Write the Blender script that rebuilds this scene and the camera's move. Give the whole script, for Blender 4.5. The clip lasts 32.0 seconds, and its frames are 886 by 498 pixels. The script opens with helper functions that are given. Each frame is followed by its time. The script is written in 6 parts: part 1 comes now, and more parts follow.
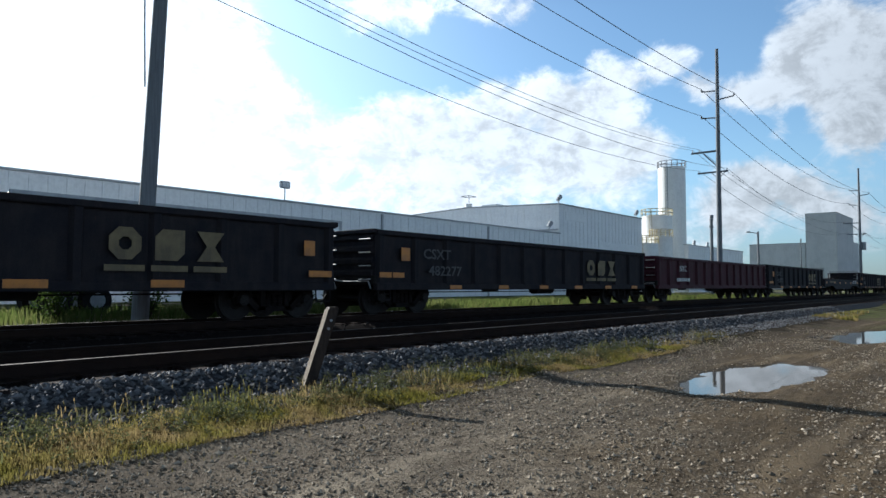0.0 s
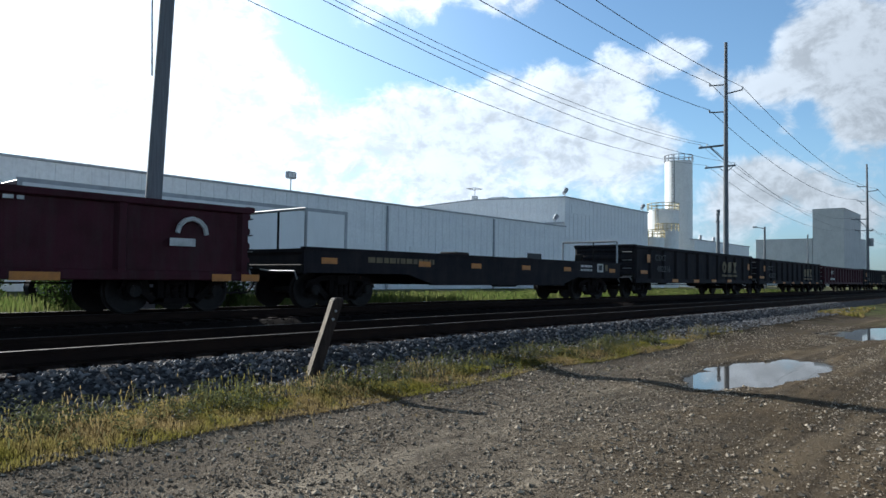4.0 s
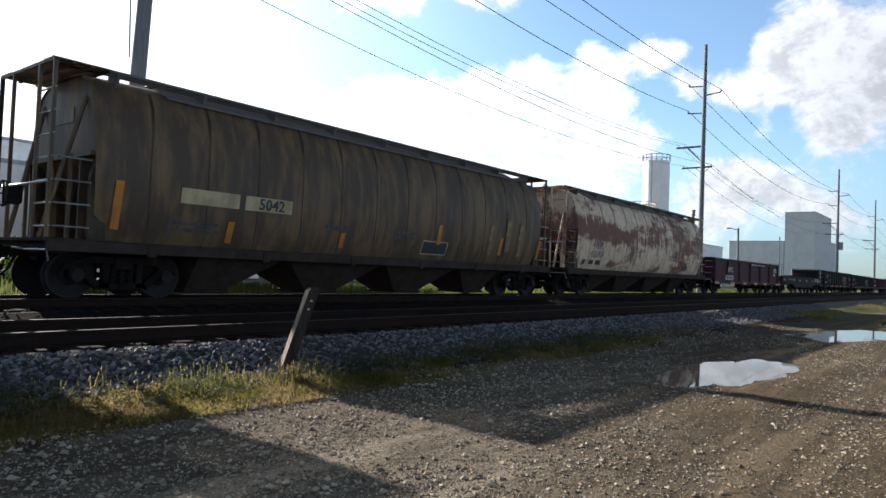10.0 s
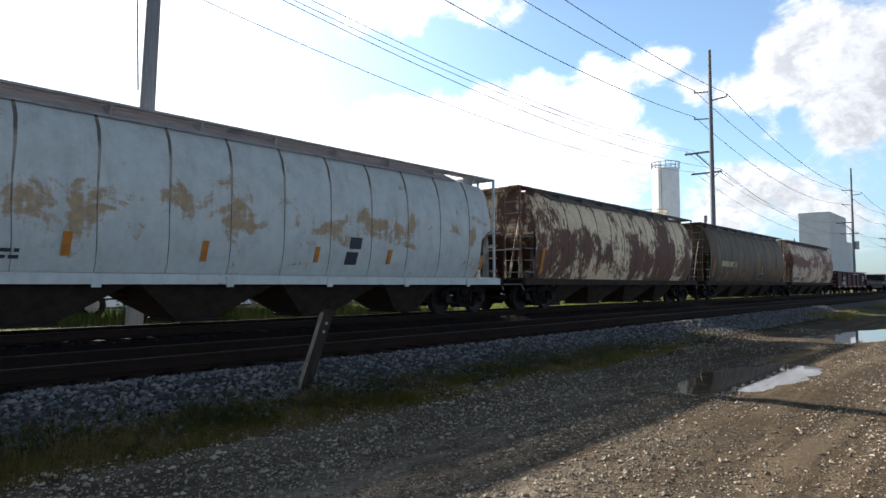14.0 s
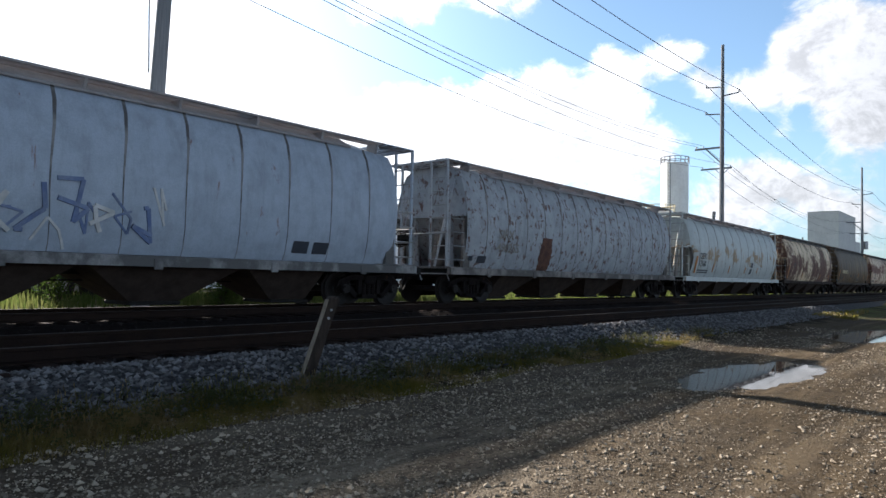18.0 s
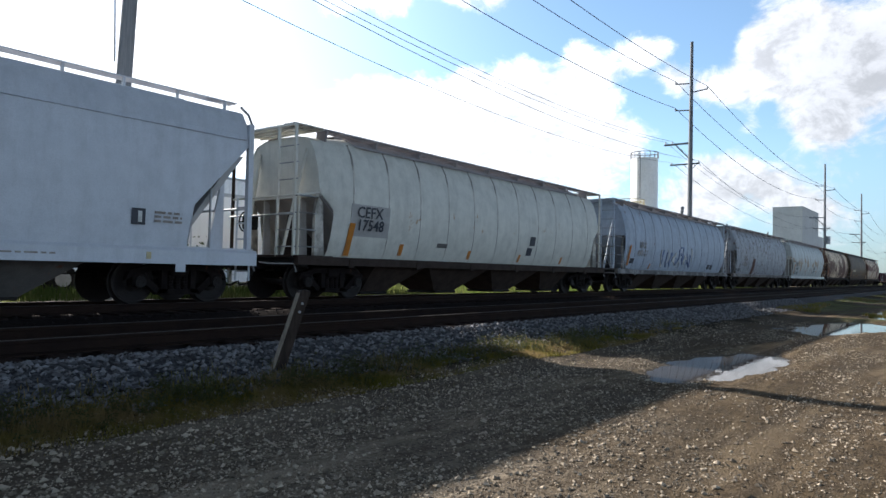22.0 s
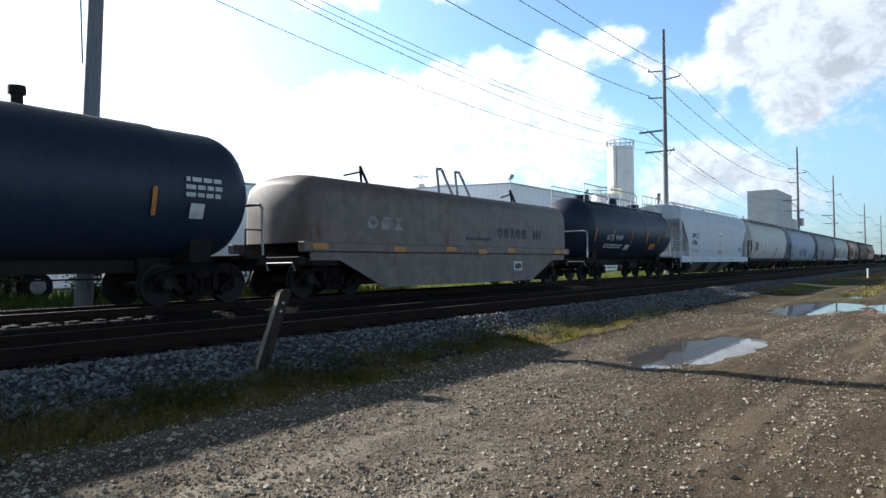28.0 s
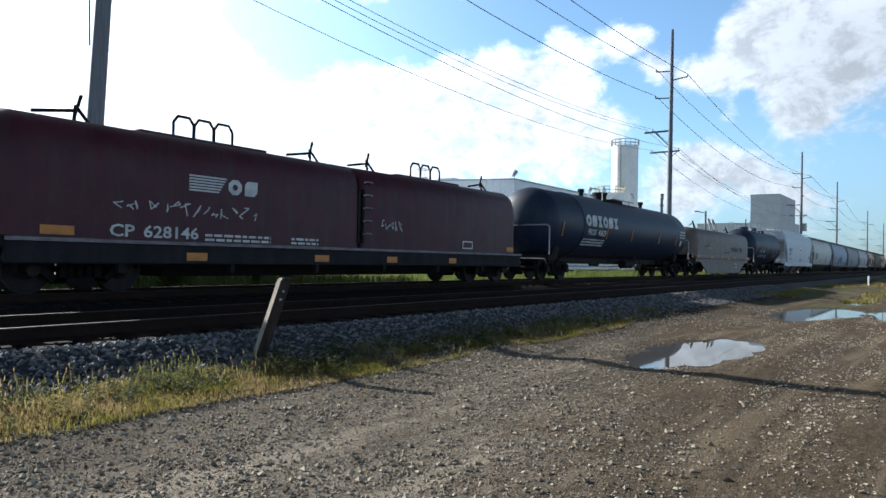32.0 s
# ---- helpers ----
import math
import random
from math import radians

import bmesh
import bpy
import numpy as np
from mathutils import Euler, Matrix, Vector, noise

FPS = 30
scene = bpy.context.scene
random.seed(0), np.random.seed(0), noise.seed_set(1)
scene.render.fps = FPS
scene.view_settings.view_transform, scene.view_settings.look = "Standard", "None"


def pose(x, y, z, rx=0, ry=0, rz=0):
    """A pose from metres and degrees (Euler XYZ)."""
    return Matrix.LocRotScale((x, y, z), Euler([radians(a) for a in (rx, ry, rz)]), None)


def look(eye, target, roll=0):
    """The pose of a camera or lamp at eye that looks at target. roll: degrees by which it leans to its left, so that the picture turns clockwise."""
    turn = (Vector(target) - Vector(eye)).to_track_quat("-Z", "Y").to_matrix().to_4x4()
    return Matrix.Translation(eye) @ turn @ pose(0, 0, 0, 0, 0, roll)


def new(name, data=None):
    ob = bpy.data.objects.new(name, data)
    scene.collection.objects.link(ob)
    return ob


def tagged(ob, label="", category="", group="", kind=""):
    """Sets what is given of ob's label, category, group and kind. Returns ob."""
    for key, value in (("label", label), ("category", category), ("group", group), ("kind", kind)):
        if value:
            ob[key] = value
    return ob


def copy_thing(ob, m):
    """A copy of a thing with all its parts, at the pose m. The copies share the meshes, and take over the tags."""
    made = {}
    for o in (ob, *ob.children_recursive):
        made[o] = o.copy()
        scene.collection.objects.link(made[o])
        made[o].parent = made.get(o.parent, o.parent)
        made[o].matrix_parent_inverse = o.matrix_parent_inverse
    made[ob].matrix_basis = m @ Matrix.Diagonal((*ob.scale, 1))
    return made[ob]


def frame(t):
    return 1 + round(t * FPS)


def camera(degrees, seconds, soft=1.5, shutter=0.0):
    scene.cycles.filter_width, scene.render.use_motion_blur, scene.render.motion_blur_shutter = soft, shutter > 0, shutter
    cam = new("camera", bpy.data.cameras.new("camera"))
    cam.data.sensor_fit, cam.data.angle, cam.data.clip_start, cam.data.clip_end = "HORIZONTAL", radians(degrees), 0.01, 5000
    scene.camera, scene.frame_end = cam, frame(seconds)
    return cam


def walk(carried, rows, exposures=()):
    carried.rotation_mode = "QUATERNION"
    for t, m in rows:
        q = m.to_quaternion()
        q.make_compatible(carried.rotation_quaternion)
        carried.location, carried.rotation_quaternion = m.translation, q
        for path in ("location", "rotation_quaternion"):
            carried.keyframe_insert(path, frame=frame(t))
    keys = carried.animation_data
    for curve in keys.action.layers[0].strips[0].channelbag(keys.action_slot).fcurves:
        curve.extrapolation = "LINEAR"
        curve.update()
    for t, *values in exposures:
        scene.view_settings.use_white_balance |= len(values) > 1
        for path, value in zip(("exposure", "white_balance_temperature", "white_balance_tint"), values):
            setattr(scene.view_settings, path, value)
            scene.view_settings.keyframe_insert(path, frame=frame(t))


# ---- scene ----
cam = camera(66.0, 32.0, soft=1.5)
EXPOSURES = ((0, 0.62, 5950, 8), (5.0, 0.55, 5850, 8), (6.0, 0.4, 5700, 7), (7.0, 0.68, 5950, 10), (8.5, 0.95, 6250, 12), (12.5, 1.13, 6550, 14), (20.0, 1.13, 6500, 14), (26.0, 1.13, 6200, 11), (32.0, 0.95, 5950, 9))
PATH = [
    (0, pose(0, 0, 1.35, 93.09, -0.13, -49.91)),
    (0.5, pose(0, 0, 1.35, 92.76, 0.12, -49.88)),
    (1, pose(0, 0, 1.35, 92.65, -0.06, -50.41)),
    (1.5, pose(0, 0, 1.35, 92.64, 0.40, -49.32)),
    (2, pose(0, 0, 1.35, 91.85, -1.26, -48.52)),
    (2.5, pose(0, 0, 1.35, 93.04, -0.46, -49.58)),
    (4.5, pose(0, 0, 1.35, 92.14, -0.88, -49.55)),
    (5, pose(0, 0, 1.35, 92.19, -1.38, -50.06)),
    (5.5, pose(0, 0, 1.35, 92.78, -0.92, -51.39)),
    (6, pose(0, 0, 1.35, 92.49, -1.62, -50.15)),
    (6.5, pose(0, 0, 1.35, 92.26, -1.36, -50.30)),
    (7, pose(0, 0, 1.35, 93.15, -0.58, -50.66)),
    (7.5, pose(0, 0, 1.35, 92.80, -1.47, -51.74)),
    (8, pose(0, 0, 1.35, 92.80, -2.03, -50.83)),
    (8.5, pose(0, 0, 1.35, 93.31, -1.62, -51.35)),
    (9, pose(0, 0, 1.35, 92.84, -1.92, -51.20)),
    (9.5, pose(0, 0, 1.35, 92.27, -1.55, -51.33)),
    (10, pose(0, 0, 1.35, 91.86, -2.19, -51.43)),
    (10.5, pose(0, 0, 1.35, 92.19, -2.11, -51.26)),
    (11, pose(0, 0, 1.35, 92.31, -2.09, -50.79)),
    (11.5, pose(0, 0, 1.35, 92.47, -2.23, -51.56)),
    (12, pose(0, 0, 1.35, 93.03, -0.95, -52.71)),
    (12.5, pose(0, 0, 1.35, 92.82, -1.12, -50.40)),
    (13, pose(0, 0, 1.35, 92.58, 0.09, -51.20)),
    (13.5, pose(0, 0, 1.35, 92.86, -0.12, -51.04)),
    (14, pose(0, 0, 1.35, 93.27, 0.27, -50.31)),
    (14.5, pose(0, 0, 1.35, 93.41, -1.65, -49.55)),
    (16.5, pose(0, 0, 1.35, 92.05, -1.38, -49.95)),
    (17, pose(0, 0, 1.35, 91.86, -1.58, -49.27)),
    (17.5, pose(0, 0, 1.35, 92.10, -0.56, -50.34)),
    (18, pose(0, 0, 1.35, 92.40, -1.17, -49.85)),
    (18.5, pose(0, 0, 1.35, 92.39, -1.35, -49.15)),
    (19, pose(0, 0, 1.35, 92.34, -0.99, -49.35)),
    (19.5, pose(0, 0, 1.35, 92.53, -0.93, -49.29)),
    (20, pose(0, 0, 1.35, 92.41, -0.86, -49.36)),
    (20.5, pose(0, 0, 1.35, 92.52, -0.78, -49.46)),
    (21, pose(0, 0, 1.35, 92.14, -0.48, -51.42)),
    (21.5, pose(0, 0, 1.35, 92.25, -1.03, -51.85)),
    (22, pose(0, 0, 1.35, 91.91, -1.24, -52.20)),
    (22.5, pose(0, 0, 1.35, 91.30, -1.37, -52.24)),
    (23, pose(0, 0, 1.35, 91.10, -1.26, -51.43)),
    (23.5, pose(0, 0, 1.35, 90.48, -2.27, -50.94)),
    (24, pose(0, 0, 1.35, 91.33, -1.36, -52.75)),
    (24.5, pose(0, 0, 1.35, 91.37, -1.93, -52.65)),
    (25, pose(0, 0, 1.35, 92.33, -0.73, -53.89)),
    (25.5, pose(0, 0, 1.35, 91.57, -0.99, -53.61)),
    (26, pose(0, 0, 1.35, 91.87, -0.92, -53.56)),
    (26.5, pose(0, 0, 1.35, 91.61, -0.97, -52.34)),
    (28.5, pose(0, 0, 1.35, 91.37, 1.00, -54.11)),
    (29, pose(0, 0, 1.35, 91.78, 0.23, -53.44)),
    (29.5, pose(0, 0, 1.35, 91.12, -0.06, -53.74)),
    (30, pose(0, 0, 1.35, 90.99, -0.03, -53.88)),
    (30.5, pose(0, 0, 1.35, 91.57, -0.25, -54.75)),
    (31, pose(0, 0, 1.35, 91.61, -0.77, -54.59)),
    (31.5, pose(0, 0, 1.35, 91.49, -0.64, -54.17)),
    (32, pose(0, 0, 1.35, 90.87, -1.14, -53.74)),
]
walk(cam, PATH, EXPOSURES)

# ---- world and sun ----
SUN_EL = radians(25.4)
sun_dir = Vector((0.026, math.cos(SUN_EL), math.sin(SUN_EL))).normalized()


class Nodes:
    """Short way to chain shader nodes."""

    def __init__(self, tree):
        self.t = tree
        tree.nodes.clear()

    def n(self, kind, **props):
        node = self.t.nodes.new(kind)
        for k, v in props.items():
            if k == "op":
                node.operation = v
            elif k == "blend":
                node.blend_type = v
            elif k == "dtype":
                node.data_type = v
            elif k == "sky":
                node.sky_type = v
        return node

    def put(self, sock, v):
        if isinstance(v, bpy.types.NodeSocket):
            self.t.links.new(v, sock)
        elif v is not None:
            sock.default_value = v

    def math(self, op, a, b=None, c=None, clamp=False):
        m = self.n("ShaderNodeMath", op=op)
        m.use_clamp = clamp
        for i, v in enumerate((a, b, c)):
            self.put(m.inputs[i], v)
        return m.outputs[0]

    def vec(self, op, a, b=None):
        m = self.n("ShaderNodeVectorMath", op=op)
        self.put(m.inputs[0], a)
        if b is not None:
            self.put(m.inputs[1], b)
        return m.outputs["Value"] if op in ("LENGTH", "DISTANCE", "DOT_PRODUCT") else m.outputs[0]

    def noise(self, vec, scale, detail=3.0, rough=0.55, warp=0.0):
        m = self.n("ShaderNodeTexNoise")
        self.put(m.inputs["Vector"], vec)
        m.inputs["Scale"].default_value = scale
        m.inputs["Detail"].default_value = detail
        m.inputs["Roughness"].default_value = rough
        m.inputs["Distortion"].default_value = warp
        return m.outputs["Fac"]

    def ramp(self, fac, lo, hi, a=0.0, b=1.0):
        m = self.n("ShaderNodeMapRange")
        m.interpolation_type = "SMOOTHSTEP"
        for i, v in enumerate((fac, lo, hi, a, b)):
            self.put(m.inputs[i], v)
        return m.outputs[0]

    def mix(self, fac, a, b, blend="MIX"):
        m = self.n("ShaderNodeMix", dtype="RGBA", blend=blend)
        self.put(m.inputs[0], fac)
        for sock, v in ((m.inputs[6], a), (m.inputs[7], b)):
            self.put(sock, (*v, 1.0) if isinstance(v, tuple) and len(v) == 3 else v)
        return m.outputs[2]

    def scaled(self, vec, sx, sy, sz):
        return self.vec("MULTIPLY", vec, (sx, sy, sz))


# soft cloud banks: direction, spread, weight
HIGH_CLOUDS = [
    (0.338, 0.911, 0.237, 0.079, 0.9),
    (0.465, 0.815, 0.346, 0.078, 0.8),
    (0.530, 0.807, 0.260, 0.090, 0.9),
    (0.399, 0.902, 0.166, 0.105, 1),
    (0.624, 0.762, 0.174, 0.096, 0.9),
    (0.732, 0.643, 0.225, 0.065, 1),
    (0.690, 0.681, 0.244, 0.048, 0.9),
    (0.782, 0.558, 0.278, 0.033, 0.9),
    (0.788, 0.572, 0.229, 0.044, 0.8),
    (0.816, 0.504, 0.284, 0.035, 1),
    (0.843, 0.475, 0.252, 0.043, 0.9),
    (0.863, 0.416, 0.286, 0.039, 1),
    (0.882, 0.358, 0.306, 0.031, 1),
    (0.894, 0.321, 0.313, 0.020, 0.7),
    (0.872, 0.455, 0.182, 0.067, 1),
    (0.833, 0.525, 0.176, 0.061, 0.9),
    (0.901, 0.393, 0.182, 0.042, 0.9),
    (0.765, 0.627, 0.145, 0.099, 0.9),
    (0.630, 0.677, 0.380, 0.041, 0.9),
]
LOW_CLOUDS = [
    (0.685, 0.623, 0.378, 0.042, 1),
    (0.746, 0.551, 0.374, 0.042, 1),
    (0.777, 0.507, 0.374, 0.024, 0.9),
    (0.841, 0.438, 0.319, 0.018, 0.6),
    (0.932, 0.210, 0.295, 0.037, 1),
    (0.933, 0.171, 0.318, 0.048, 1),
    (0.956, 0.128, 0.265, 0.053, 1),
    (0.953, 0.171, 0.252, 0.039, 1),
    (0.927, 0.278, 0.250, 0.028, 0.9),
    (0.911, 0.317, 0.264, 0.023, 0.9),
    (0.937, 0.242, 0.251, 0.025, 0.9),
    (0.972, 0.139, 0.190, 0.031, 1),
    (0.967, 0.169, 0.190, 0.018, 0.7),
    (0.951, 0.233, 0.202, 0.014, 0.6),
    (0.953, 0.266, 0.144, 0.039, 1.1),
    (0.970, 0.209, 0.126, 0.038, 1.1),
    (0.950, 0.295, 0.101, 0.044, 1.1),
    (0.983, 0.161, 0.087, 0.040, 1.0),
    (0.959, 0.072, 0.274, 0.070, 1),
]
GAPS = [
    (0.589, 0.747, 0.310, 0.046, -0.9),
    (0.670, 0.674, 0.311, 0.059, -1),
    (0.727, 0.606, 0.323, 0.055, -1),
    (0.393, 0.872, 0.293, 0.034, -0.4),
    (0.592, 0.727, 0.346, 0.030, -0.7),
    (0.810, 0.473, 0.348, 0.045, -1),
    (0.851, 0.384, 0.358, 0.051, -1),
    (0.885, 0.306, 0.352, 0.042, -1),
    (0.911, 0.268, 0.313, 0.026, -1),
    (0.769, 0.549, 0.326, 0.035, -0.9),
    (0.903, 0.356, 0.241, 0.025, -0.7),
    (0.942, 0.266, 0.203, 0.032, -0.9),
    (0.964, 0.207, 0.169, 0.029, -0.8),
    (0.953, 0.210, 0.219, 0.015, -0.6),
    (0.976, 0.165, 0.144, 0.033, -0.4),
    (0.926, 0.315, 0.207, 0.033, -0.7),
    (0.928, 0.336, 0.160, 0.026, -0.4),
    (0.638, 0.720, 0.272, 0.031, -0.4),
    (0.824, 0.473, 0.312, 0.023, -0.6),
]


def build_world():
    world = bpy.data.worlds.new("sky")
    scene.world = world
    world.use_nodes = True
    q = Nodes(world.node_tree)
    sky = q.n("ShaderNodeTexSky", sky="NISHITA")
    sky.sun_disc = False
    sky.sun_elevation = SUN_EL
    sky.sun_rotation = math.atan2(sun_dir.x, sun_dir.y)
    sky.air_density, sky.dust_density, sky.ozone_density = 1.0, 0.6, 1.5
    way = q.vec("NORMALIZE", q.n("ShaderNodeTexCoord").outputs["Generated"])
    high = q.n("ShaderNodeSeparateXYZ")
    q.put(high.inputs[0], way)
    cover = None
    for x, y, z, s, w in HIGH_CLOUDS + LOW_CLOUDS + GAPS:
        d = q.math("DIVIDE", q.vec("DISTANCE", way, (x, y, z)), s)
        bump = q.math("MULTIPLY", q.math("POWER", math.e, q.math("MULTIPLY", q.math("MULTIPLY", d, d), -1.0)), w)
        cover = bump if cover is None else q.math("ADD", cover, bump)
    def billow(at):
        """Density of broken cumulus: lumps at three sizes."""
        flat = q.scaled(at, 1, 1, 1.5)
        big, mid, fine = q.noise(flat, 7.0, 4.0, 0.6, 0.4), q.noise(flat, 19.0, 6.0, 0.66, 0.5), q.noise(flat, 60.0, 5.0, 0.6, 0.3)
        return q.math("ADD", q.math("MULTIPLY", big, 1.0), q.math("ADD", q.math("MULTIPLY", mid, 1.15), q.math("MULTIPLY", fine, 0.38)))

    shape = billow(way)
    toward = billow(q.vec("ADD", way, tuple(c * 0.028 for c in sun_dir)))
    field = q.math("ADD", q.math("MULTIPLY", cover, 0.62), shape)
    mask = q.ramp(field, 1.28, 1.86)
    sunward = q.vec("DOT_PRODUCT", way, tuple(sun_dir))
    glow = q.ramp(sunward, 0.45, 1.0)
    glow = q.math("MULTIPLY", glow, glow)
    rim = q.ramp(q.math("SUBTRACT", shape, toward), -0.45, 0.35)
    core = q.ramp(q.math("ADD", q.math("MULTIPLY", cover, 0.62), q.noise(way, 11.0, 3.0, 0.5)), 0.7, 1.5)
    lit = q.math("SUBTRACT", q.ramp(rim, 0.0, 1.0, 10.2, 14.6), q.math("MULTIPLY", core, 1.7))
    lit = q.math("ADD", lit, q.math("MULTIPLY", glow, 5.0))
    # low cloud behind the view is boosted to brighten the near car sides
    lit = q.math("MULTIPLY", lit, q.math("ADD", q.ramp(sunward, 0.1, 0.62, 0.60, 1.0), q.math("MULTIPLY", q.ramp(sunward, -0.6, 0.05, 0.85, 0.0), q.ramp(high.outputs[2], 0.12, 0.34, 1.0, 0.0))))
    m = q.n("ShaderNodeVectorMath", op="SCALE")
    q.put(m.inputs[0], q.mix(q.ramp(sunward, -0.4, 0.1), (0.80, 0.98, 1.14), (0.93, 0.98, 1.03)))
    q.put(m.inputs["Scale"], lit)
    haze = q.math("ADD", q.math("MULTIPLY", glow, 0.75), q.ramp(high.outputs[2], 0.0, 0.22, 0.14, 0.04))
    gain = q.ramp(q.vec("DOT_PRODUCT", way, tuple(sun_dir)), -0.35, 0.5, 1.25, 1.6)
    # sky above the view is dimmed, so shaded ground gets less fill
    gain = q.math("MULTIPLY", gain, q.ramp(high.outputs[2], 0.37, 0.52, 1.0, 0.06))
    air = q.n("ShaderNodeVectorMath", op="SCALE")
    low = q.ramp(high.outputs[2], 0.0, 0.19)
    q.put(air.inputs[0], q.vec("MULTIPLY", sky.outputs[0], q.mix(low, (0.46, 0.65, 0.90), (0.95, 1.12, 1.18))))
    q.put(air.inputs["Scale"], gain)
    mask = q.math("MULTIPLY", mask, q.ramp(q.vec("DOT_PRODUCT", way, tuple(sun_dir)), -0.3, 0.15, 0.95, 1.0))
    # unseen low cloud bank behind the view, added as fill for the train
    mask = q.math("MAXIMUM", mask, q.math("MULTIPLY", q.ramp(sunward, -0.5, 0.0, 0.8, 0.0), q.ramp(high.outputs[2], 0.10, 0.30, 1.0, 0.0)))
    mask = q.math("MULTIPLY", mask, q.ramp(high.outputs[2], 0.39, 0.47, 1.0, 0.02))
    mask = q.math("MULTIPLY", mask, q.math("SUBTRACT", 1.0, q.math("MULTIPLY", q.ramp(sunward, -0.3, 0.1, 0.85, 0.0), q.ramp(high.outputs[2], 0.22, 0.38))))
    blue = q.vec("ADD", air.outputs[0], q.vec("MULTIPLY", (7.5, 8.2, 8.8), haze))
    bg = q.n("ShaderNodeBackground")
    q.put(bg.inputs[0], q.mix(q.math("MULTIPLY", mask, 0.95), blue, m.outputs[0]))
    bg.inputs[1].default_value = 0.054
    out = q.n("ShaderNodeOutputWorld")
    q.t.links.new(bg.outputs[0], out.inputs[0])
    lamp = bpy.data.lights.new("sun", "SUN")
    lamp.energy, lamp.angle, lamp.color = 5.0, radians(0.6), (1.0, 0.93, 0.82)
    ob = new("sun", lamp)
    ob.matrix_world = look(sun_dir * 60, (0, 0, 0))


build_world()


# ---- materials ----
def surface(name, a, b=None, rough=0.7, metal=0.0, scale=3.0, stretch=(1, 1, 1), lo=0.35, hi=0.7, bump=0.1, grain=40.0,
            rust=0.0, rust_col=(0.10, 0.035, 0.02), rust_scale=1.2, rust_stretch=(1, 1, 0.45), dirt=0.0, spec=0.5, island=0.0, band=None, drip=0.4, panel=None):
    """A weathered surface: two tones at a large scale, grain, optional rust patches with run-down streaks and grime."""
    mat = bpy.data.materials.new(name)
    mat.use_nodes = True
    q = Nodes(mat.node_tree)
    at = q.n("ShaderNodeTexCoord").outputs["Object"]
    info = q.n("ShaderNodeObjectInfo").outputs["Random"]
    b = b or tuple(c * 0.75 for c in a)
    large = q.noise(q.scaled(at, *stretch), scale, 5.0, 0.6)
    col = q.mix(q.ramp(large, lo, hi), a, b)
    fine = q.noise(at, grain, 3.0, 0.6)
    col = q.mix(q.ramp(fine, 0.3, 0.75, 0.0, 0.3), col, tuple(c * 0.6 for c in a))
    rv = q.math("ADD", rough, q.ramp(fine, 0.3, 0.7, -0.08, 0.1))
    if island:
        pick = q.n("ShaderNodeNewGeometry").outputs["Random Per Island"]
        col = q.mix(q.ramp(pick, 0.0, 1.0, 0.0, island), col, tuple(min(1, c * 1.9 + 0.02) for c in a))
    if rust:
        runs = q.noise(q.scaled(at, 5.0, 5.0, 0.35), 1.6, 4.0, 0.65, 0.3)
        spots = q.noise(q.scaled(at, *rust_stretch), rust_scale, 7.0, 0.68, 0.5)
        w = q.math("ADD", q.math("MULTIPLY", spots, 1.15 - drip), q.math("MULTIPLY", runs, drip))
        if band:
            low = q.n("ShaderNodeSeparateXYZ")
            q.put(low.inputs[0], at)
            d = q.math("DIVIDE", q.math("SUBTRACT", low.outputs[2], band[0]), band[1])
            w = q.math("ADD", w, q.math("MULTIPLY", q.math("SUBTRACT", q.math("POWER", math.e, q.math("MULTIPLY", q.math("MULTIPLY", d, d), -1.0)), 0.5), band[2]))
        if panel:
            along = q.n("ShaderNodeSeparateXYZ")
            q.put(along.inputs[0], at)
            cell = q.n("ShaderNodeTexWhiteNoise")
            cell.noise_dimensions = "1D"
            q.put(cell.inputs["W"], q.math("FLOOR", q.math("DIVIDE", q.math("ADD", along.outputs[0], q.math("MULTIPLY", spots, 0.25)), panel[0])))
            chips = q.noise(q.scaled(at, 1.3, 1, 0.55), 8.0, 5.0, 0.65)
            w = q.math("ADD", w, q.math("ADD", q.math("MULTIPLY", q.math("SUBTRACT", cell.outputs["Value"], 0.5), panel[1]), q.math("MULTIPLY", q.math("SUBTRACT", chips, 0.5), panel[2])))
        w = q.ramp(w, 0.80 - 0.36 * rust, 0.87 - 0.33 * rust)
        tone = q.mix(q.noise(at, 9.0, 4.0), rust_col, tuple(c * 2.2 for c in rust_col))
        col = q.mix(q.math("MULTIPLY", w, 0.92), col, tone)
        rv = q.math("ADD", rv, q.math("MULTIPLY", w, 0.2))
    if dirt:
        grime = q.noise(q.scaled(at, 2.2, 2.2, 0.3), 1.5, 6.0, 0.7)
        col = q.mix(q.ramp(grime, 0.42, 0.75, 0.0, dirt), col, (0.05, 0.045, 0.04))
    p = q.n("ShaderNodeBsdfPrincipled")
    q.put(p.inputs["Base Color"], col)
    q.put(p.inputs["Roughness"], rv)
    p.inputs["Metallic"].default_value = metal
    p.inputs["Specular IOR Level"].default_value = spec
    if bump:
        k = q.n("ShaderNodeBump")
        k.inputs["Strength"].default_value = bump
        k.inputs["Distance"].default_value = 0.02
        q.put(k.inputs["Height"], q.math("ADD", q.math("MULTIPLY", large, 0.6), q.math("MULTIPLY", fine, 0.4)))
        q.t.links.new(k.outputs[0], p.inputs["Normal"])
    out = q.n("ShaderNodeOutputMaterial")
    q.t.links.new(p.outputs[0], out.inputs[0])
    return mat


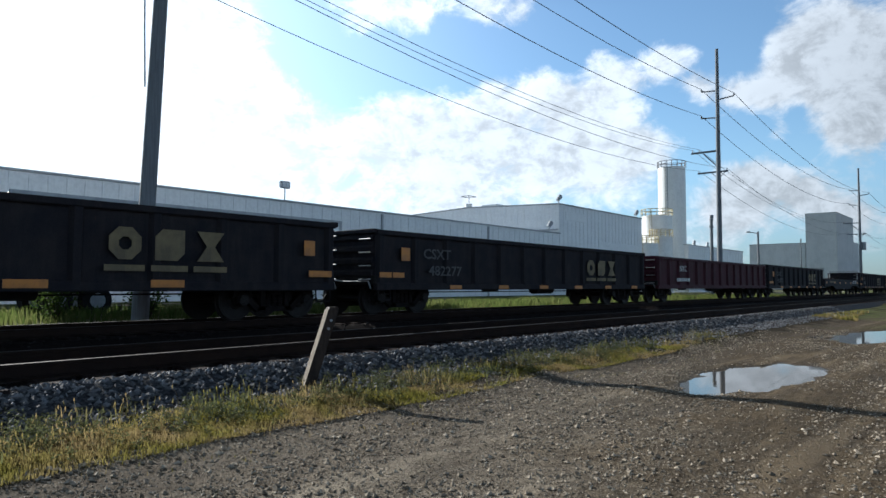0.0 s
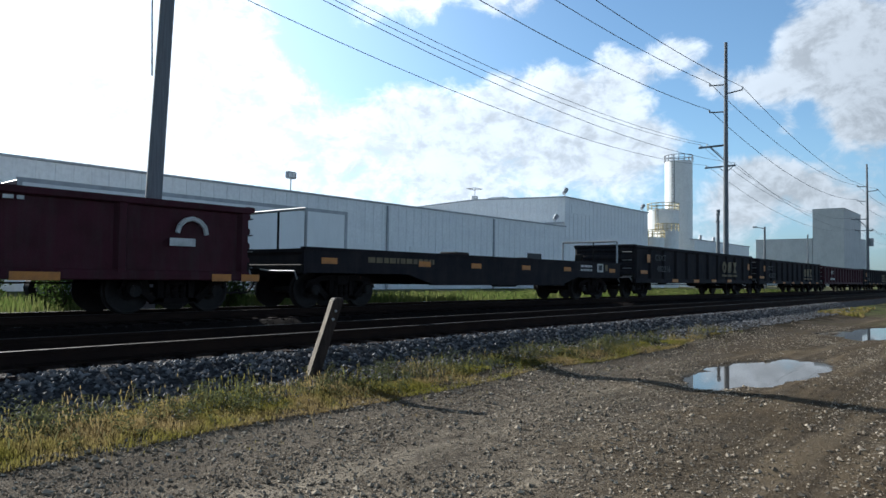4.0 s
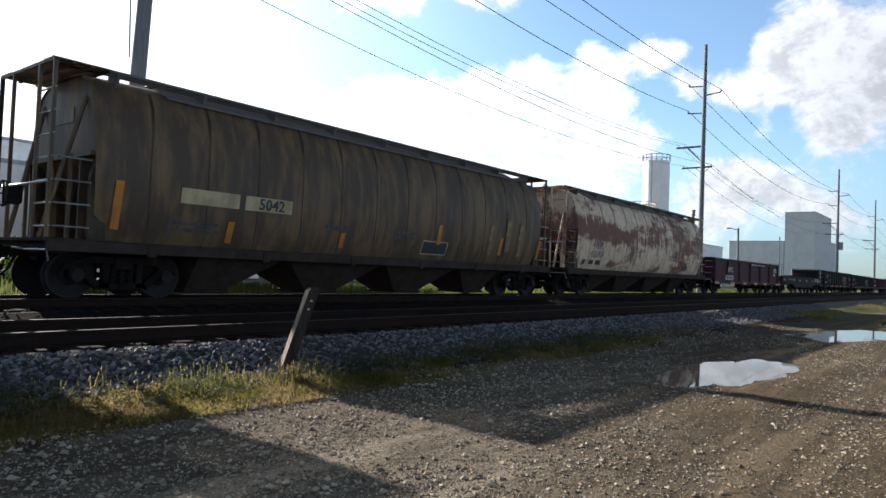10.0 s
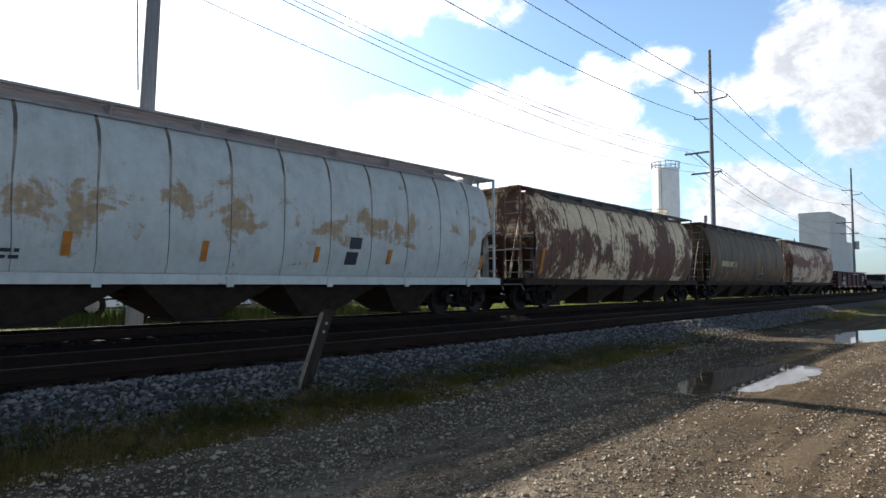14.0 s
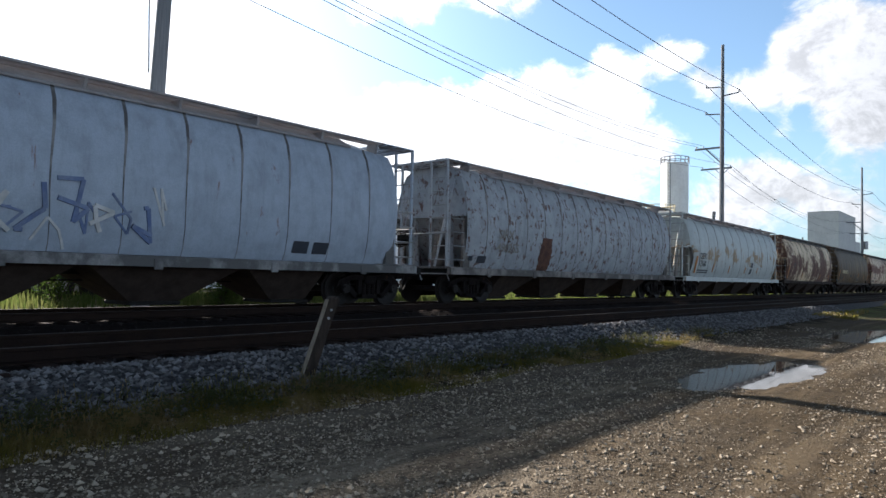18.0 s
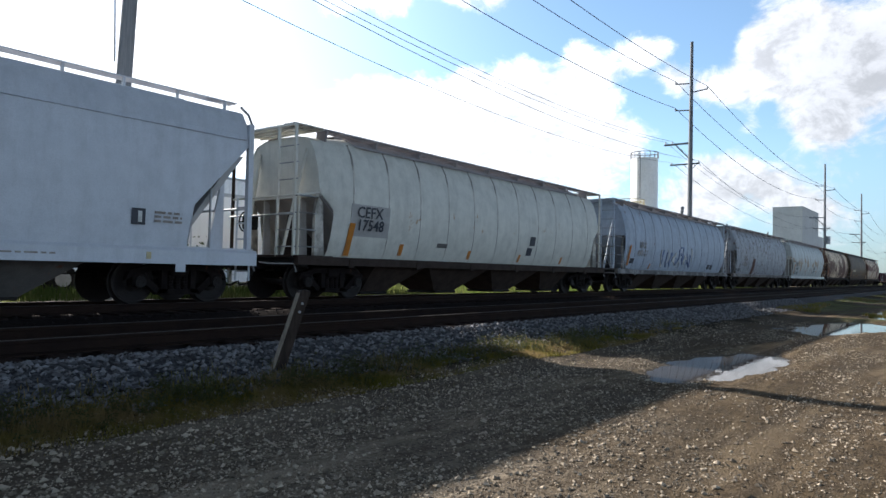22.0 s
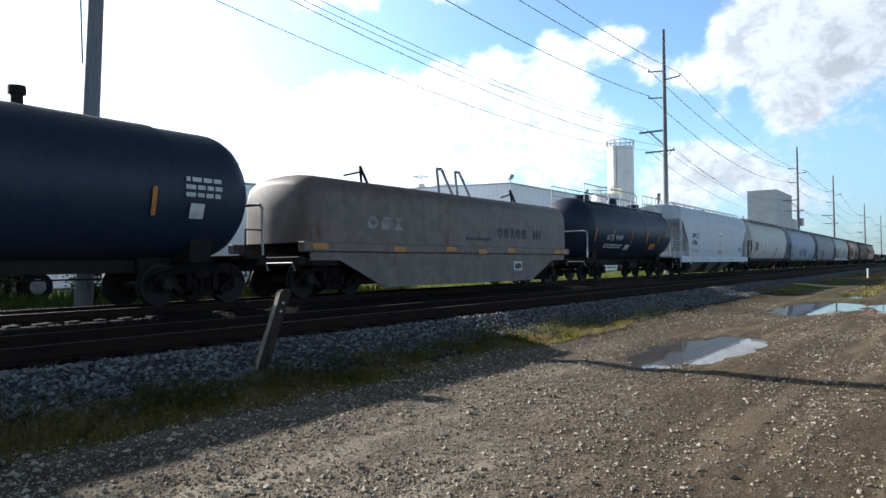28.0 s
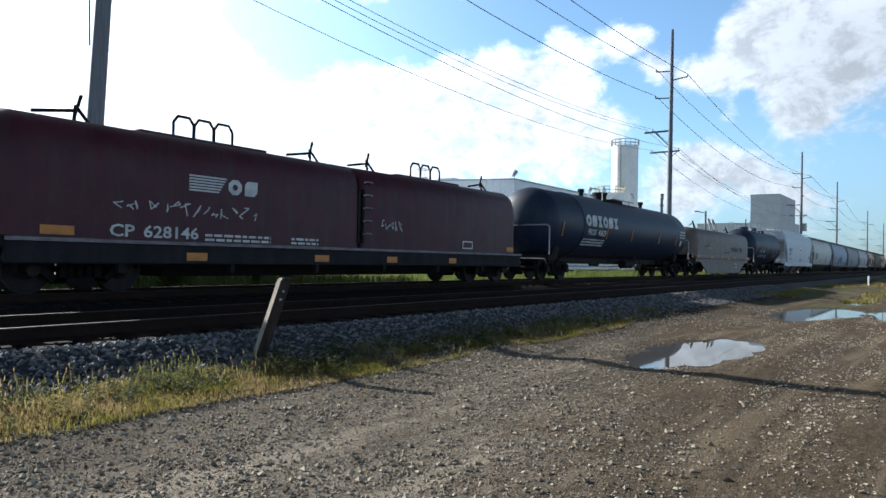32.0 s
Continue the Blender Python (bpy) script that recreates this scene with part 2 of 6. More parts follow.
def ground_material():
    """Packed gravel road, a grassy verge, and meadow beyond the railway, with wavering borders."""
    mat = bpy.data.materials.new("ground_mix")
    mat.use_nodes = True
    q = Nodes(mat.node_tree)
    at = q.n("ShaderNodeTexCoord").outputs["Object"]
    sep = q.n("ShaderNodeSeparateXYZ")
    q.put(sep.inputs[0], at)
    x, y, z = sep.outputs
    wob = q.math("MULTIPLY", q.math("SUBTRACT", q.noise(at, 0.7, 4.0, 0.6), 0.5), 2.4)
    yy = q.math("ADD", y, wob)
    g1, g2 = q.noise(at, 0.55, 6.0, 0.65), q.noise(at, 28.0, 4.0, 0.7)
    ruts = q.noise(q.scaled(at, 0.22, 1.5, 1), 1.3, 4.0, 0.5, 0.3)
    pale = q.ramp(q.math("ADD", q.math("SUBTRACT", y, q.math("MULTIPLY", x, 0.35)), q.math("MULTIPLY", q.math("SUBTRACT", g1, 0.5), 5.0)), -0.6, 2.2)
    dirt = q.mix(q.ramp(g1, 0.3, 0.7), (0.135, 0.103, 0.066), (0.082, 0.062, 0.04))
    grit = q.mix(q.ramp(g1, 0.3, 0.7), (0.31, 0.265, 0.208), (0.19, 0.161, 0.126))
    road = q.mix(pale, dirt, grit)
    road = q.mix(q.ramp(ruts, 0.42, 0.64, 0, 0.5), road, q.mix(pale, (0.145, 0.113, 0.078), (0.28, 0.24, 0.185)))
    road = q.mix(q.ramp(q.noise(q.scaled(at, 0.6, 1.6, 1), 3.2, 4.0, 0.6), 0.42, 0.64, 0.0, 0.5), road, (0.10, 0.084, 0.066))
    road = q.mix(q.ramp(g2, 0.44, 0.66, 0.0, 0.75), road, (0.04, 0.031, 0.024))
    road = q.mix(q.ramp(q.noise(at, 46.0, 3.0, 0.6), 0.60, 0.74, 0.0, 0.75), road, (0.34, 0.31, 0.27))
    clods = q.noise(q.scaled(at, 0.7, 1.3, 1), 8.0, 5.0, 0.65, 0.4)
    road = q.mix(q.ramp(clods, 0.46, 0.62, 0.0, 0.7), road, q.mix(pale, (0.05, 0.038, 0.026), (0.085, 0.07, 0.055)))
    worn = q.noise(q.scaled(at, 0.10, 1.0, 1), 2.3, 4.0, 0.55, 0.6)
    road = q.mix(q.ramp(worn, 0.50, 0.66, 0.0, 0.6), road, q.mix(pale, (0.21, 0.163, 0.108), (0.38, 0.33, 0.258)))
    road = q.mix(q.ramp(yy, 3.4, 5.0, 0.0, 0.62), road, (0.07, 0.057, 0.045))
    wet = q.ramp(z, -0.045, -0.005, 1.0, 0.0)
    road = q.mix(q.math("MULTIPLY", wet, 0.75), road, (0.05, 0.042, 0.034))
    soil = q.mix(q.noise(at, 6.0, 4.0), (0.018, 0.015, 0.009), (0.045, 0.036, 0.023))
    lawn = q.mix(q.ramp(q.noise(at, 0.3, 5.0), 0.35, 0.65), (0.06, 0.085, 0.025), (0.12, 0.12, 0.055))
    lawn = q.mix(q.ramp(q.noise(at, 7.0, 4.0), 0.4, 0.7, 0, 0.6), lawn, (0.04, 0.07, 0.018))
    bare = q.ramp(q.noise(at, 0.13, 3.0), 0.52, 0.6)
    far = q.mix(bare, lawn, (0.24, 0.21, 0.17))
    col = q.mix(q.ramp(yy, 5.25, 5.65), road, soil)
    col = q.mix(q.ramp(yy, 16.5, 17.2), col, far)
    past = q.math("MULTIPLY", q.ramp(x, 24.0, 30.0), q.ramp(q.math("ADD", yy, q.math("MULTIPLY", x, 0.0)), 1.4, 2.2))
    tail = q.math("MULTIPLY", past, q.ramp(q.noise(at, 0.25, 3.0), 0.48, 0.62))
    col = q.mix(q.math("MULTIPLY", tail, q.ramp(yy, 8.0, 7.0)), col, lawn)
    p = q.n("ShaderNodeBsdfPrincipled")
    q.put(p.inputs["Base Color"], col)
    q.put(p.inputs["Roughness"], q.math("SUBTRACT", 0.95, q.math("MULTIPLY", wet, 0.55)))
    p.inputs["Specular IOR Level"].default_value = 0.06
    k = q.n("ShaderNodeBump")
    k.inputs["Strength"].default_value = 0.9
    k.inputs["Distance"].default_value = 0.03
    q.put(k.inputs["Height"], q.math("ADD", q.math("MULTIPLY", g2, 0.6), q.noise(at, 75.0, 3.0, 0.6)))
    q.t.links.new(k.outputs[0], p.inputs["Normal"])
    out = q.n("ShaderNodeOutputMaterial")
    q.t.links.new(p.outputs[0], out.inputs[0])
    return mat


def water_material():
    mat = bpy.data.materials.new("puddle_water")
    mat.use_nodes = True
    q = Nodes(mat.node_tree)
    at = q.n("ShaderNodeTexCoord").outputs["Object"]
    p = q.n("ShaderNodeBsdfPrincipled")
    p.inputs["Base Color"].default_value = (0.055, 0.047, 0.037, 1)
    p.inputs["Roughness"].default_value = 0.02
    p.inputs["IOR"].default_value = 1.33
    k = q.n("ShaderNodeBump")
    k.inputs["Strength"].default_value = 0.012
    k.inputs["Distance"].default_value = 0.02
    q.put(k.inputs["Height"], q.noise(at, 6.0, 2.0))
    q.t.links.new(k.outputs[0], p.inputs["Normal"])
    out = q.n("ShaderNodeOutputMaterial")
    q.t.links.new(p.outputs[0], out.inputs[0])
    return mat


def leaf_material(name, a, b, dry):
    """Blades that let some light through; each blade has a tone of its own."""
    mat = bpy.data.materials.new(name)
    mat.use_nodes = True
    q = Nodes(mat.node_tree)
    geo = q.n("ShaderNodeNewGeometry")
    at = q.n("ShaderNodeTexCoord").outputs["Object"]
    col = q.mix(geo.outputs["Random Per Island"], a, b)
    col = q.mix(q.ramp(q.noise(at, 1.1, 3.0), 0.38, 0.62, 0.0, 0.85), col, dry)
    p = q.n("ShaderNodeBsdfPrincipled")
    q.put(p.inputs["Base Color"], q.mix(0.6, col, (0.0, 0.0, 0.0)))
    p.inputs["Roughness"].default_value = 0.7
    p.inputs["Specular IOR Level"].default_value = 0.1
    t = q.n("ShaderNodeBsdfTranslucent")
    q.put(t.inputs[0], col)
    m = q.n("ShaderNodeMixShader")
    m.inputs[0].default_value = 0.72
    q.t.links.new(p.outputs[0], m.inputs[1])
    q.t.links.new(t.outputs[0], m.inputs[2])
    out = q.n("ShaderNodeOutputMaterial")
    q.t.links.new(m.outputs[0], out.inputs[0])
    return mat


M = {}
M["ground"] = ground_material()
M["water"] = water_material()
for key, tone in (("cream", (0.13, 0.085, 0.055)), ("olive", (0.045, 0.034, 0.018)), ("flaked", (0.08, 0.052, 0.04)), ("white", (0.36, 0.34, 0.30)), ("pale", (0.17, 0.165, 0.165)), ("chipped", (0.17, 0.15, 0.14)), ("stained", (0.20, 0.18, 0.15))):
    M["seam_" + key] = surface("dark_weld_seam", tuple(c * 0.55 for c in tone), tuple(min(1, c * 1.5) for c in tone), 0.8, stretch=(1, 1, 0.8), scale=1.6, lo=0.45, hi=0.62)
M["fadedink"] = surface("faded_brown_stencil", (0.20, 0.17, 0.15), (0.30, 0.27, 0.25), 0.7, bump=0, lo=0.4, hi=0.6)
M["roofpale"] = surface("dusty_pale_roof", (0.30, 0.28, 0.28), (0.22, 0.20, 0.20), 0.7, rust=0.25)
M["stone"] = surface("ballast_stone", (0.095, 0.096, 0.103), (0.03, 0.031, 0.036), 0.8, spec=0.2, island=0.95, grain=30, scale=8)
M["darkstone"] = surface("dark_ballast_stone", (0.026, 0.021, 0.02), (0.014, 0.011, 0.011), 0.85, spec=0.05, island=0.4, grain=30, scale=8)
M["shoulder"] = surface("crushed_stone_bank", (0.075, 0.077, 0.086), (0.03, 0.03, 0.034), 0.9, scale=22, grain=60, bump=1.0, spec=0.1, lo=0.42, hi=0.6)
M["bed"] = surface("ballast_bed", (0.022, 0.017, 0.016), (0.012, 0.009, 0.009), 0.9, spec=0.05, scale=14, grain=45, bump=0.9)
M["gravel"] = surface("road_gravel", (0.24, 0.205, 0.16), (0.06, 0.049, 0.039), 0.88, spec=0.08, island=0.9, grain=30, scale=8)
M["tie"] = surface("creosoted_timber", (0.018, 0.012, 0.011), (0.034, 0.024, 0.022), 0.85, spec=0.05, stretch=(6, 0.6, 6), grain=50, bump=0.5)
M["rail"] = surface("rusty_rail_web", (0.022, 0.013, 0.01), (0.014, 0.009, 0.008), 0.85, spec=0.1, grain=60)
M["railtop"] = surface("polished_rail_head", (0.06, 0.052, 0.05), (0.03, 0.026, 0.025), 0.7, metal=1.0, scale=5)
M["post"] = surface("weathered_post_wood", (0.042, 0.03, 0.024), (0.016, 0.011, 0.01), 0.7, spec=0.2, stretch=(9, 9, 0.7), grain=60, bump=0.5)
M["palepost"] = surface("pale_post_wood", (0.34, 0.29, 0.23), (0.17, 0.14, 0.11), 0.8, spec=0.2, stretch=(9, 9, 0.8), grain=60, bump=0.4)
M["pole"] = surface("treated_pole_wood", (0.19, 0.205, 0.225), (0.13, 0.138, 0.15), 0.85, stretch=(8, 8, 0.3), grain=40, bump=0.4)
M["steel"] = surface("galvanised_steel", (0.33, 0.34, 0.35), None, 0.5, metal=0.6)
M["wire"] = surface("dark_wire", (0.10, 0.105, 0.115), None, 0.6)
M["truck"] = surface("grimy_cast_steel", (0.008, 0.006, 0.006), (0.016, 0.012, 0.011), 0.8, spec=0.08, scale=5, rust=0.3)
M["wheel"] = surface("oily_wheel_steel", (0.016, 0.013, 0.012), (0.01, 0.008, 0.008), 0.65, spec=0.2, scale=5)
M["under"] = surface("black_underframe", (0.011, 0.01, 0.01), (0.02, 0.017, 0.015), 0.8, spec=0.2, scale=4)
M["gondola"] = surface("black_gondola_paint", (0.014, 0.013, 0.018), (0.024, 0.02, 0.022), 0.75, spec=0.15, scale=2, rust=0.12, dirt=0.3)
M["maroon"] = surface("maroon_gondola_paint", (0.058, 0.013, 0.022), (0.04, 0.01, 0.015), 0.65, spec=0.15, scale=2, rust=0.14, dirt=0.4)
M["cream"] = surface("rusted_cream_paint", (0.72, 0.55, 0.39), (0.56, 0.40, 0.27), 0.6, rust=0.82, dirt=0.3, rust_scale=1.1, rust_stretch=(0.4, 1, 1.2), rust_col=(0.095, 0.032, 0.025), band=(2.75, 0.65, 0.11), drip=0.42, panel=(1.3, 0.07, 0.12))
M["olive"] = surface("grimy_olive_paint", (0.165, 0.098, 0.04), (0.06, 0.036, 0.022), 0.65, rust=0.3, dirt=0.6, stretch=(1.6, 1, 0.3), scale=1.6, lo=0.38, hi=0.6, rust_col=(0.06, 0.028, 0.018))
M["flaked"] = surface("flaking_cream_paint", (0.80, 0.62, 0.42), (0.66, 0.49, 0.31), 0.6, rust=0.88, dirt=0.22, rust_scale=0.55, rust_stretch=(0.9, 1, 0.9), rust_col=(0.05, 0.0115, 0.009), band=(2.2, 1.0, 0.14), drip=0.25, panel=(1.28, 0.15, 0.34))
M["white"] = surface("stained_white_paint", (0.62, 0.61, 0.55), (0.53, 0.525, 0.475), 0.55, rust=0.22, dirt=0.2, rust_col=(0.23, 0.15, 0.085), rust_scale=1.3, rust_stretch=(0.7, 1, 0.9), band=(2.4, 0.6, 0.12), drip=0.25)
M["chipped"] = surface("chipped_rusty_pale_paint", (0.37, 0.39, 0.42), (0.29, 0.305, 0.33), 0.6, rust=0.54, dirt=0.3, rust_scale=4.6, rust_stretch=(1, 1, 0.8), rust_col=(0.075, 0.034, 0.026), drip=0.3)
M["stained"] = surface("rust_stained_white_paint", (0.52, 0.55, 0.54), (0.45, 0.475, 0.465), 0.55, rust=0.52, dirt=0.2, rust_col=(0.22, 0.145, 0.082), rust_scale=1.3, rust_stretch=(0.7, 1, 0.9), band=(2.4, 0.6, 0.13), drip=0.25)
M["pale"] = surface("chipped_pale_paint", (0.38, 0.44, 0.525), (0.32, 0.37, 0.445), 0.6, rust=0.30, dirt=0.25, rust_scale=2.0, rust_col=(0.13, 0.06, 0.04))
M["grey"] = surface("clean_pale_grey_paint", (0.52, 0.55, 0.60), (0.46, 0.49, 0.54), 0.45, dirt=0.15)
M["tank"] = surface("black_tank_paint", (0.013, 0.022, 0.046), (0.02, 0.029, 0.052), 0.5, spec=0.28, dirt=0.2, bump=0.04)
M["coilgrey"] = surface("faded_grey_hood", (0.165, 0.125, 0.105), (0.11, 0.082, 0.07), 0.55, rust=0.35, dirt=0.45)
M["coilred"] = surface("maroon_hood_paint", (0.066, 0.014, 0.023), (0.045, 0.01, 0.017), 0.5, spec=0.25, rust=0.14, dirt=0.5, scale=1.4)
M["roof"] = surface("dusty_roof_steel", (0.11, 0.10, 0.095), (0.075, 0.07, 0.066), 0.7, rust=0.3)
M["rustbrown"] = surface("bare_rust", (0.13, 0.055, 0.035), (0.06, 0.026, 0.02), 0.9, scale=5)
# real overpaint patch; on the recessed end sheets this grey stands for shade
M["greypatch"] = surface("grey_overpaint_and_shade", (0.36, 0.35, 0.34), (0.29, 0.28, 0.27), 0.6)
M["bay"] = surface("sooty_brown_outlet", (0.05, 0.036, 0.03), (0.028, 0.02, 0.017), 0.85, spec=0.15, scale=3)
M["yellowfade"] = surface("worn_yellow_stripe", (0.26, 0.18, 0.08), (0.13, 0.085, 0.042), 0.7, bump=0, lo=0.4, hi=0.62, scale=4, dirt=0.6)
M["plate"] = surface("worn_pale_yellow_plate", (0.50, 0.40, 0.23), (0.34, 0.26, 0.14), 0.6, bump=0, dirt=0.4)
M["amber"] = surface("amber_reflector", (0.55, 0.20, 0.02), (0.36, 0.13, 0.02), 0.5, bump=0, dirt=0.3)
M["dullink"] = surface("faded_white_stencil", (0.09, 0.087, 0.092), (0.035, 0.035, 0.04), 0.7, bump=0, dirt=0.6, scale=6)
M["whiteink"] = surface("white_stencil", (0.62, 0.62, 0.61), (0.42, 0.42, 0.41), 0.6, bump=0, dirt=0.3)
M["yellowink"] = surface("faded_yellow_stencil", (0.20, 0.15, 0.075), (0.12, 0.09, 0.05), 0.7, bump=0, dirt=0.6)
M["blackink"] = surface("black_stencil", (0.03, 0.035, 0.05), None, 0.6, bump=0)
M["blueink"] = surface("blue_spray_paint", (0.10, 0.15, 0.30), (0.20, 0.25, 0.36), 0.6, bump=0, dirt=0.4)
M["redink"] = surface("red_stencil", (0.45, 0.12, 0.08), None, 0.6, bump=0)
M["siding"] = surface("white_metal_siding", (0.84, 0.85, 0.86), (0.79, 0.80, 0.82), 0.5, stretch=(0.6, 0.6, 2), scale=0.5, grain=4, dirt=0.12, bump=0.03)
M["trim"] = surface("grey_flashing", (0.42, 0.44, 0.47), None, 0.5)
M["box"] = surface("white_trailer_skin", (0.82, 0.83, 0.84), (0.77, 0.78, 0.79), 0.4, scale=0.5, dirt=0.08, bump=0.02)
M["smudge"] = surface("smudged_dark_lettering", (0.05, 0.05, 0.075), (0.11, 0.095, 0.095), 0.7, bump=0, lo=0.4, hi=0.6, scale=5, dirt=0.6)
M["palerail"] = surface("scuffed_pale_rail", (0.20, 0.175, 0.185), (0.11, 0.08, 0.085), 0.6, dirt=0.4)
M["dark"] = surface("dark_opening", (0.03, 0.032, 0.036), None, 0.6)
M["maroonend"] = surface("maroon_trailer_end", (0.12, 0.035, 0.035), None, 0.6)
M["concrete"] = surface("pale_concrete", (0.60, 0.60, 0.60), (0.52, 0.52, 0.525), 0.8, scale=0.3, grain=3, dirt=0.15)
M["silo"] = surface("white_silo_paint", (0.86, 0.86, 0.85), (0.80, 0.80, 0.79), 0.5, scale=0.4, grain=3, dirt=0.1)
M["yellow"] = surface("faded_yellow_paint", (0.50, 0.42, 0.24), None, 0.5)
M["grass"] = leaf_material("verge_grass", (0.115, 0.115, 0.018), (0.21, 0.19, 0.05), (0.28, 0.21, 0.11))
M["weed"] = leaf_material("green_weeds", (0.055, 0.065, 0.027), (0.10, 0.11, 0.05), (0.15, 0.13, 0.065))
M["paleweed"] = leaf_material("pale_green_weeds", (0.07, 0.09, 0.038), (0.14, 0.16, 0.085), (0.12, 0.13, 0.06))
M["meadow"] = leaf_material("meadow_grass", (0.055, 0.095, 0.022), (0.10, 0.135, 0.035), (0.15, 0.16, 0.06))
M["bush"] = leaf_material("bush_leaves", (0.04, 0.08, 0.018), (0.08, 0.125, 0.03), (0.085, 0.12, 0.035))


# ---- mesh building ----
class MB:
    """Collects simple solids into one mesh."""

    def __init__(self):
        self.v, self.f = [], []

    def add(self, verts, faces):
        n = len(self.v)
        self.v += [tuple(p) for p in verts]
        self.f += [tuple(i + n for i in f) for f in faces]
        return self

    def box(self, x0, x1, y0, y1, z0, z1):
        v = [(x, y, z) for x in (x0, x1) for y in (y0, y1) for z in (z0, z1)]
        return self.add(v, [(0, 1, 3, 2), (4, 6, 7, 5), (0, 4, 5, 1), (2, 3, 7, 6), (0, 2, 6, 4), (1, 5, 7, 3)])

    def cbox(self, x0, x1, y0, y1, z0, z1, c=0.02):
        """A box with chamfered upright and lengthwise edges: an octagon along x with its ends cut back."""
        ring = lambda x, k: [(x, y0 + c + k, z0 + k), (x, y1 - c - k, z0 + k), (x, y1 - k, z0 + c + k), (x, y1 - k, z1 - c - k),
                             (x, y1 - c - k, z1 - k), (x, y0 + c + k, z1 - k), (x, y0 + k, z1 - c - k), (x, y0 + k, z0 + c + k)]
        return self.loft([ring(x0, c * 0.7), ring(x0 + c, 0), ring(x1 - c, 0), ring(x1, c * 0.7)])

    def loft(self, rings, cap=True, closed=True):
        m, n0 = len(rings[0]), len(self.v)
        for r in rings:
            self.v += [tuple(p) for p in r]
        for i in range(len(rings) - 1):
            for j in range(m if closed else m - 1):
                a, b = n0 + i * m + j, n0 + i * m + (j + 1) % m
                self.f.append((a, b, b + m, a + m))
        if cap:
            self.f.append(tuple(range(n0 + m - 1, n0 - 1, -1)))
            e = n0 + (len(rings) - 1) * m
            self.f.append(tuple(range(e, e + m)))
        return self

    def prism(self, poly, a, b, axis="y"):
        """A polygon pushed along an axis. poly holds the two other coordinates in xyz order."""
        place = {"x": lambda p, k: (k, p[0], p[1]), "y": lambda p, k: (p[0], k, p[1]), "z": lambda p, k: (p[0], p[1], k)}[axis]
        return self.loft([[place(p, a) for p in poly], [place(p, b) for p in poly]])

    def tube(self, p0, p1, r, n=6, r1=None):
        p0, p1 = Vector(p0), Vector(p1)
        w = (p1 - p0).normalized()
        u = w.orthogonal().normalized()
        s = w.cross(u)
        ring = lambda p, r: [p + r * (math.cos(k * math.tau / n) * u + math.sin(k * math.tau / n) * s) for k in range(n)]
        return self.loft([ring(p0, r), ring(p1, r if r1 is None else r1)])

    def path(self, pts, r, n=6):
        for a, b in zip(pts, pts[1:]):
            self.tube(a, b, r, n)
        return self

    def mesh(self, name, mat, smooth=False, fix=True):
        me = bpy.data.meshes.new(name)
        me.from_pydata(self.v, [], self.f)
        if fix:
            bm = bmesh.new()
            bm.from_mesh(me)
            bmesh.ops.recalc_face_normals(bm, faces=bm.faces)
            bm.to_mesh(me)
            bm.free()
        me.materials.append(mat)
        if smooth:
            me.polygons.foreach_set("use_smooth", [True] * len(me.polygons))
            me.set_sharp_from_angle(angle=radians(35))
        return me


def part(name, mb, mat, parent=None, label="", smooth=False):
    """Link a mesh as one object under a thing or a part."""
    data = mb if isinstance(mb, bpy.types.Mesh) else mb.mesh(name, M[mat], smooth)
    ob = new(name, data)
    if parent is not None:
        ob.parent = parent
    return tagged(ob, label)


def empty(name, m, label, category, group="", kind=""):
    ob = new(name)
    ob.matrix_world = m
    return tagged(ob, label, category, group, kind)


def text_part(parent, words, size, m, mat, name="lettering", squeeze=1.0):
    """Stencilled words as a thin mesh."""
    cu = bpy.data.curves.new(name, "FONT")
    cu.body, cu.size, cu.extrude, cu.align_x, cu.offset = words, size, 0.002, "CENTER", 0.006
    cu.resolution_u = 2
    tmp = bpy.data.objects.new(name, cu)
    me = bpy.data.meshes.new_from_object(tmp)
    bpy.data.objects.remove(tmp)
    me.transform(m @ Matrix.Diagonal((squeeze, 1, 1, 1)))
    me.materials.clear()
    me.materials.append(M[mat])
    return part(name, me, mat, parent)


# ---- ground, road, puddles ----
RAIL, NEAR_Y, FAR_Y = 0.55, 8.55, 14.5
PUDDLES = [  # centre, half sizes, turn, depth
    (11.3, 3.08, 1.7, 0.72, -6, 0.085), (9.5, 3.4, 0.6, 0.3, 0, 0.045), (22.6, 2.95, 2.9, 1.0, -8, 0.08), (23.5, 1.2, 1.9, 0.35, 0, 0.06), (33.0, 2.6, 4.0, 0.5, 0, 0.06)]


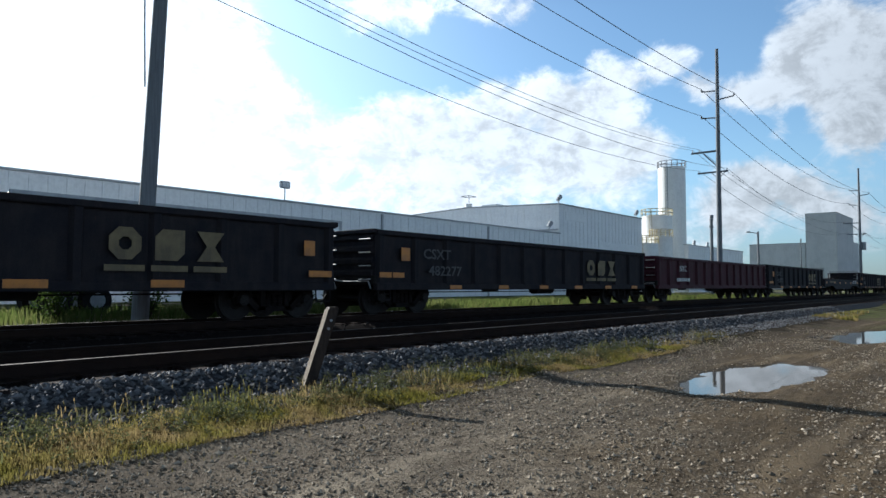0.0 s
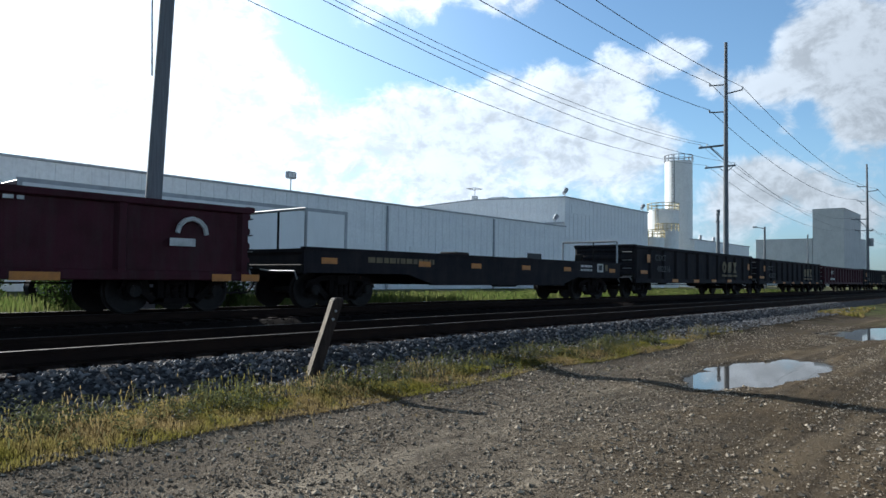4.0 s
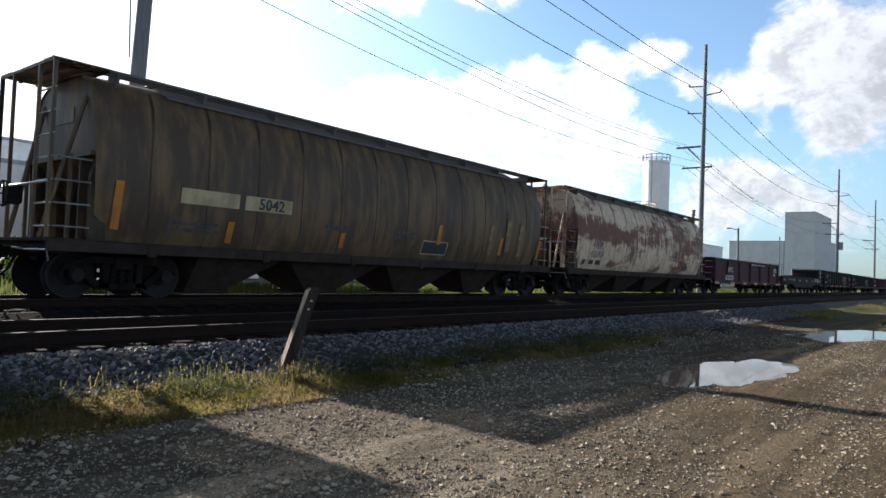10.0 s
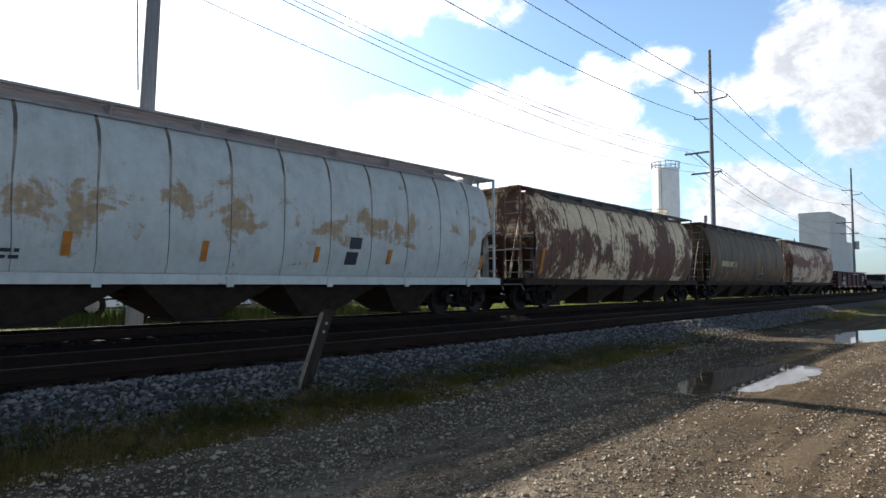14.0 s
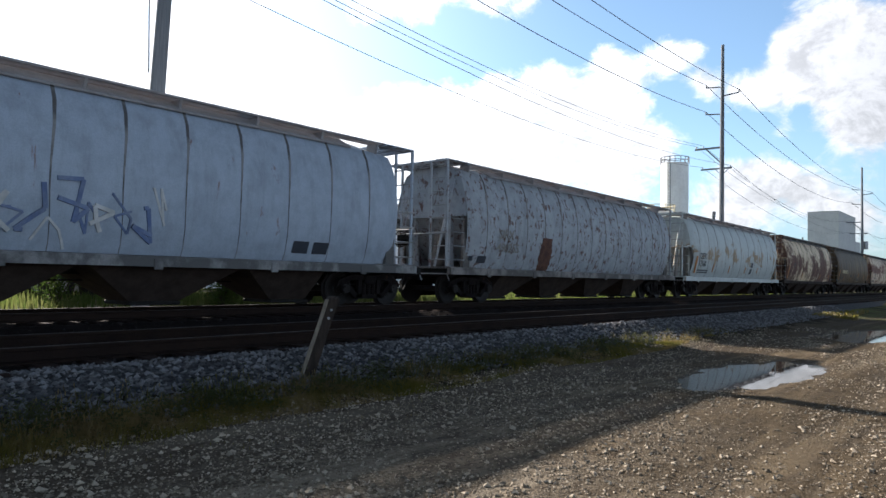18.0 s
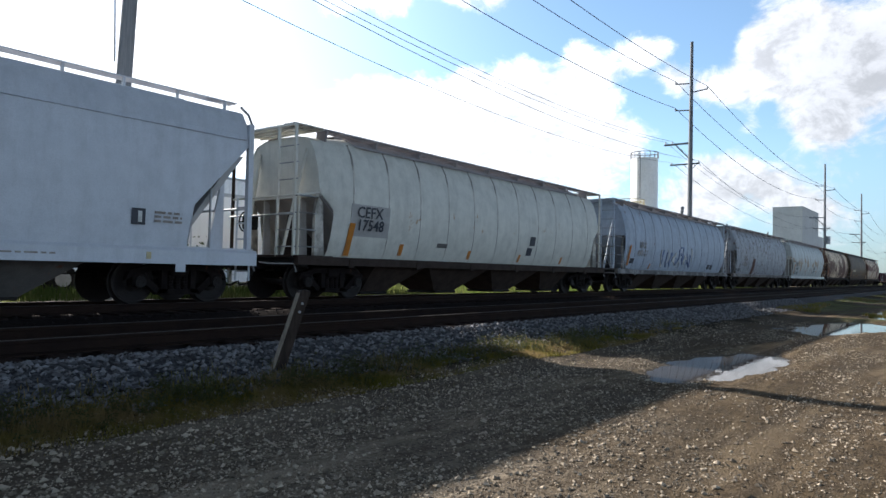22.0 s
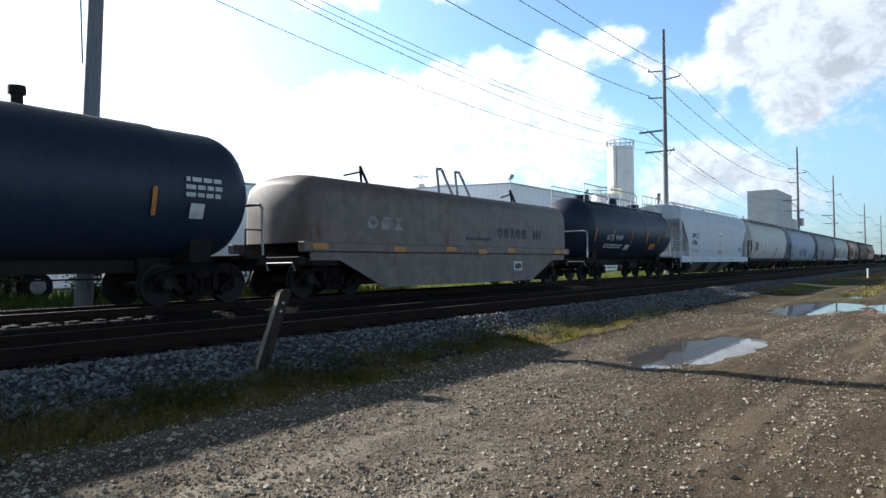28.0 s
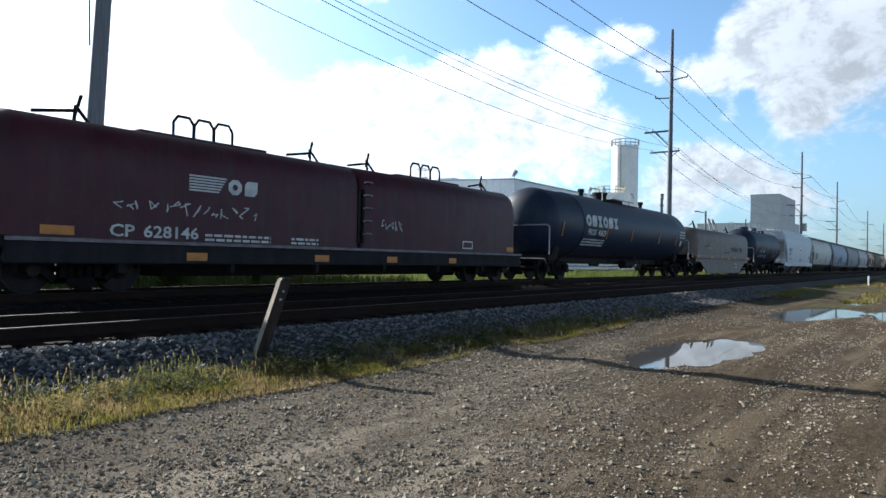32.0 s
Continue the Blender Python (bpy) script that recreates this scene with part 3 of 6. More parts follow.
def ground_z(x, y):
    """Height of the ground: flat road with ruts and puddle hollows, a verge that rises to the ballast, level land beyond."""
    z = 0.14 * min(1, max(0, (y - 5.0) / 1.6)) + 0.16 * min(1, max(0, (y - 16.0) / 1.5))
    if -12 < y < 7 and -20 < x < 60:
        z += 0.020 * (noise.noise((x * 0.5, y * 0.9, 3)) + 0.6 * noise.noise((x * 1.7, y * 2.1, 8))) + 0.008 * noise.noise((x * 5, y * 6, 1))
        if y < 5.3:
            z += 0.013 * math.sin(y * 3.6 + 0.8 * noise.noise((x * 0.2, 0, 5)))
            for px, py, a, b, turn, deep in PUDDLES:
                c, s = math.cos(radians(turn)), math.sin(radians(turn))
                u, w = ((x - px) * c + (y - py) * s) / a, ((y - py) * c - (x - px) * s) / b
                k = u * u + w * w + 0.8 * noise.noise((x * 1.3, y * 2.4, 20)) + 0.4 * noise.noise((x * 3.7, y * 5.5, 2))
                z -= deep * max(0.0, min(1.0, 1.25 - 0.62 * k))
    return z


def build_ground():
    xs = [-4000, -800, -200, -60, -25, -14, -10, -7, -5.5] + [-4 + 0.16 * i for i in range(190)] + [26.4 + 0.45 * i for i in range(40)] + [50, 70, 100, 150, 250, 500, 1200, 4000]
    ys = [-4000, -600, -120, -30, -10, -5, -3] + [-2 + 0.13 * i for i in range(70)] + [7.4, 8.5, 12, 15.9, 16.4, 16.9, 17.6, 19, 25, 40, 80, 160, 400, 1200, 4000]
    xs, ys = sorted(xs), sorted(ys)
    verts = [(x, y, ground_z(x, y)) for x in xs for y in ys]
    n = len(ys)
    faces = [(i * n + j, (i + 1) * n + j, (i + 1) * n + j + 1, i * n + j + 1) for i in range(len(xs) - 1) for j in range(n - 1)]
    mb = MB()
    mb.add(verts, faces)
    me = mb.mesh("ground", M["ground"], fix=False)
    me.polygons.foreach_set("use_smooth", [True] * len(me.polygons))
    tagged(new("ground", me), "gravel yard with grassy verge and meadow beyond the tracks", "ground", kind="structure")
    for k, (px, py, a, b, turn, deep) in enumerate(PUDDLES):
        if k == 1:
            continue
        c = [(px + sx * a * 1.45, py + sy * b * 1.5 + sx * a * 1.45 * math.tan(radians(turn)), -0.036 + 0.0005 * k) for sx, sy in ((-1, -1), (1, -1), (1, 1), (-1, 1))]
        w = MB()
        w.add(c, [(0, 1, 2, 3)])
        tagged(new("puddle", w.mesh("puddle", M["water"], fix=False)), "shallow rain puddle on the gravel, mirroring the sky", "puddle", "puddles", "structure")


build_ground()


def track_bed(name, yc):
    """Ballast bed with a sloped shoulder."""
    mb = MB()
    prof = [(yc - (2.0 if yc == NEAR_Y else 2.35), 0.02), (yc - 1.45, RAIL - 0.2), (yc + 1.55, RAIL - 0.2), (yc + 2.35, 0.02)]
    mb.prism(prof, -300, 900, "x")
    tagged(new(name, mb.mesh(name, M["bed"])), "dark crushed-stone ballast bed under the rails", "ballast", kind="structure")


track_bed("track_bed_near", NEAR_Y)
bank = MB().prism([(NEAR_Y - 2.1, 0.06), (NEAR_Y - 1.42, RAIL - 0.185), (NEAR_Y - 1.3, RAIL - 0.185), (NEAR_Y - 1.3, 0.06)], -300, 900, "x")
tagged(new("ballast_shoulder", bank.mesh("ballast_shoulder", M["shoulder"])), "bank of grey crushed stone beside the near track", "ballast", kind="structure")
track_bed("track_bed_far", FAR_Y)


def rail_profile(yc, z):
    return [(yc - 0.07, z - 0.17), (yc + 0.07, z - 0.17), (yc + 0.07, z - 0.155), (yc + 0.012, z - 0.135), (yc + 0.012, z - 0.045),
            (yc + 0.037, z - 0.035), (yc + 0.037, z - 0.006), (yc - 0.037, z - 0.006), (yc - 0.037, z - 0.035), (yc - 0.012, z - 0.045), (yc - 0.012, z - 0.135), (yc - 0.07, z - 0.155)]


def build_track(yc, label):
    for side in (-0.755, 0.755):
        rail = new("rail", MB().prism(rail_profile(yc + side, RAIL), -300, 900, "x").mesh("rail", M["rail"]))
        tagged(rail, "long steel rail with rust-brown web and polished head", "rail", label, "structure")
        part("rail_head", MB().box(-300, 900, yc + side - 0.034, yc + side + 0.034, RAIL - 0.007, RAIL), "railtop", rail)


build_track(NEAR_Y, "rails of the near track")
build_track(FAR_Y, "rails of the far track")


def build_ties():
    rng = random.Random(4)
    shapes = []
    for k in range(4):
        mb = MB().cbox(-0.115, 0.115, -1.3 - 0.03 * k, 1.3, -0.18, 0.0, 0.018 + 0.004 * k)
        shapes.append(mb.mesh("tie", M["tie"]))
    for yc, x0, x1, step, group in ((NEAR_Y, -14, 62, 0.54, "ties of the near track"), (FAR_Y, -4, 50, 0.54, "ties of the far track")):
        x = x0
        while x < x1:
            ob = new("railway_tie", rng.choice(shapes))
            ob.matrix_world = pose(x + rng.uniform(-0.03, 0.03), yc + rng.uniform(-0.06, 0.06), RAIL - 0.165, 0, 0, rng.uniform(-1.2, 1.2))
            tagged(ob, "dark creosoted timber tie set in ballast", "tie", group)
            x += step
    far = MB()
    for yc, x0 in ((NEAR_Y, 62), (FAR_Y, 50)):
        x = x0
        while x < 260:
            far.box(x - 0.11, x + 0.11, yc - 1.3, yc + 1.3, RAIL - 0.34, RAIL - 0.165)
            x += 0.54
    tagged(new("far_ties", far.mesh("far_ties", M["tie"])), "dark timber ties further down the line", "tie", kind="stuff")


build_ties()


def rocks(name, spots, mat, label, category):
    """Loose broken stones: flattened eight-sided lumps, joined."""
    rng = random.Random(len(spots))
    v, f = [], []
    for x, y, z, s in spots:
        n = len(v)
        a = rng.uniform(0, 6.28)
        c, si = math.cos(a), math.sin(a)
        for ux, uy, uz in ((1, 0, 0), (0, 1, 0), (-1, 0, 0), (0, -1, 0), (0.2, 0.1, 1), (0, 0, -1)):
            k = s * rng.uniform(0.55, 1.15)
            px, py, pz = ux * k + rng.uniform(-0.3, 0.3) * s, uy * k * 0.8 + rng.uniform(-0.3, 0.3) * s, uz * k * 0.65
            v.append((x + px * c - py * si, y + px * si + py * c, z + pz))
        f += [(n + i, n + (i + 1) % 4, n + 4) for i in range(4)] + [(n + (i + 1) % 4, n + i, n + 5) for i in range(4)]
    me = bpy.data.meshes.new(name)
    me.from_pydata(v, [], f)
    me.materials.append(M[mat])
    tagged(new(name, me), label, category, kind="stuff")


def bed_z(y, yc):
    d = abs(y - yc)
    if yc == NEAR_Y and y < NEAR_Y - 1.3:
        return RAIL - 0.185 if d < 1.42 else max(0.06, RAIL - 0.185 - (d - 1.42) / 0.68 * (RAIL - 0.245))
    return RAIL - 0.2 if d < 1.55 else RAIL - 0.2 - (d - 1.55) / 0.8 * (RAIL - 0.22)


def scatter_stones():
    rng = random.Random(11)
    spots = []
    for _ in range(19000):
        x = -1.5 + 40 * rng.random() ** 1.7 if rng.random() < 0.85 else rng.uniform(-14, 0)
        y = NEAR_Y - 2.8 + rng.random() ** 0.75 * 1.65
        z = max(bed_z(y, NEAR_Y), ground_z(x, y)) + rng.uniform(-0.005, 0.02)
        spots.append((x, y, z, rng.uniform(0.022, 0.058)))
    for _ in range(6000):
        x = -1.5 + 36 * rng.random() ** 1.5
        y = rng.choice((rng.uniform(NEAR_Y - 1.3, NEAR_Y + 2.3), rng.uniform(FAR_Y - 2.3, FAR_Y + 1.3)))
        yc = NEAR_Y if y < 11.4 else FAR_Y
        spots.append((x, y, max(bed_z(y, yc), 0.14) + rng.uniform(-0.02, 0.015), rng.uniform(0.03, 0.05)))
    rocks("ballast_stones", spots[:19000], "stone", "grey crushed ballast stones on the shoulder", "ballast")
    rocks("track_stones", spots[19000:], "darkstone", "dark ballast stones between the rails", "ballast")
    spots = []
    for _ in range(190000):
        x = -0.6 + 25 * rng.random() ** 1.9 if rng.random() < 0.82 else rng.gauss(0, 5)
        y = rng.uniform(-0.8, 5.7) if rng.random() < 0.85 else min(5.7, rng.gauss(0, 3))
        grit = 0.35 + 0.55 * max(0.0, min(1.0, (y - 0.35 * x + 1.0) / 2.4))
        if noise.noise((x * 0.6, y * 1.6, 40)) * 0.7 + noise.noise((x * 0.25, y * 2.3, 77)) * 0.5 + grit * 0.8 < rng.random() or abs(x) > 26:
            continue
        pick = rng.random()
        s = rng.uniform(0.005, 0.012) if pick < 0.76 else rng.uniform(0.012, 0.022) if pick < 0.965 else rng.uniform(0.022, 0.036)
        z = ground_z(x, y)
        if z > -0.03:
            spots.append((x, y, z + s * 0.25, s))
    rocks("road_stones", spots, "gravel", "loose brown-grey gravel strewn over the yard", "gravel")


scatter_stones()


def blades(name, count, place, height, width, mat, label, lean=0.35, category="grass", heads=False):
    rng = random.Random(count)
    v, f = [], []
    for _ in range(count):
        spot = place(rng)
        if spot is None:
            continue
        x, y, k = spot
        z = ground_z(x, y) - 0.01
        h, w = height * k * rng.uniform(0.5, 1.25), width * rng.uniform(0.7, 1.4)
        a, b = rng.uniform(0, 6.28), rng.uniform(0, 6.28)
        dx, dy = math.cos(a) * w, math.sin(a) * w
        lx, ly = math.cos(b) * h * lean * rng.random(), math.sin(b) * h * lean * rng.random()
        n = len(v)
        v += [(x - dx, y - dy, z), (x + dx, y + dy, z), (x + lx * 0.4 + dx * 0.8, y + ly * 0.4 + dy * 0.8, z + h * 0.6),
              (x + lx * 0.4 - dx * 0.8, y + ly * 0.4 - dy * 0.8, z + h * 0.6), (x + lx, y + ly, z + h)]
        f += [(n, n + 1, n + 2, n + 3), (n + 3, n + 2, n + 4)]
        if heads and rng.random() < 0.7:
            c, s = width * 2.2, height * 0.16
            v += [(x + lx - c, y + ly, z + h), (x + lx, y + ly - c, z + h - s), (x + lx + c, y + ly + c, z + h), (x + lx, y + ly, z + h + s)]
            f.append((n + 5, n + 6, n + 7, n + 8))
    me = bpy.data.meshes.new(name)
    me.from_pydata(v, [], f)
    me.materials.append(M[mat])
    tagged(new(name, me), label, category, kind="stuff")


def build_grass():
    def verge(rng):
        x = -0.5 + 18.5 * rng.random() ** 1.25 if rng.random() < 0.8 else rng.uniform(-14, 0)
        mid, half = 5.72 + 0.2 * noise.noise((x * 0.4, 1, 1)), (0.5 if x < 5.4 else 0.42) if x < 12 else max(0.05, 0.45 - 0.085 * (x - 12))
        thin = 0.3 if x < 5.4 else (-0.12 if x < 9.3 else (0.02 if x < 14 else -0.35))
        y = mid + max(-1.0, min(1.1, rng.gauss(0, 0.55))) * half
        if noise.noise((x * 1.3, y * 2.4, 9)) + thin < rng.uniform(-0.45, 0.4):
            return None
        return (x, y, 0.8 + 0.5 * noise.noise((x * 0.9, y * 1.5, 6)))

    blades("verge_grass", 190000, verge, 0.07, 0.0024, "grass", "yellow-green dry grass along the gravel edge", 0.5)

    def leafy(rng):
        x, y = -0.5 + 6.2 * rng.random(), 5.75 + rng.gauss(0, 0.25)
        return (x, y, 1.0) if noise.noise((x * 1.7, y * 2.6, 44)) > rng.uniform(-0.3, 0.5) else None

    blades("leafy_stems", 3500, leafy, 0.095, 0.003, "grass", "yellow-green leafy stems in the dense verge", 0.5, "grass", True)

    def weeds(rng):
        x = -0.5 + 19 * rng.random() ** 1.3
        y = 6.05 + rng.gauss(0, 0.28)
        if noise.noise((x * 1.6, y * 2.2, 15)) < rng.uniform(-0.25, 0.5):
            return None
        return (x, y, 1.0 + 0.4 * noise.noise((x * 2, y, 2)))

    blades("verge_weeds", 5000, weeds, 0.13, 0.0065, "weed", "green leafy weeds between grass and ballast", 0.6, "weeds")
    blades("seed_stalks", 1800, weeds, 0.17, 0.0035, "grass", "thin seeding stalks among the weeds", 0.4, "weeds", True)

    def weed_plants():
        """Bushy little weeds on the ballast edge: stems with small leaves all round."""
        rng = random.Random(77)
        v, f = [], []
        for _ in range(1700):
            x, y = 0.2 + 13.5 * rng.random() ** 1.3, 6.0 + rng.gauss(0, 0.3)
            if noise.noise((x * 1.2, y * 2.0, 51)) < rng.uniform(-0.4, 0.35) or y < 5.35:
                continue
            z, h = ground_z(x, y), rng.uniform(0.06, 0.2)
            lx, ly = rng.uniform(-0.3, 0.3) * h, rng.uniform(-0.3, 0.3) * h
            for k in range(26):
                u = rng.uniform(0.15, 1.05)
                p = Vector((x + lx * u + rng.gauss(0, 0.22) * h, y + ly * u + rng.gauss(0, 0.22) * h, z + h * u))
                a = Vector((rng.uniform(-1, 1), rng.uniform(-1, 1), rng.uniform(-0.3, 0.9))).normalized() * rng.uniform(0.009, 0.02)
                b = a.orthogonal().normalized() * 0.006
                n = len(v)
                v += [tuple(p - a), tuple(p + b), tuple(p + a), tuple(p - b)]
                f.append((n, n + 1, n + 2, n + 3))
        me = bpy.data.meshes.new("bushy_weeds")
        me.from_pydata(v, [], f)
        me.materials.append(M["paleweed"])
        tagged(new("bushy_weeds", me), "pale green bushy weeds on the ballast edge", "weeds", kind="stuff")

    weed_plants()

    def stray(rng):
        x, y = 0.5 + 22 * rng.random() ** 1.4, rng.uniform(4.5, 5.3)
        return (x, y, 0.4) if noise.noise((x * 2, y * 3, 30)) > 0.15 else None

    blades("stray_grass", 1600, stray, 0.10, 0.003, "grass", "sparse dry tufts at the road edge")

    def beyond(rng):
        x = -2 + 75 * rng.random() ** 1.2
        y = 17.2 + 9 * rng.random() ** 1.5
        return (x, y, 0.8 + 0.5 * noise.noise((x * 0.3, y * 0.4, 3))) if noise.noise((x * 0.12, y * 0.2, 60)) > -0.25 else None

    blades("meadow_grass", 42000, beyond, 0.42, 0.014, "meadow", "tall green meadow grass behind the tracks")

    def right(rng):
        x = 31 + 70 * rng.random() ** 1.4
        y = rng.uniform(2.2, 6.9)
        return (x, y, 0.6) if noise.noise((x * 0.12, y * 0.6, 71)) > 0.15 else None

    blades("far_verge_grass", 16000, right, 0.2, 0.014, "grass", "low yellow-green grass further along the road")


build_grass()


def bush(x, y, h, seed):
    """A low shrub: stems and many small leaves in uneven clumps."""
    rng = random.Random(seed)
    thing = empty("bush", pose(x, y, ground_z(x, y)), "leafy green roadside bush behind the tracks", "bush", "bushes")
    mb, lv, lf = MB(), [], []
    for _ in range(9):
        a, r = rng.uniform(0, 6.28), rng.uniform(0.1, 0.5) * h
        tip = (math.cos(a) * r, math.sin(a) * r, h * rng.uniform(0.5, 0.95))
        mb.tube((0, 0, 0), tip, 0.02, 5, 0.006)
        for _ in range(110):
            k = rng.uniform(0.25, 1.1)
            p = [tip[i] * k + rng.gauss(0, 0.11) * h for i in range(3)]
            p[2] = max(0.03, p[2])
            n = len(lv)
            u = Vector((rng.uniform(-1, 1), rng.uniform(-1, 1), rng.uniform(-1, 1))).normalized() * 0.055
            w = u.orthogonal().normalized() * 0.03
            p = Vector(p)
            lv += [p - u, p + w, p + u, p - w]
            lf.append((n, n + 1, n + 2, n + 3))
    part("stems", mb, "post", thing)
    me = bpy.data.meshes.new("leaves")
    me.from_pydata([tuple(p) for p in lv], [], lf)
    me.materials.append(M["bush"])
    part("leaves", me, "bush", thing)


for k, (bx, by, bh) in enumerate([(5.2, 19.0, 1.3), (7.6, 20.5, 1.6), (11.6, 18.6, 1.2), (9.6, 19.2, 1.4), (15.6, 19.6, 1.3), (1.2, 19.4, 1.5), (13.5, 21.0, 1.7), (18.5, 21.5, 1.5), (21.5, 24.0, 1.4), (3.0, 20.5, 1.5)]):
    bush(bx, by, bh, k)


def leaning_post():
    base, tip = Vector((5.28, 6.58, 0.1)), Vector((5.5, 6.38, 1.09))
    thing = empty("leaning_post", pose(*base), "weathered wooden post leaning beside the ballast", "post")
    way = tip - base
    u, w, s = Vector((-0.95, 0.31, 0.0)), Vector((0.31, 0.95, 0.0)), 0.066
    ring = lambda t, k: [way * t + u * (a * s * k) + w * (b * s * k * 0.9) for a, b in ((-1, -1), (1, -1), (1, 1), (-1, 1))]
    part("shaft", MB().loft([ring(-0.2, 1), ring(0.3, 1.04), ring(0.62, 0.97), ring(0.97, 1), ring(1.0, 0.8)]), "post", thing)
    # thin slab on the left side, paler than the shaft
    side = lambda t, k: [way * t + u * (s * k + d) + w * (b * s * k * 0.86) for d, b in ((-0.004, -1), (0.004, -1), (0.004, 1), (-0.004, 1))]
    part("bleached_side", MB().loft([side(0.02, 1), side(0.3, 1.04), side(0.62, 0.98), side(0.97, 1.0)]), "palepost", thing, "pale left side of the post")
    for t in (0.74, 0.84):
        p = way * t - w * s
        part("bolt", MB().tube(p, p - w * 0.018, 0.016, 8), "steel", thing, "rusty bolt head")


leaning_post()


# ---- power line ----
POLE_Y = 18.0


def power_pole(x, top, lean=0.012, base_r=0.225):
    thing = empty("power_pole", pose(x, POLE_Y, 0.3), "tall treated-wood power pole with crossarms", "utility pole", "power poles")
    part("shaft", MB().loft([[(r * math.cos(k * math.tau / 12) + lean * z, r * math.sin(k * math.tau / 12), z) for k in range(12)]
                             for z, r in ((-0.3, base_r), (top * 0.4, base_r * 0.85), (top * 0.75, base_r * 0.68), (top - 0.3, base_r * 0.55))]), "pole", thing, smooth=True)
    lx = lambda z: lean * z
    for z, y0, y1 in ((top - 3.6, 0.0, 1.28), (top - 4.35, -1.28, 0.0), (top - 5.8, 0.0, 1.3)):
        arm = part("crossarm", MB().tube((lx(z), y0, z - (0.12 if y0 == 0 else 0)), (lx(z), y1, z - (0 if y0 == 0 else 0.12)), 0.055, 8), "pole", thing)
        tip = y1 if y0 == 0 else y0
        part("insulator", MB().loft([[(lx(z) + r * math.cos(k * math.tau / 8), tip + r * math.sin(k * math.tau / 8), z + dz) for k in range(8)]
                                     for dz, r in ((0.02, 0.03), (0.06, 0.07), (0.1, 0.04), (0.15, 0.065), (0.2, 0.03))]), "steel", arm, "grey porcelain insulator")
    z = top - 8.6
    arm = part("crossarm", MB().box(lx(z) - 0.06, lx(z) + 0.06, -0.1, 2.15, z - 0.07, z + 0.07), "pole", thing)
    part("brace", MB().tube((lx(z), 1.25, z - 0.05), (lx(z), 0.1, z - 1.25), 0.05, 6), "pole", thing)
    for y in (2.05, 1.5):
        part("insulator", MB().tube((lx(z), y, z + 0.07), (lx(z), y, z + 0.26), 0.05, 8, 0.03), "steel", arm)
    z = top - 10.3
    arm = part("crossarm", MB().box(lx(z) - 0.05, lx(z) + 0.05, -0.75, 1.65, z - 0.06, z + 0.06), "pole", thing)
    part("brace", MB().tube((lx(z), 0.6, z), (lx(z), 0.05, z - 0.5), 0.03, 6).tube((lx(z), -0.6, z), (lx(z), -0.05, z - 0.5), 0.03, 6), "pole", thing)
    for y in (1.55, -0.65):
        part("insulator", MB().tube((lx(z), y, z + 0.06), (lx(z), y, z + 0.22), 0.04, 8, 0.025), "steel", arm)
    return thing


POLES = [(-38.0, 20.6), (8.79, 20.6), (55.4, 20.5), (119.0, 19.3), (163.0, 19.2), (234.0, 18.0), (300.0, 18.0), (370.0, 18.0)]
LEAN = {8.79: 0.04}
for px, ptop in POLES:
    thing = power_pole(px, ptop, LEAN.get(px, 0.012))
    if px == 119.0:
        part("transformer", MB().tube((0.5, -0.35, 6.6), (0.5, -0.35, 7.8), 0.38, 12), "steel", thing, "grey pole-mounted transformer can", True)
    if px == 8.79:
        part("ground_cable", MB().path([(-0.05, -0.1, 20.6 - 10), (-0.16, -0.12, 9.5), (-0.14, -0.14, 8.0), (-0.1, -0.16, 6.4)], 0.02), "wire", thing)

SPANS = [(-3.38, 1.28, 0.9), (-4.13, -1.28, 0.9), (-5.58, 1.3, 1.0), (-8.33, 2.05, 1.1), (-8.33, 1.5, 1.1), (-10.08, 1.55, 1.2), (-10.08, -0.65, 1.2)]
for dz, dy, sag in SPANS:
    mb = MB()
    for (xa, ta), (xb, tb) in zip(POLES, POLES[1:]):
        pts = []
        for k in range(15):
            u = k / 14
            s = sag * ((xb - xa) / 47) ** 2
            pts.append((xa + LEAN.get(xa, 0.012) * 16 * (1 - u) + LEAN.get(xb, 0.012) * 16 * u + (xb - xa) * u, POLE_Y + dy, 0.3 + (ta + dz) * (1 - u) + (tb + dz) * u - 4 * min(s, 2.0) * u * (1 - u)))
        mb.path(pts, 0.022 if dz > -8 else 0.014, 4)
    tagged(new("power_line", mb.mesh("power_line", M["wire"], fix=False)), "dark overhead conductor sagging between poles", "cable", "power lines")


def yard_pole(x, y, top, lamp=False):
    thing = empty("yard_pole", pose(x, y, 0.3), "dark wooden yard pole beside the plant", "utility pole", "yard poles")
    part("shaft", MB().tube((0, 0, -0.3), (0, 0, top), 0.2, 10, 0.14), "pole", thing, smooth=True)
    if lamp:
        arm = part("lamp_arm", MB().tube((0, 0, top - 0.3), (0, 1.3, top), 0.06, 6), "pole", thing)
        part("lamp_head", MB().cbox(-0.22, 0.22, 1.1, 1.7, top - 0.1, top + 0.1, 0.05), "steel", arm)
    else:
        part("cap", MB().tube((0, 0.0, top - 0.5), (0.35, 0.0, top), 0.22, 8, 0.12), "trim", thing)
        part("bracket", MB().box(-0.4, 0.4, -0.1, 0.1, top - 1.3, top - 1.15), "pole", thing)


yard_pole(71.5, 24, 8.4)
yard_pole(110, 30, 9.4, True)
yard_pole(196, 43, 13.5)


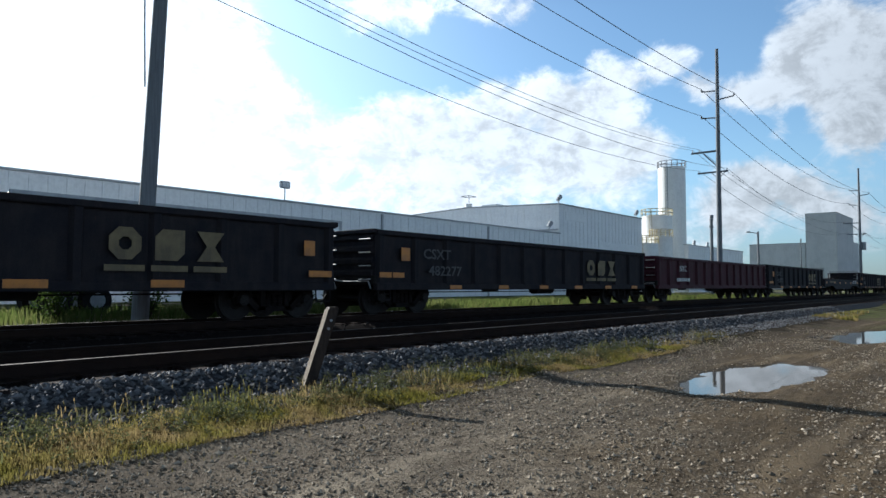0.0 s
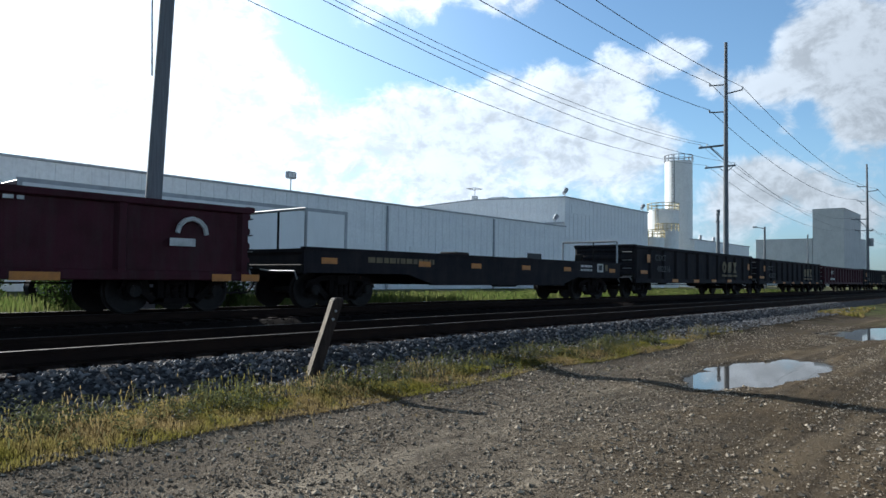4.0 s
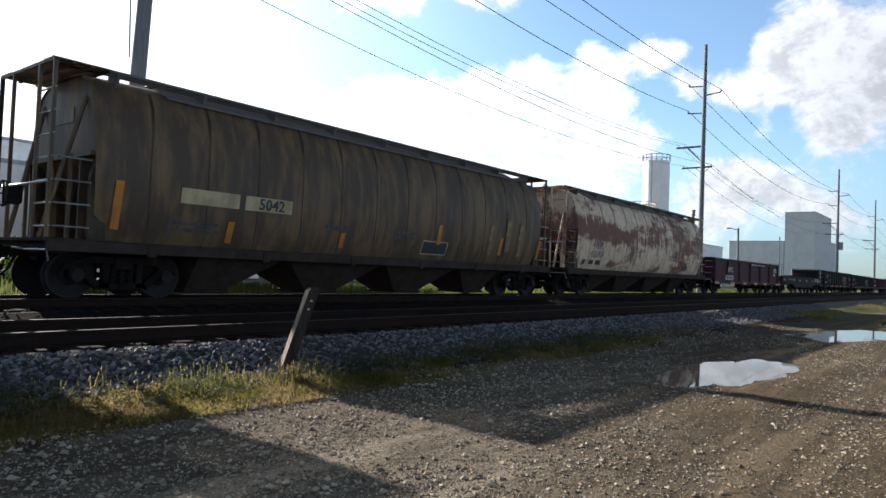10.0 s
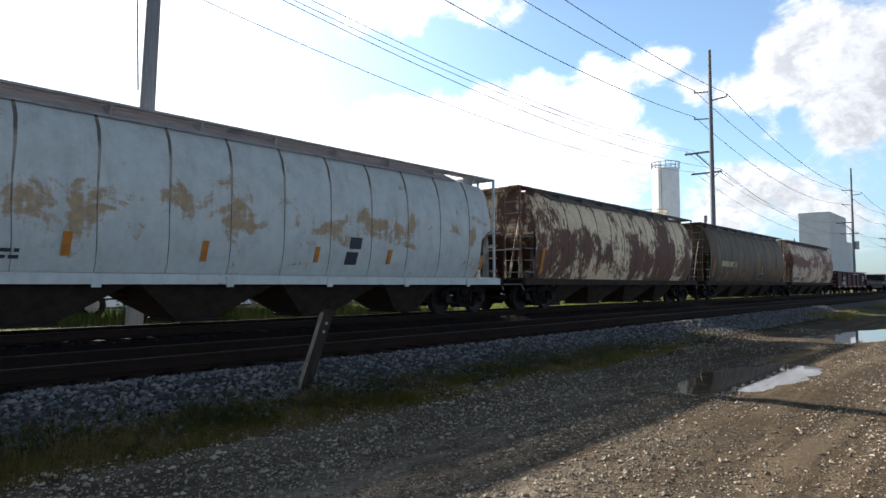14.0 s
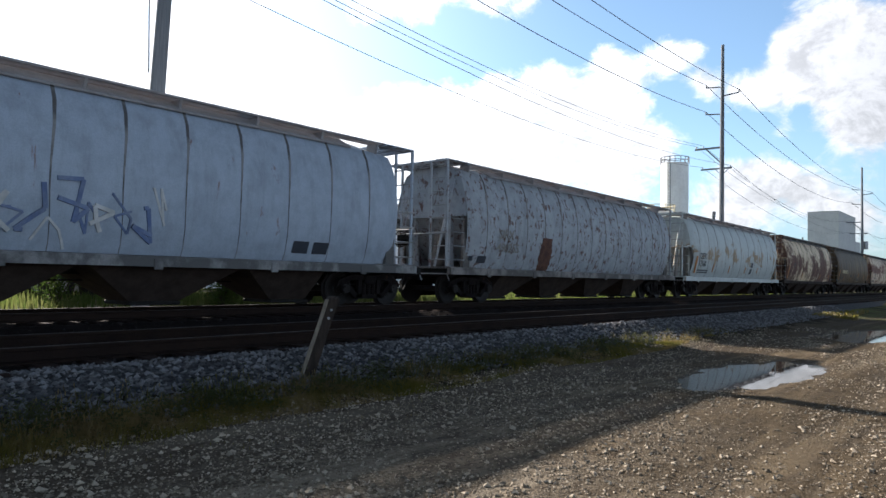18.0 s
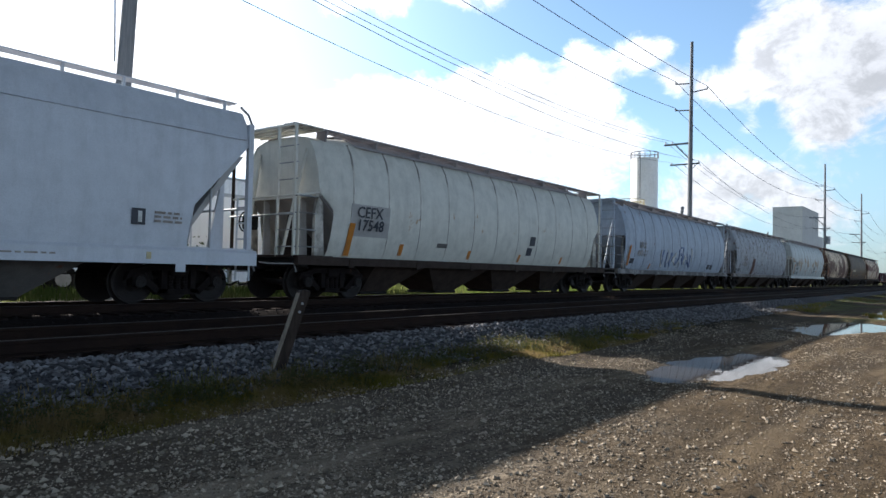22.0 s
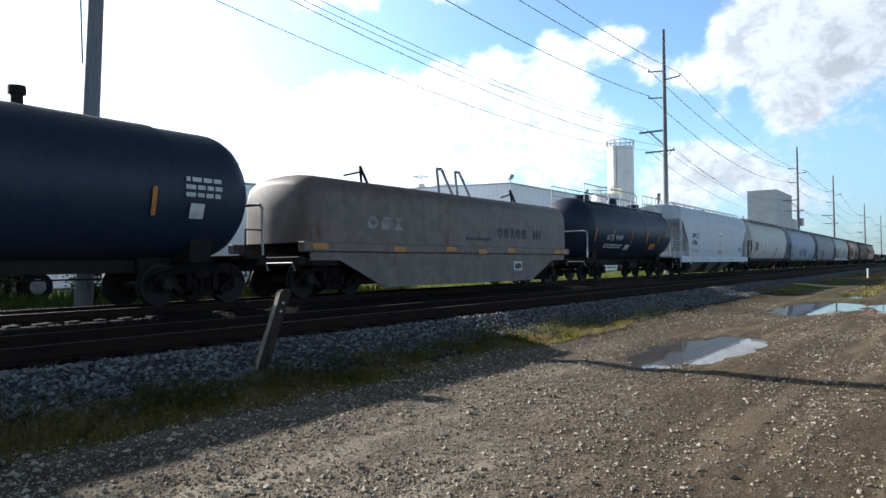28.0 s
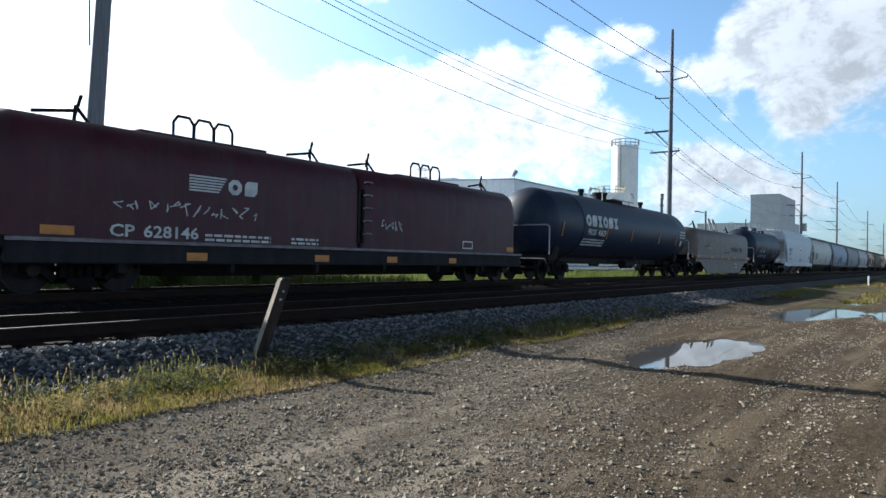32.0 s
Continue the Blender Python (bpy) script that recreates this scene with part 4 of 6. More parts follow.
# ---- plant beyond the railway ----
def warehouse(name, x0, x1, y0, y1, z1, label, ridge=0.0, mat="siding", seam=1.0):
    """A metal-clad shed: wall panels as ribs, roof with flashing, gutter."""
    thing = empty(name, pose(x0, y0, 0.3), label, "warehouse")
    L, D, H = x1 - x0, y1 - y0, z1 - 0.3
    wall = part("wall", MB().prism([(0, -0.3), (D, -0.3), (D, H), (D / 2, H + ridge), (0, H)], 0, L, "x"), mat, thing)
    roof = part("roof", MB().prism([(-0.15, H), (D / 2, H + ridge), (D + 0.15, H), (D + 0.15, H + 0.14), (D / 2, H + ridge + 0.16), (-0.15, H + 0.14)], -0.15, L + 0.15, "x"), "trim", thing)
    ribs = MB()
    n = int(L / seam)
    for k in range(n):
        ribs.box(k * seam, k * seam + 0.07, -0.035, 0.0, 0, H - 0.05)
    for k in range(int(D / seam)):
        ribs.box(-0.035, 0.0, k * seam, k * seam + 0.07, 0, H - 0.05)
    tagged(part("siding_ribs", ribs, mat, wall), kind="stuff")
    return thing


shed = warehouse("warehouse", -60, 71.6, 42, 74, 7.62, "long white metal warehouse with a low roof", 0.5)
for gx in (101.5, 117.0):
    part("downpipe", MB().box(gx, gx + 0.16, -0.2, -0.04, 0, 7.2), "trim", shed)
part("window", MB().box(123.5, 126.3, -0.06, 0.02, 2.6, 3.9), "dark", shed, "dark window with blinds")
for gx in (96, 104.5):
    part("loading_door", MB().box(gx, gx + 3.4, -0.08, 0.02, 0, 3.8), "box", shed)
fin = warehouse("processing_hall", 71.6, 95.2, 42, 70, 11.2, "tall white metal processing hall behind the warehouse", 0.5)
part("gutter", MB().box(-0.25, -0.04, 0.1, 20, 7.75, 7.95), "trim", fin)
part("roof_hatch", MB().box(0.5, 4.0, 9.5, 12.0, 11.1, 11.7), "siding", fin)
part("vent_stack", MB().tube((1.5, 15.0, 10.8), (1.5, 15.0, 12.2), 0.5, 12), "silo", fin, smooth=True)
part("stack_guard", MB().path([(0.7, 14.3, 12.2), (0.7, 14.3, 13.2), (2.3, 14.3, 13.2), (2.3, 15.7, 13.2), (0.7, 15.7, 13.2), (0.7, 14.3, 13.2)], 0.05, 5), "trim", fin)
part("bay_door", MB().box(8.6, 9.9, -0.07, 0.02, 0.0, 4.2), "dark", fin)
part("bay_recess", MB().box(10.0, 23.0, -0.05, 0.01, 0.0, 6.9), "siding", fin)
part("sign_panel", MB().box(1.5, 6.0, -0.06, 0.01, 9.1, 10.2), "box", fin, "pale blank panel")


def flood_light(x, y, z, label, big=False):
    thing = empty("flood_light", pose(x, y, z), label, "floodlight", "roof floodlights")
    part("stem", MB().tube((0, 0, 0), (0, 0, 1.1 if big else 0.5), 0.05, 6), "trim", thing)
    part("housing", MB().cbox(-0.42, 0.42, -0.16, 0.16, 1.0, 1.55, 0.06) if big else MB().tube((-0.25, 0, 0.45), (0.35, 0, 1.0), 0.22, 8, 0.3), "trim", thing)
    part("lens", MB().box(-0.33, -0.02, -0.175, -0.14, 1.1, 1.45).box(0.02, 0.33, -0.175, -0.14, 1.1, 1.45) if big else MB().tube((-0.27, 0, 0.43), (-0.25, 0, 0.45), 0.18, 8), "box", thing)


flood_light(31.6, 42.3, 7.7, "twin floodlight on a stem at the roof edge", True)
flood_light(72.2, 42.4, 11.3, "tilted floodlight at the roof corner")
flood_light(94.2, 42.4, 11.3, "tilted floodlight at the roof corner")
flood_light(69.0, 41.8, 7.8, "tilted floodlight at the roof edge")


def trailer(x, y):
    thing = empty("box_trailer", pose(x, y, 0.3), "white box trailer with maroon rear end, parked by the warehouse", "trailer")
    body = part("body", MB().cbox(0.06, 14.2, 0, 2.6, 1.15, 4.12, 0.04), "box", thing)
    part("top_rail", MB().box(0.0, 14.25, -0.02, 0.06, 4.02, 4.17), "trim", body)
    part("corner_post", MB().box(14.1, 14.26, -0.025, 0.1, 1.1, 4.17), "trim", body)
    part("corner_post", MB().box(0.0, 0.14, -0.025, 0.1, 1.1, 4.17), "trim", body)
    part("rear_door", MB().box(-0.03, 0.06, 0.05, 1.28, 1.15, 4.05).box(-0.03, 0.06, 1.32, 2.55, 1.15, 4.05), "maroonend", body, "maroon double rear doors")
    part("underframe", MB().box(0.3, 13.9, 0.7, 1.9, 0.95, 1.15), "under", thing)
    for wx in (1.6, 2.9):
        for wy in (0.05, 2.0):
            w = part("wheel", MB().tube((wx, wy, 0.5), (wx, wy + 0.5, 0.5), 0.5, 16), "under", thing, smooth=True)
            part("rim", MB().tube((wx, wy - 0.02, 0.5), (wx, wy + 0.1, 0.5), 0.27, 12), "steel", w)
    part("landing_leg", MB().box(11.0, 11.15, 0.4, 0.55, 0, 1.0), "steel", thing)
    part("landing_leg", MB().box(11.0, 11.15, 2.05, 2.2, 0, 1.0), "steel", thing)


trailer(7.8, 25.0)


def round_tank(name, x, y, r, z1, label, rail="yellow", mat="silo", cone=0.0, z0=0.0):
    thing = empty(name, pose(x, y, 0.3), label, "silo" if z1 > 15 else "tank", "plant tanks")
    ring = lambda rr, z: [(rr * math.cos(k * math.tau / 32), rr * math.sin(k * math.tau / 32), z) for k in range(32)]
    part("shell", MB().loft([ring(r, z0), ring(r, z1), ring(r * 0.94, z1 + 0.12 + cone)]), mat, thing, smooth=True)
    for z in (z1 * 0.33, z1 * 0.66):
        part("band", MB().loft([ring(r + 0.03, z), ring(r + 0.03, z + 0.12)]), mat, thing, smooth=True)
    hoop = lambda z, k: MB().loft([[((r * 1.04 + k * math.cos(j * math.tau / 6)) * math.cos(i * math.tau / 32), (r * 1.04 + k * math.cos(j * math.tau / 6)) * math.sin(i * math.tau / 32), z + k * math.sin(j * math.tau / 6)) for j in range(6)] for i in range(33)], cap=False)
    g = part("guard_rail", hoop(z1 + 1.15, 0.06), rail, thing)
    part("mid_rail", hoop(z1 + 0.6, 0.05), rail, g)
    for k in range(0, 32, 2):
        p = ring(r * 1.04, z1)[k]
        part("guard_post", MB().tube(p, (p[0], p[1], z1 + 1.15), 0.055, 5), rail, g)
    lad = MB()
    for s in (-0.22, 0.22):
        lad.tube((-r - 0.15, s, 0.5), (-r - 0.15, s, z1 + 1.1), 0.04, 5)
    for k in range(int(z1 / 0.6)):
        lad.tube((-r - 0.15, -0.22, 0.6 + 0.6 * k), (-r - 0.15, 0.22, 0.6 + 0.6 * k), 0.025, 4)
    part("ladder", lad, rail, thing)
    return thing


round_tank("silo", 119.6, 47.0, 2.35, 22.2, "tall white storage silo with a railed top", "wire")
round_tank("storage_tank", 106.0, 44.2, 2.35, 12.2, "white storage tank with yellow railings")
round_tank("storage_tank", 98.2, 42.6, 1.7, 7.4, "small white storage tank at the plant wall", "yellow")
round_tank("storage_tank", 102.2, 42.0, 1.7, 8.6, "small white storage tank with yellow railings", "yellow")
annex = warehouse("plant_annex", 119.0, 150.0, 44, 56, 8.6, "low white annex behind the silos", 0.2)
for k in range(3):
    part("roof_vent", MB().tube((6 + 7 * k, 1.2, 8.3), (6.3 + 7 * k, 1.2, 9.4), 0.3, 8), "trim", annex)
tower = warehouse("grain_tower", 254, 284, 45, 54.2, 25.8, "tall pale concrete grain tower", 0.0, "concrete", 3.0)
part("roof_housing", MB().box(18, 29, 2, 7, 25.5, 26.4), "concrete", tower)
warehouse("tower_annex", 284, 294, 45, 54, 17.2, "lower block joined to the grain tower", 0.0, "concrete", 3.0)
warehouse("grain_store", 254, 300, 54.4, 72.2, 16.0, "broad pale grain store beside the tower", 0.0, "concrete", 3.0)
warehouse("distant_shed", 175, 240, 62, 80, 6.0, "distant low white shed", 0.4)


def crossing_post(x, y):
    thing = empty("marker_post", pose(x, y, 0.0), "short white marker post at the verge", "post")
    part("shaft", MB().tube((0, 0, -0.1), (0, 0, 0.75), 0.06, 8), "box", thing, smooth=True)


crossing_post(60.0, 4.5)


# ---- train ----
SPEED, WHEEL_R = 8.4, 0.457
CARS, WHEELS = [], []


def shared(name, mat, make, smooth=False, cache={}):
    if name not in cache:
        cache[name] = make().mesh(name, M[mat], smooth)
    return cache[name]


def wheelset_mesh():
    mb = MB()
    ring = lambda y, r: [(r * math.sin(k * math.tau / 28), y, r * math.cos(k * math.tau / 28)) for k in range(28)]
    for s in (-1, 1):
        mb.loft([ring(s * 0.69, 0.30), ring(s * 0.685, 0.488), ring(s * 0.715, 0.488), ring(s * 0.728, WHEEL_R + 0.004), ring(s * 0.82, WHEEL_R - 0.004),
                 ring(s * 0.822, 0.40), ring(s * 0.80, 0.37), ring(s * 0.785, 0.20), ring(s * 0.83, 0.15)])
    mb.tube((0, -1.12, 0), (0, 1.12, 0), 0.085, 12)
    for s in (-1, 1):
        mb.tube((0, s * 1.10, 0), (0, s * 1.15, 0), 0.12, 14)
        for k in range(3):
            a = k * math.tau / 3
            mb.tube((0.06 * math.cos(a), s * 1.15, 0.06 * math.sin(a)), (0.06 * math.cos(a), s * 1.17, 0.06 * math.sin(a)), 0.022, 6)
    return mb


def side_frame_mesh(s):
    mb = MB()
    y0, y1 = (s * 0.93, s * 1.07) if s > 0 else (s * 1.07, s * 0.93)
    mb.prism([(-1.16, 0.50), (-1.10, 0.68), (-0.62, 0.83), (0.62, 0.83), (1.10, 0.68), (1.16, 0.50), (0.98, 0.60), (0.56, 0.70), (-0.56, 0.70), (-0.98, 0.60)], y0, y1)
    for e in (-1, 1):
        mb.prism([(e * 1.0, 0.62), (e * 0.78, 0.62), (e * 0.34, 0.24), (e * 0.50, 0.20)], y0, y1)
        mb.prism([(e * 0.40, 0.72), (e * 0.27, 0.72), (e * 0.27, 0.22), (e * 0.40, 0.22)], y0, y1)
        mb.cbox(e * 0.89 - 0.15, e * 0.89 + 0.15, min(y0, y1) - 0.04, max(y0, y1) + 0.04, 0.36, 0.66, 0.04)
    mb.prism([(-0.52, 0.19), (0.52, 0.19), (0.44, 0.31), (-0.44, 0.31)], y0, y1)
    return mb


def spring_mesh():
    ring = lambda z, r: [(r * math.cos(j * math.tau / 8), r * math.sin(j * math.tau / 8), z) for j in range(8)]
    return MB().loft([ring(0.30 + 0.03 * k, 0.078 if k % 2 else 0.062) for k in range(11)])


def truck(parent, x):
    """A two-axle freight truck: bolster, side frames, springs, wheelsets."""
    t = part("truck", shared("truck", "truck", lambda: MB().cbox(-0.2, 0.2, -1.12, 1.12, 0.58, 0.84, 0.03).tube((0, 0, 0.8), (0, 0, 0.98), 0.2, 12).box(-0.95, 0.95, -0.5, -0.42, 0.4, 0.5).box(-0.95, 0.95, 0.42, 0.5, 0.4, 0.5)), "truck", parent)
    t.location.x = x
    for s in (-1, 1):
        part("side_frame", shared("side_frame%d" % s, "truck", lambda: side_frame_mesh(s)), "truck", t)
        for sx in (-0.17, 0.0, 0.17):
            part("coil_spring", shared("coil_spring", "truck", spring_mesh), "truck", t).location = (sx, s * 1.0, 0)
    for k, e in enumerate((-0.89, 0.89)):
        w = part("wheelset", shared("wheelset", "wheel", wheelset_mesh, True), "wheel", t)
        w.location = (e, 0, WHEEL_R)
        WHEELS.append((w, k))
    return t


def coupler_mesh(e):
    mb = MB()
    mb.box(*sorted((e * -1.0, e * -0.2)), -0.09, 0.09, 0.78, 0.96)
    mb.prism([(e * -0.28, -0.13), (e * -0.05, -0.17), (e * 0.06, -0.10), (e * 0.02, 0.03), (e * -0.10, 0.02), (e * -0.06, 0.15), (e * -0.24, 0.16)], 0.72, 1.0, "z")
    return mb


def running_gear(car, L, tc, sill=0.32, lead=0.0):
    """Centre sill, couplers, hoses, brake gear and two trucks."""
    h = L / 2
    part("centre_sill", MB().box(-h + 0.9, h - 0.9, -sill / 2, sill / 2, 0.72, 1.08), "under", car)
    for e in (-1, 1):
        c = part("coupler", shared("coupler%d" % e, "truck", lambda: coupler_mesh(e)), "truck", car)
        c.location.x = e * (h - 0.03)
        b = part("end_beam", MB().cbox(*sorted((e * (h - 0.95), e * (h - 0.70))), -1.45, 1.45, 0.85, 1.08, 0.03), "under", car)
        part("air_hose", MB().path([(e * (h - 0.72), 0.35, 0.85), (e * (h - 0.6), 0.36, 0.55), (e * (h - 0.4), 0.3, 0.38), (e * (h - 0.12), 0.18, 0.36), (e * (h - 0.02), 0.1, 0.45)], 0.028, 6), "under", car)
        part("uncoupling_lever", MB().path([(e * (h - 0.62), -1.4, 0.72), (e * (h - 0.62), -1.3, 0.92), (e * (h - 0.62), -0.3, 0.92), (e * (h - 0.45), -0.15, 0.95)], 0.018, 5), "steel", b)
        truck(car, e * tc - lead)
    part("brake_cylinder", MB().tube((-1.0, 0.55, 0.75), (-0.2, 0.55, 0.75), 0.15, 10), "under", car, smooth=True)
    part("air_reservoir", MB().tube((0.7, -0.5, 0.72), (1.9, -0.5, 0.72), 0.22, 12), "under", car, smooth=True)
    part("brake_rod", MB().tube((-tc + 0.5, 0.2, 0.6), (tc - 0.5, 0.2, 0.6), 0.02, 5), "under", car)


def new_car(name, x0, label, category):
    car = empty(name, pose(x0, FAR_Y, RAIL), label, category, "cars of the freight train")
    CARS.append((car, x0))
    return car


SIDE_T = lambda x, y, z: pose(x, y, z, 90, 0, 0)


def strip(car, x, z, w, h, y, mat="amber", name="reflector", lean=0.0):
    """A thin flat marking on the near side."""
    mb = MB().box(-w / 2, w / 2, -0.004, 0.004, -h / 2, h / 2)
    ob = part(name, mb, mat, car)
    ob.matrix_local = pose(x, y, z, lean, 0, 0)
    return ob


def bars(car, x, z, w, h, rows, y, mat="whiteink", lean=0.0):
    """Small print too fine to read, as rows of bars."""
    rng = random.Random(int(x * 97 + z * 31))
    mb = MB()
    step = h / rows
    for r in range(rows):
        a = 0.0
        while a < w:
            b = min(w, a + rng.uniform(0.08, 0.25))
            mb.box(-w / 2 + a, -w / 2 + b, -0.003, 0.003, -h / 2 + r * step, -h / 2 + r * step + step * 0.55)
            a = b + 0.05
    ob = tagged(part("small_print", mb, mat, car), kind="stuff")
    ob.matrix_local = pose(x, y, z, lean, 0, 0)


def ladder(car, p, height, width, along="y", n=5, mat="steel", r=0.018):
    """Grab irons between two stiles; p is the foot of the first stile."""
    x, y, z = p
    d = (0, width) if along == "y" else (width, 0)
    lad = part("ladder", MB().tube((x, y, z), (x, y, z + height), r * 1.2, 5).tube((x + d[0], y + d[1], z), (x + d[0], y + d[1], z + height), r * 1.2, 5), mat, car)
    for k in range(n):
        zz = z + height * (k + 0.6) / (n + 0.2)
        part("rung", MB().tube((x, y, zz), (x + d[0], y + d[1], zz), r, 5), mat, lad)


# cross-section of the round-sided hoppers: half width and height over the rail
SECTION = [(1.20, 1.04), (1.36, 1.28), (1.50, 1.68), (1.585, 2.1), (1.602, 2.32), (1.61, 2.5), (1.603, 2.72), (1.59, 2.9), (1.50, 3.4), (1.34, 3.85), (1.16, 4.16)]


def section_y(z):
    for (ya, za), (yb, zb) in zip(SECTION, SECTION[1:]):
        if za <= z <= zb:
            return ya + (yb - ya) * (z - za) / (zb - za)
    return SECTION[-1][0]


def section_lean(z):
    return math.degrees(math.atan2(section_y(z + 0.15) - section_y(z - 0.15), 0.3))


def hopper_car(x0, L, mat, label, marks, mark_mat="blackink", seams=11, hb=8.0, sill_mat=None, panels=(), fine=(), shroud=False):
    """A round-sided covered hopper: barrel body, roof with running boards and hatches, end cages, four outlet bays."""
    car = new_car("covered_hopper", x0, label, "hopper car")
    running_gear(car, L, L / 2 - 2.25, lead=0.1)
    hl, hr = hb, hb - 0.4
    prof = [(-y, z) for y, z in SECTION] + [(-0.75, 4.38), (0.0, 4.43), (0.75, 4.38)] + [(y, z) for y, z in reversed(SECTION)]
    inset = (lambda z: 0.5 * max(0.0, min(1.0, (2.76 - z) / 0.45))) if shroud else (lambda z: 0.10 * max(0.0, min(1.0, (2.4 - z) / 1.2)))

    dip = 0.62 if shroud else 0.86

    def ring(x, k, dip):
        """A slice of the barrel; the lower part of the ends is cut back, the roof dips over the last bay."""
        e = -1 if x < 0 else 1
        return [(x - e * inset(z), y * k, z if z < 4 else 4.0 + (z - 4.0) * dip) for y, z in prof]
    body = part("body", MB().loft([ring(-hl, 0.945, dip), ring(-hl + 0.12, 0.975, dip + 0.03), ring(-hl + 0.4, 1.0, dip + 0.06), ring(-hl + 1.5, 1.0, 1.0),
                                   ring(hr - 1.5, 1.0, 1.0), ring(hr - 0.4, 1.0, 0.68), ring(hr - 0.12, 0.975, 0.64), ring(hr, 0.945, 0.6)], cap=False), mat, car, smooth=True)
    wide = lambda z: 0.008 + 0.026 * max(0.0, min(1.0, (z - 2.0) / 1.8))
    rib = lambda: MB().loft([[(e * wide(z) + 0.06 * math.sin(z * 1.9), -y - 0.006, z) for y, z in SECTION] + [(e * wide(z) + 0.06 * math.sin(z * 1.9), -y + 0.02, z) for y, z in reversed(SECTION)] for e in (-1, 1)])
    for k in range(seams):
        s = part("side_seam", shared("side_seam_" + mat, "seam_" + mat, rib), "seam_" + mat, body)
        s.location.x = -hl + (hl + hr) * (k + 0.85) / (seams + 0.7)
    rm = "roofpale" if mat in ("white", "pale", "chipped", "stained") else "roof"
    part("roof", MB().prism([(-1.24, 4.12), (-0.75, 4.385), (0, 4.436), (0.75, 4.385), (1.24, 4.12), (1.24, 4.17), (0.75, 4.42), (0, 4.47), (-0.75, 4.42), (-1.24, 4.17)], -hl + 1.5, hr - 1.5, "x"), rm, car)
    xl, xr = L / 2 - 0.58, L / 2 - 0.95
    for s in (-1, 1):
        board = part("running_board", MB().box(-xl, xr, s * 1.02 - 0.19, s * 1.02 - 0.15, 4.40, 4.45).box(-xl, xr, s * 1.02 + 0.15, s * 1.02 + 0.19, 4.40, 4.45).box(-xl, xr, s * 1.02 - 0.07, s * 1.02 - 0.03, 4.42, 4.445).box(-xl, xr, s * 1.02 + 0.03, s * 1.02 + 0.07, 4.42, 4.445), rm, car)
        for k in range(9):
            x = -hl + 0.5 + (hl + hr - 1.0) * k / 8
            part("board_bracket", MB().prism([(s * 1.2, 4.40), (s * 0.8, 4.40), (s * 0.8, 4.2), (s * 1.12, 4.1)], x - 0.03, x + 0.03, "x"), rm, board)
    part("hatch_trough", MB().cbox(-hl + 1.5, hr - 1.5, -0.42, 0.42, 4.45, 4.54, 0.04), rm, car)
    for k in range(5):
        part("hatch_clamp", MB().box(-0.05, 0.05, -0.5, 0.5, 4.53, 4.58), rm, car).location.x = -5.6 + 2.7 * k
    sm = sill_mat or (mat if mat in ("white", "stained") else "seam_" + mat if mat in ("pale", "chipped") else "bay")
    for s in (-1, 1):
        sill = part("side_sill", MB().prism([(s * 1.34, 0.9), (s * 1.5, 0.9), (s * 1.5, 1.1), (s * 1.42, 1.12), (s * 1.34, 1.12)], -xl, xr, "x"), sm, car)
        for k in range(6):
            x = -hl + 1.2 + (hl + hr - 2.4) * k / 5
            part("jacking_pad", MB().cbox(x - 0.09, x + 0.09, *sorted((s * 1.49, s * 1.525)), 0.84, 1.06, 0.01), sm, sill)
    # on cut-back ends the shade of sheet and gussets is a darker grey
    inner = "greypatch" if shroud else mat
    for e, h, xe in ((-1, hl, xl), (1, hr, xr)):
        cagepart = part("end_cage", MB().box(*sorted((e * (h - 0.6), e * xe)), -1.42, 1.42, 1.08, 1.14), sm, car)
        slats = MB()
        for k in range(19):
            slats.box(*sorted((e * (h - 0.3), e * xe)), -1.26 + 0.14 * k - 0.03, -1.26 + 0.14 * k + 0.03, 4.40, 4.43)
        for k in range(4):
            x = e * (h - 0.28 + (xe - h + 0.25) * k / 3)
            slats.box(x - 0.025, x + 0.025, -1.3, 1.3, 4.37, 4.42)
        tagged(part("roof_platform", slats, mat, cagepart), "open steel grating", kind="stuff")
        for s in (-1, 1):
            part("corner_post", MB().box(*sorted((e * (xe - 0.07), e * xe)), s * 1.27 - 0.03, s * 1.27 + 0.03, 1.1, 4.4), mat if s < 0 else sm, cagepart)
            part("body_post", MB().prism([(e * (h - 0.30), 1.1), (e * (h + 0.02), 1.1), (e * (h + 0.02), 2.3), (e * (h - 0.10), 2.75), (e * (h - 0.22), 2.75)], *sorted((s * 1.3, s * 1.40))), "seam_" + mat, cagepart)
            part("brace", MB().box(*sorted((e * (xe - 0.06), e * xe)), s * 0.62 - 0.03, s * 0.62 + 0.03, 1.1, 4.4), mat, cagepart)
            part("diagonal", MB().tube((e * (h - 0.02), s * 0.95, 3.9), (e * (xe - 0.1), s * 0.75, 1.15), 0.045, 6), mat, cagepart)
            part("stanchion", MB().box(*sorted((e * (h + 0.20), e * (h + 0.26))), s * 1.0 - 0.03, s * 1.0 + 0.03, 1.1, 2.75), mat, cagepart)
        for k in range(7):
            part("rung", MB().tube((e * (xe - 0.04), -1.36, 1.35 + 0.42 * k), (e * (xe - 0.04), -0.62, 1.35 + 0.42 * k), 0.018, 5), "steel", cagepart)
            if k < 4:
                part("side_rung", MB().tube((e * (xe - 0.06), -1.43, 1.35 + 0.42 * k), (e * (h + 0.02), -1.43, 1.35 + 0.42 * k), 0.018, 5), "steel", cagepart)
        part("hand_rail", MB().tube((e * (xe + 0.02), -1.3, 2.15), (e * (xe + 0.02), 1.3, 2.15), 0.025, 6), "steel", cagepart)
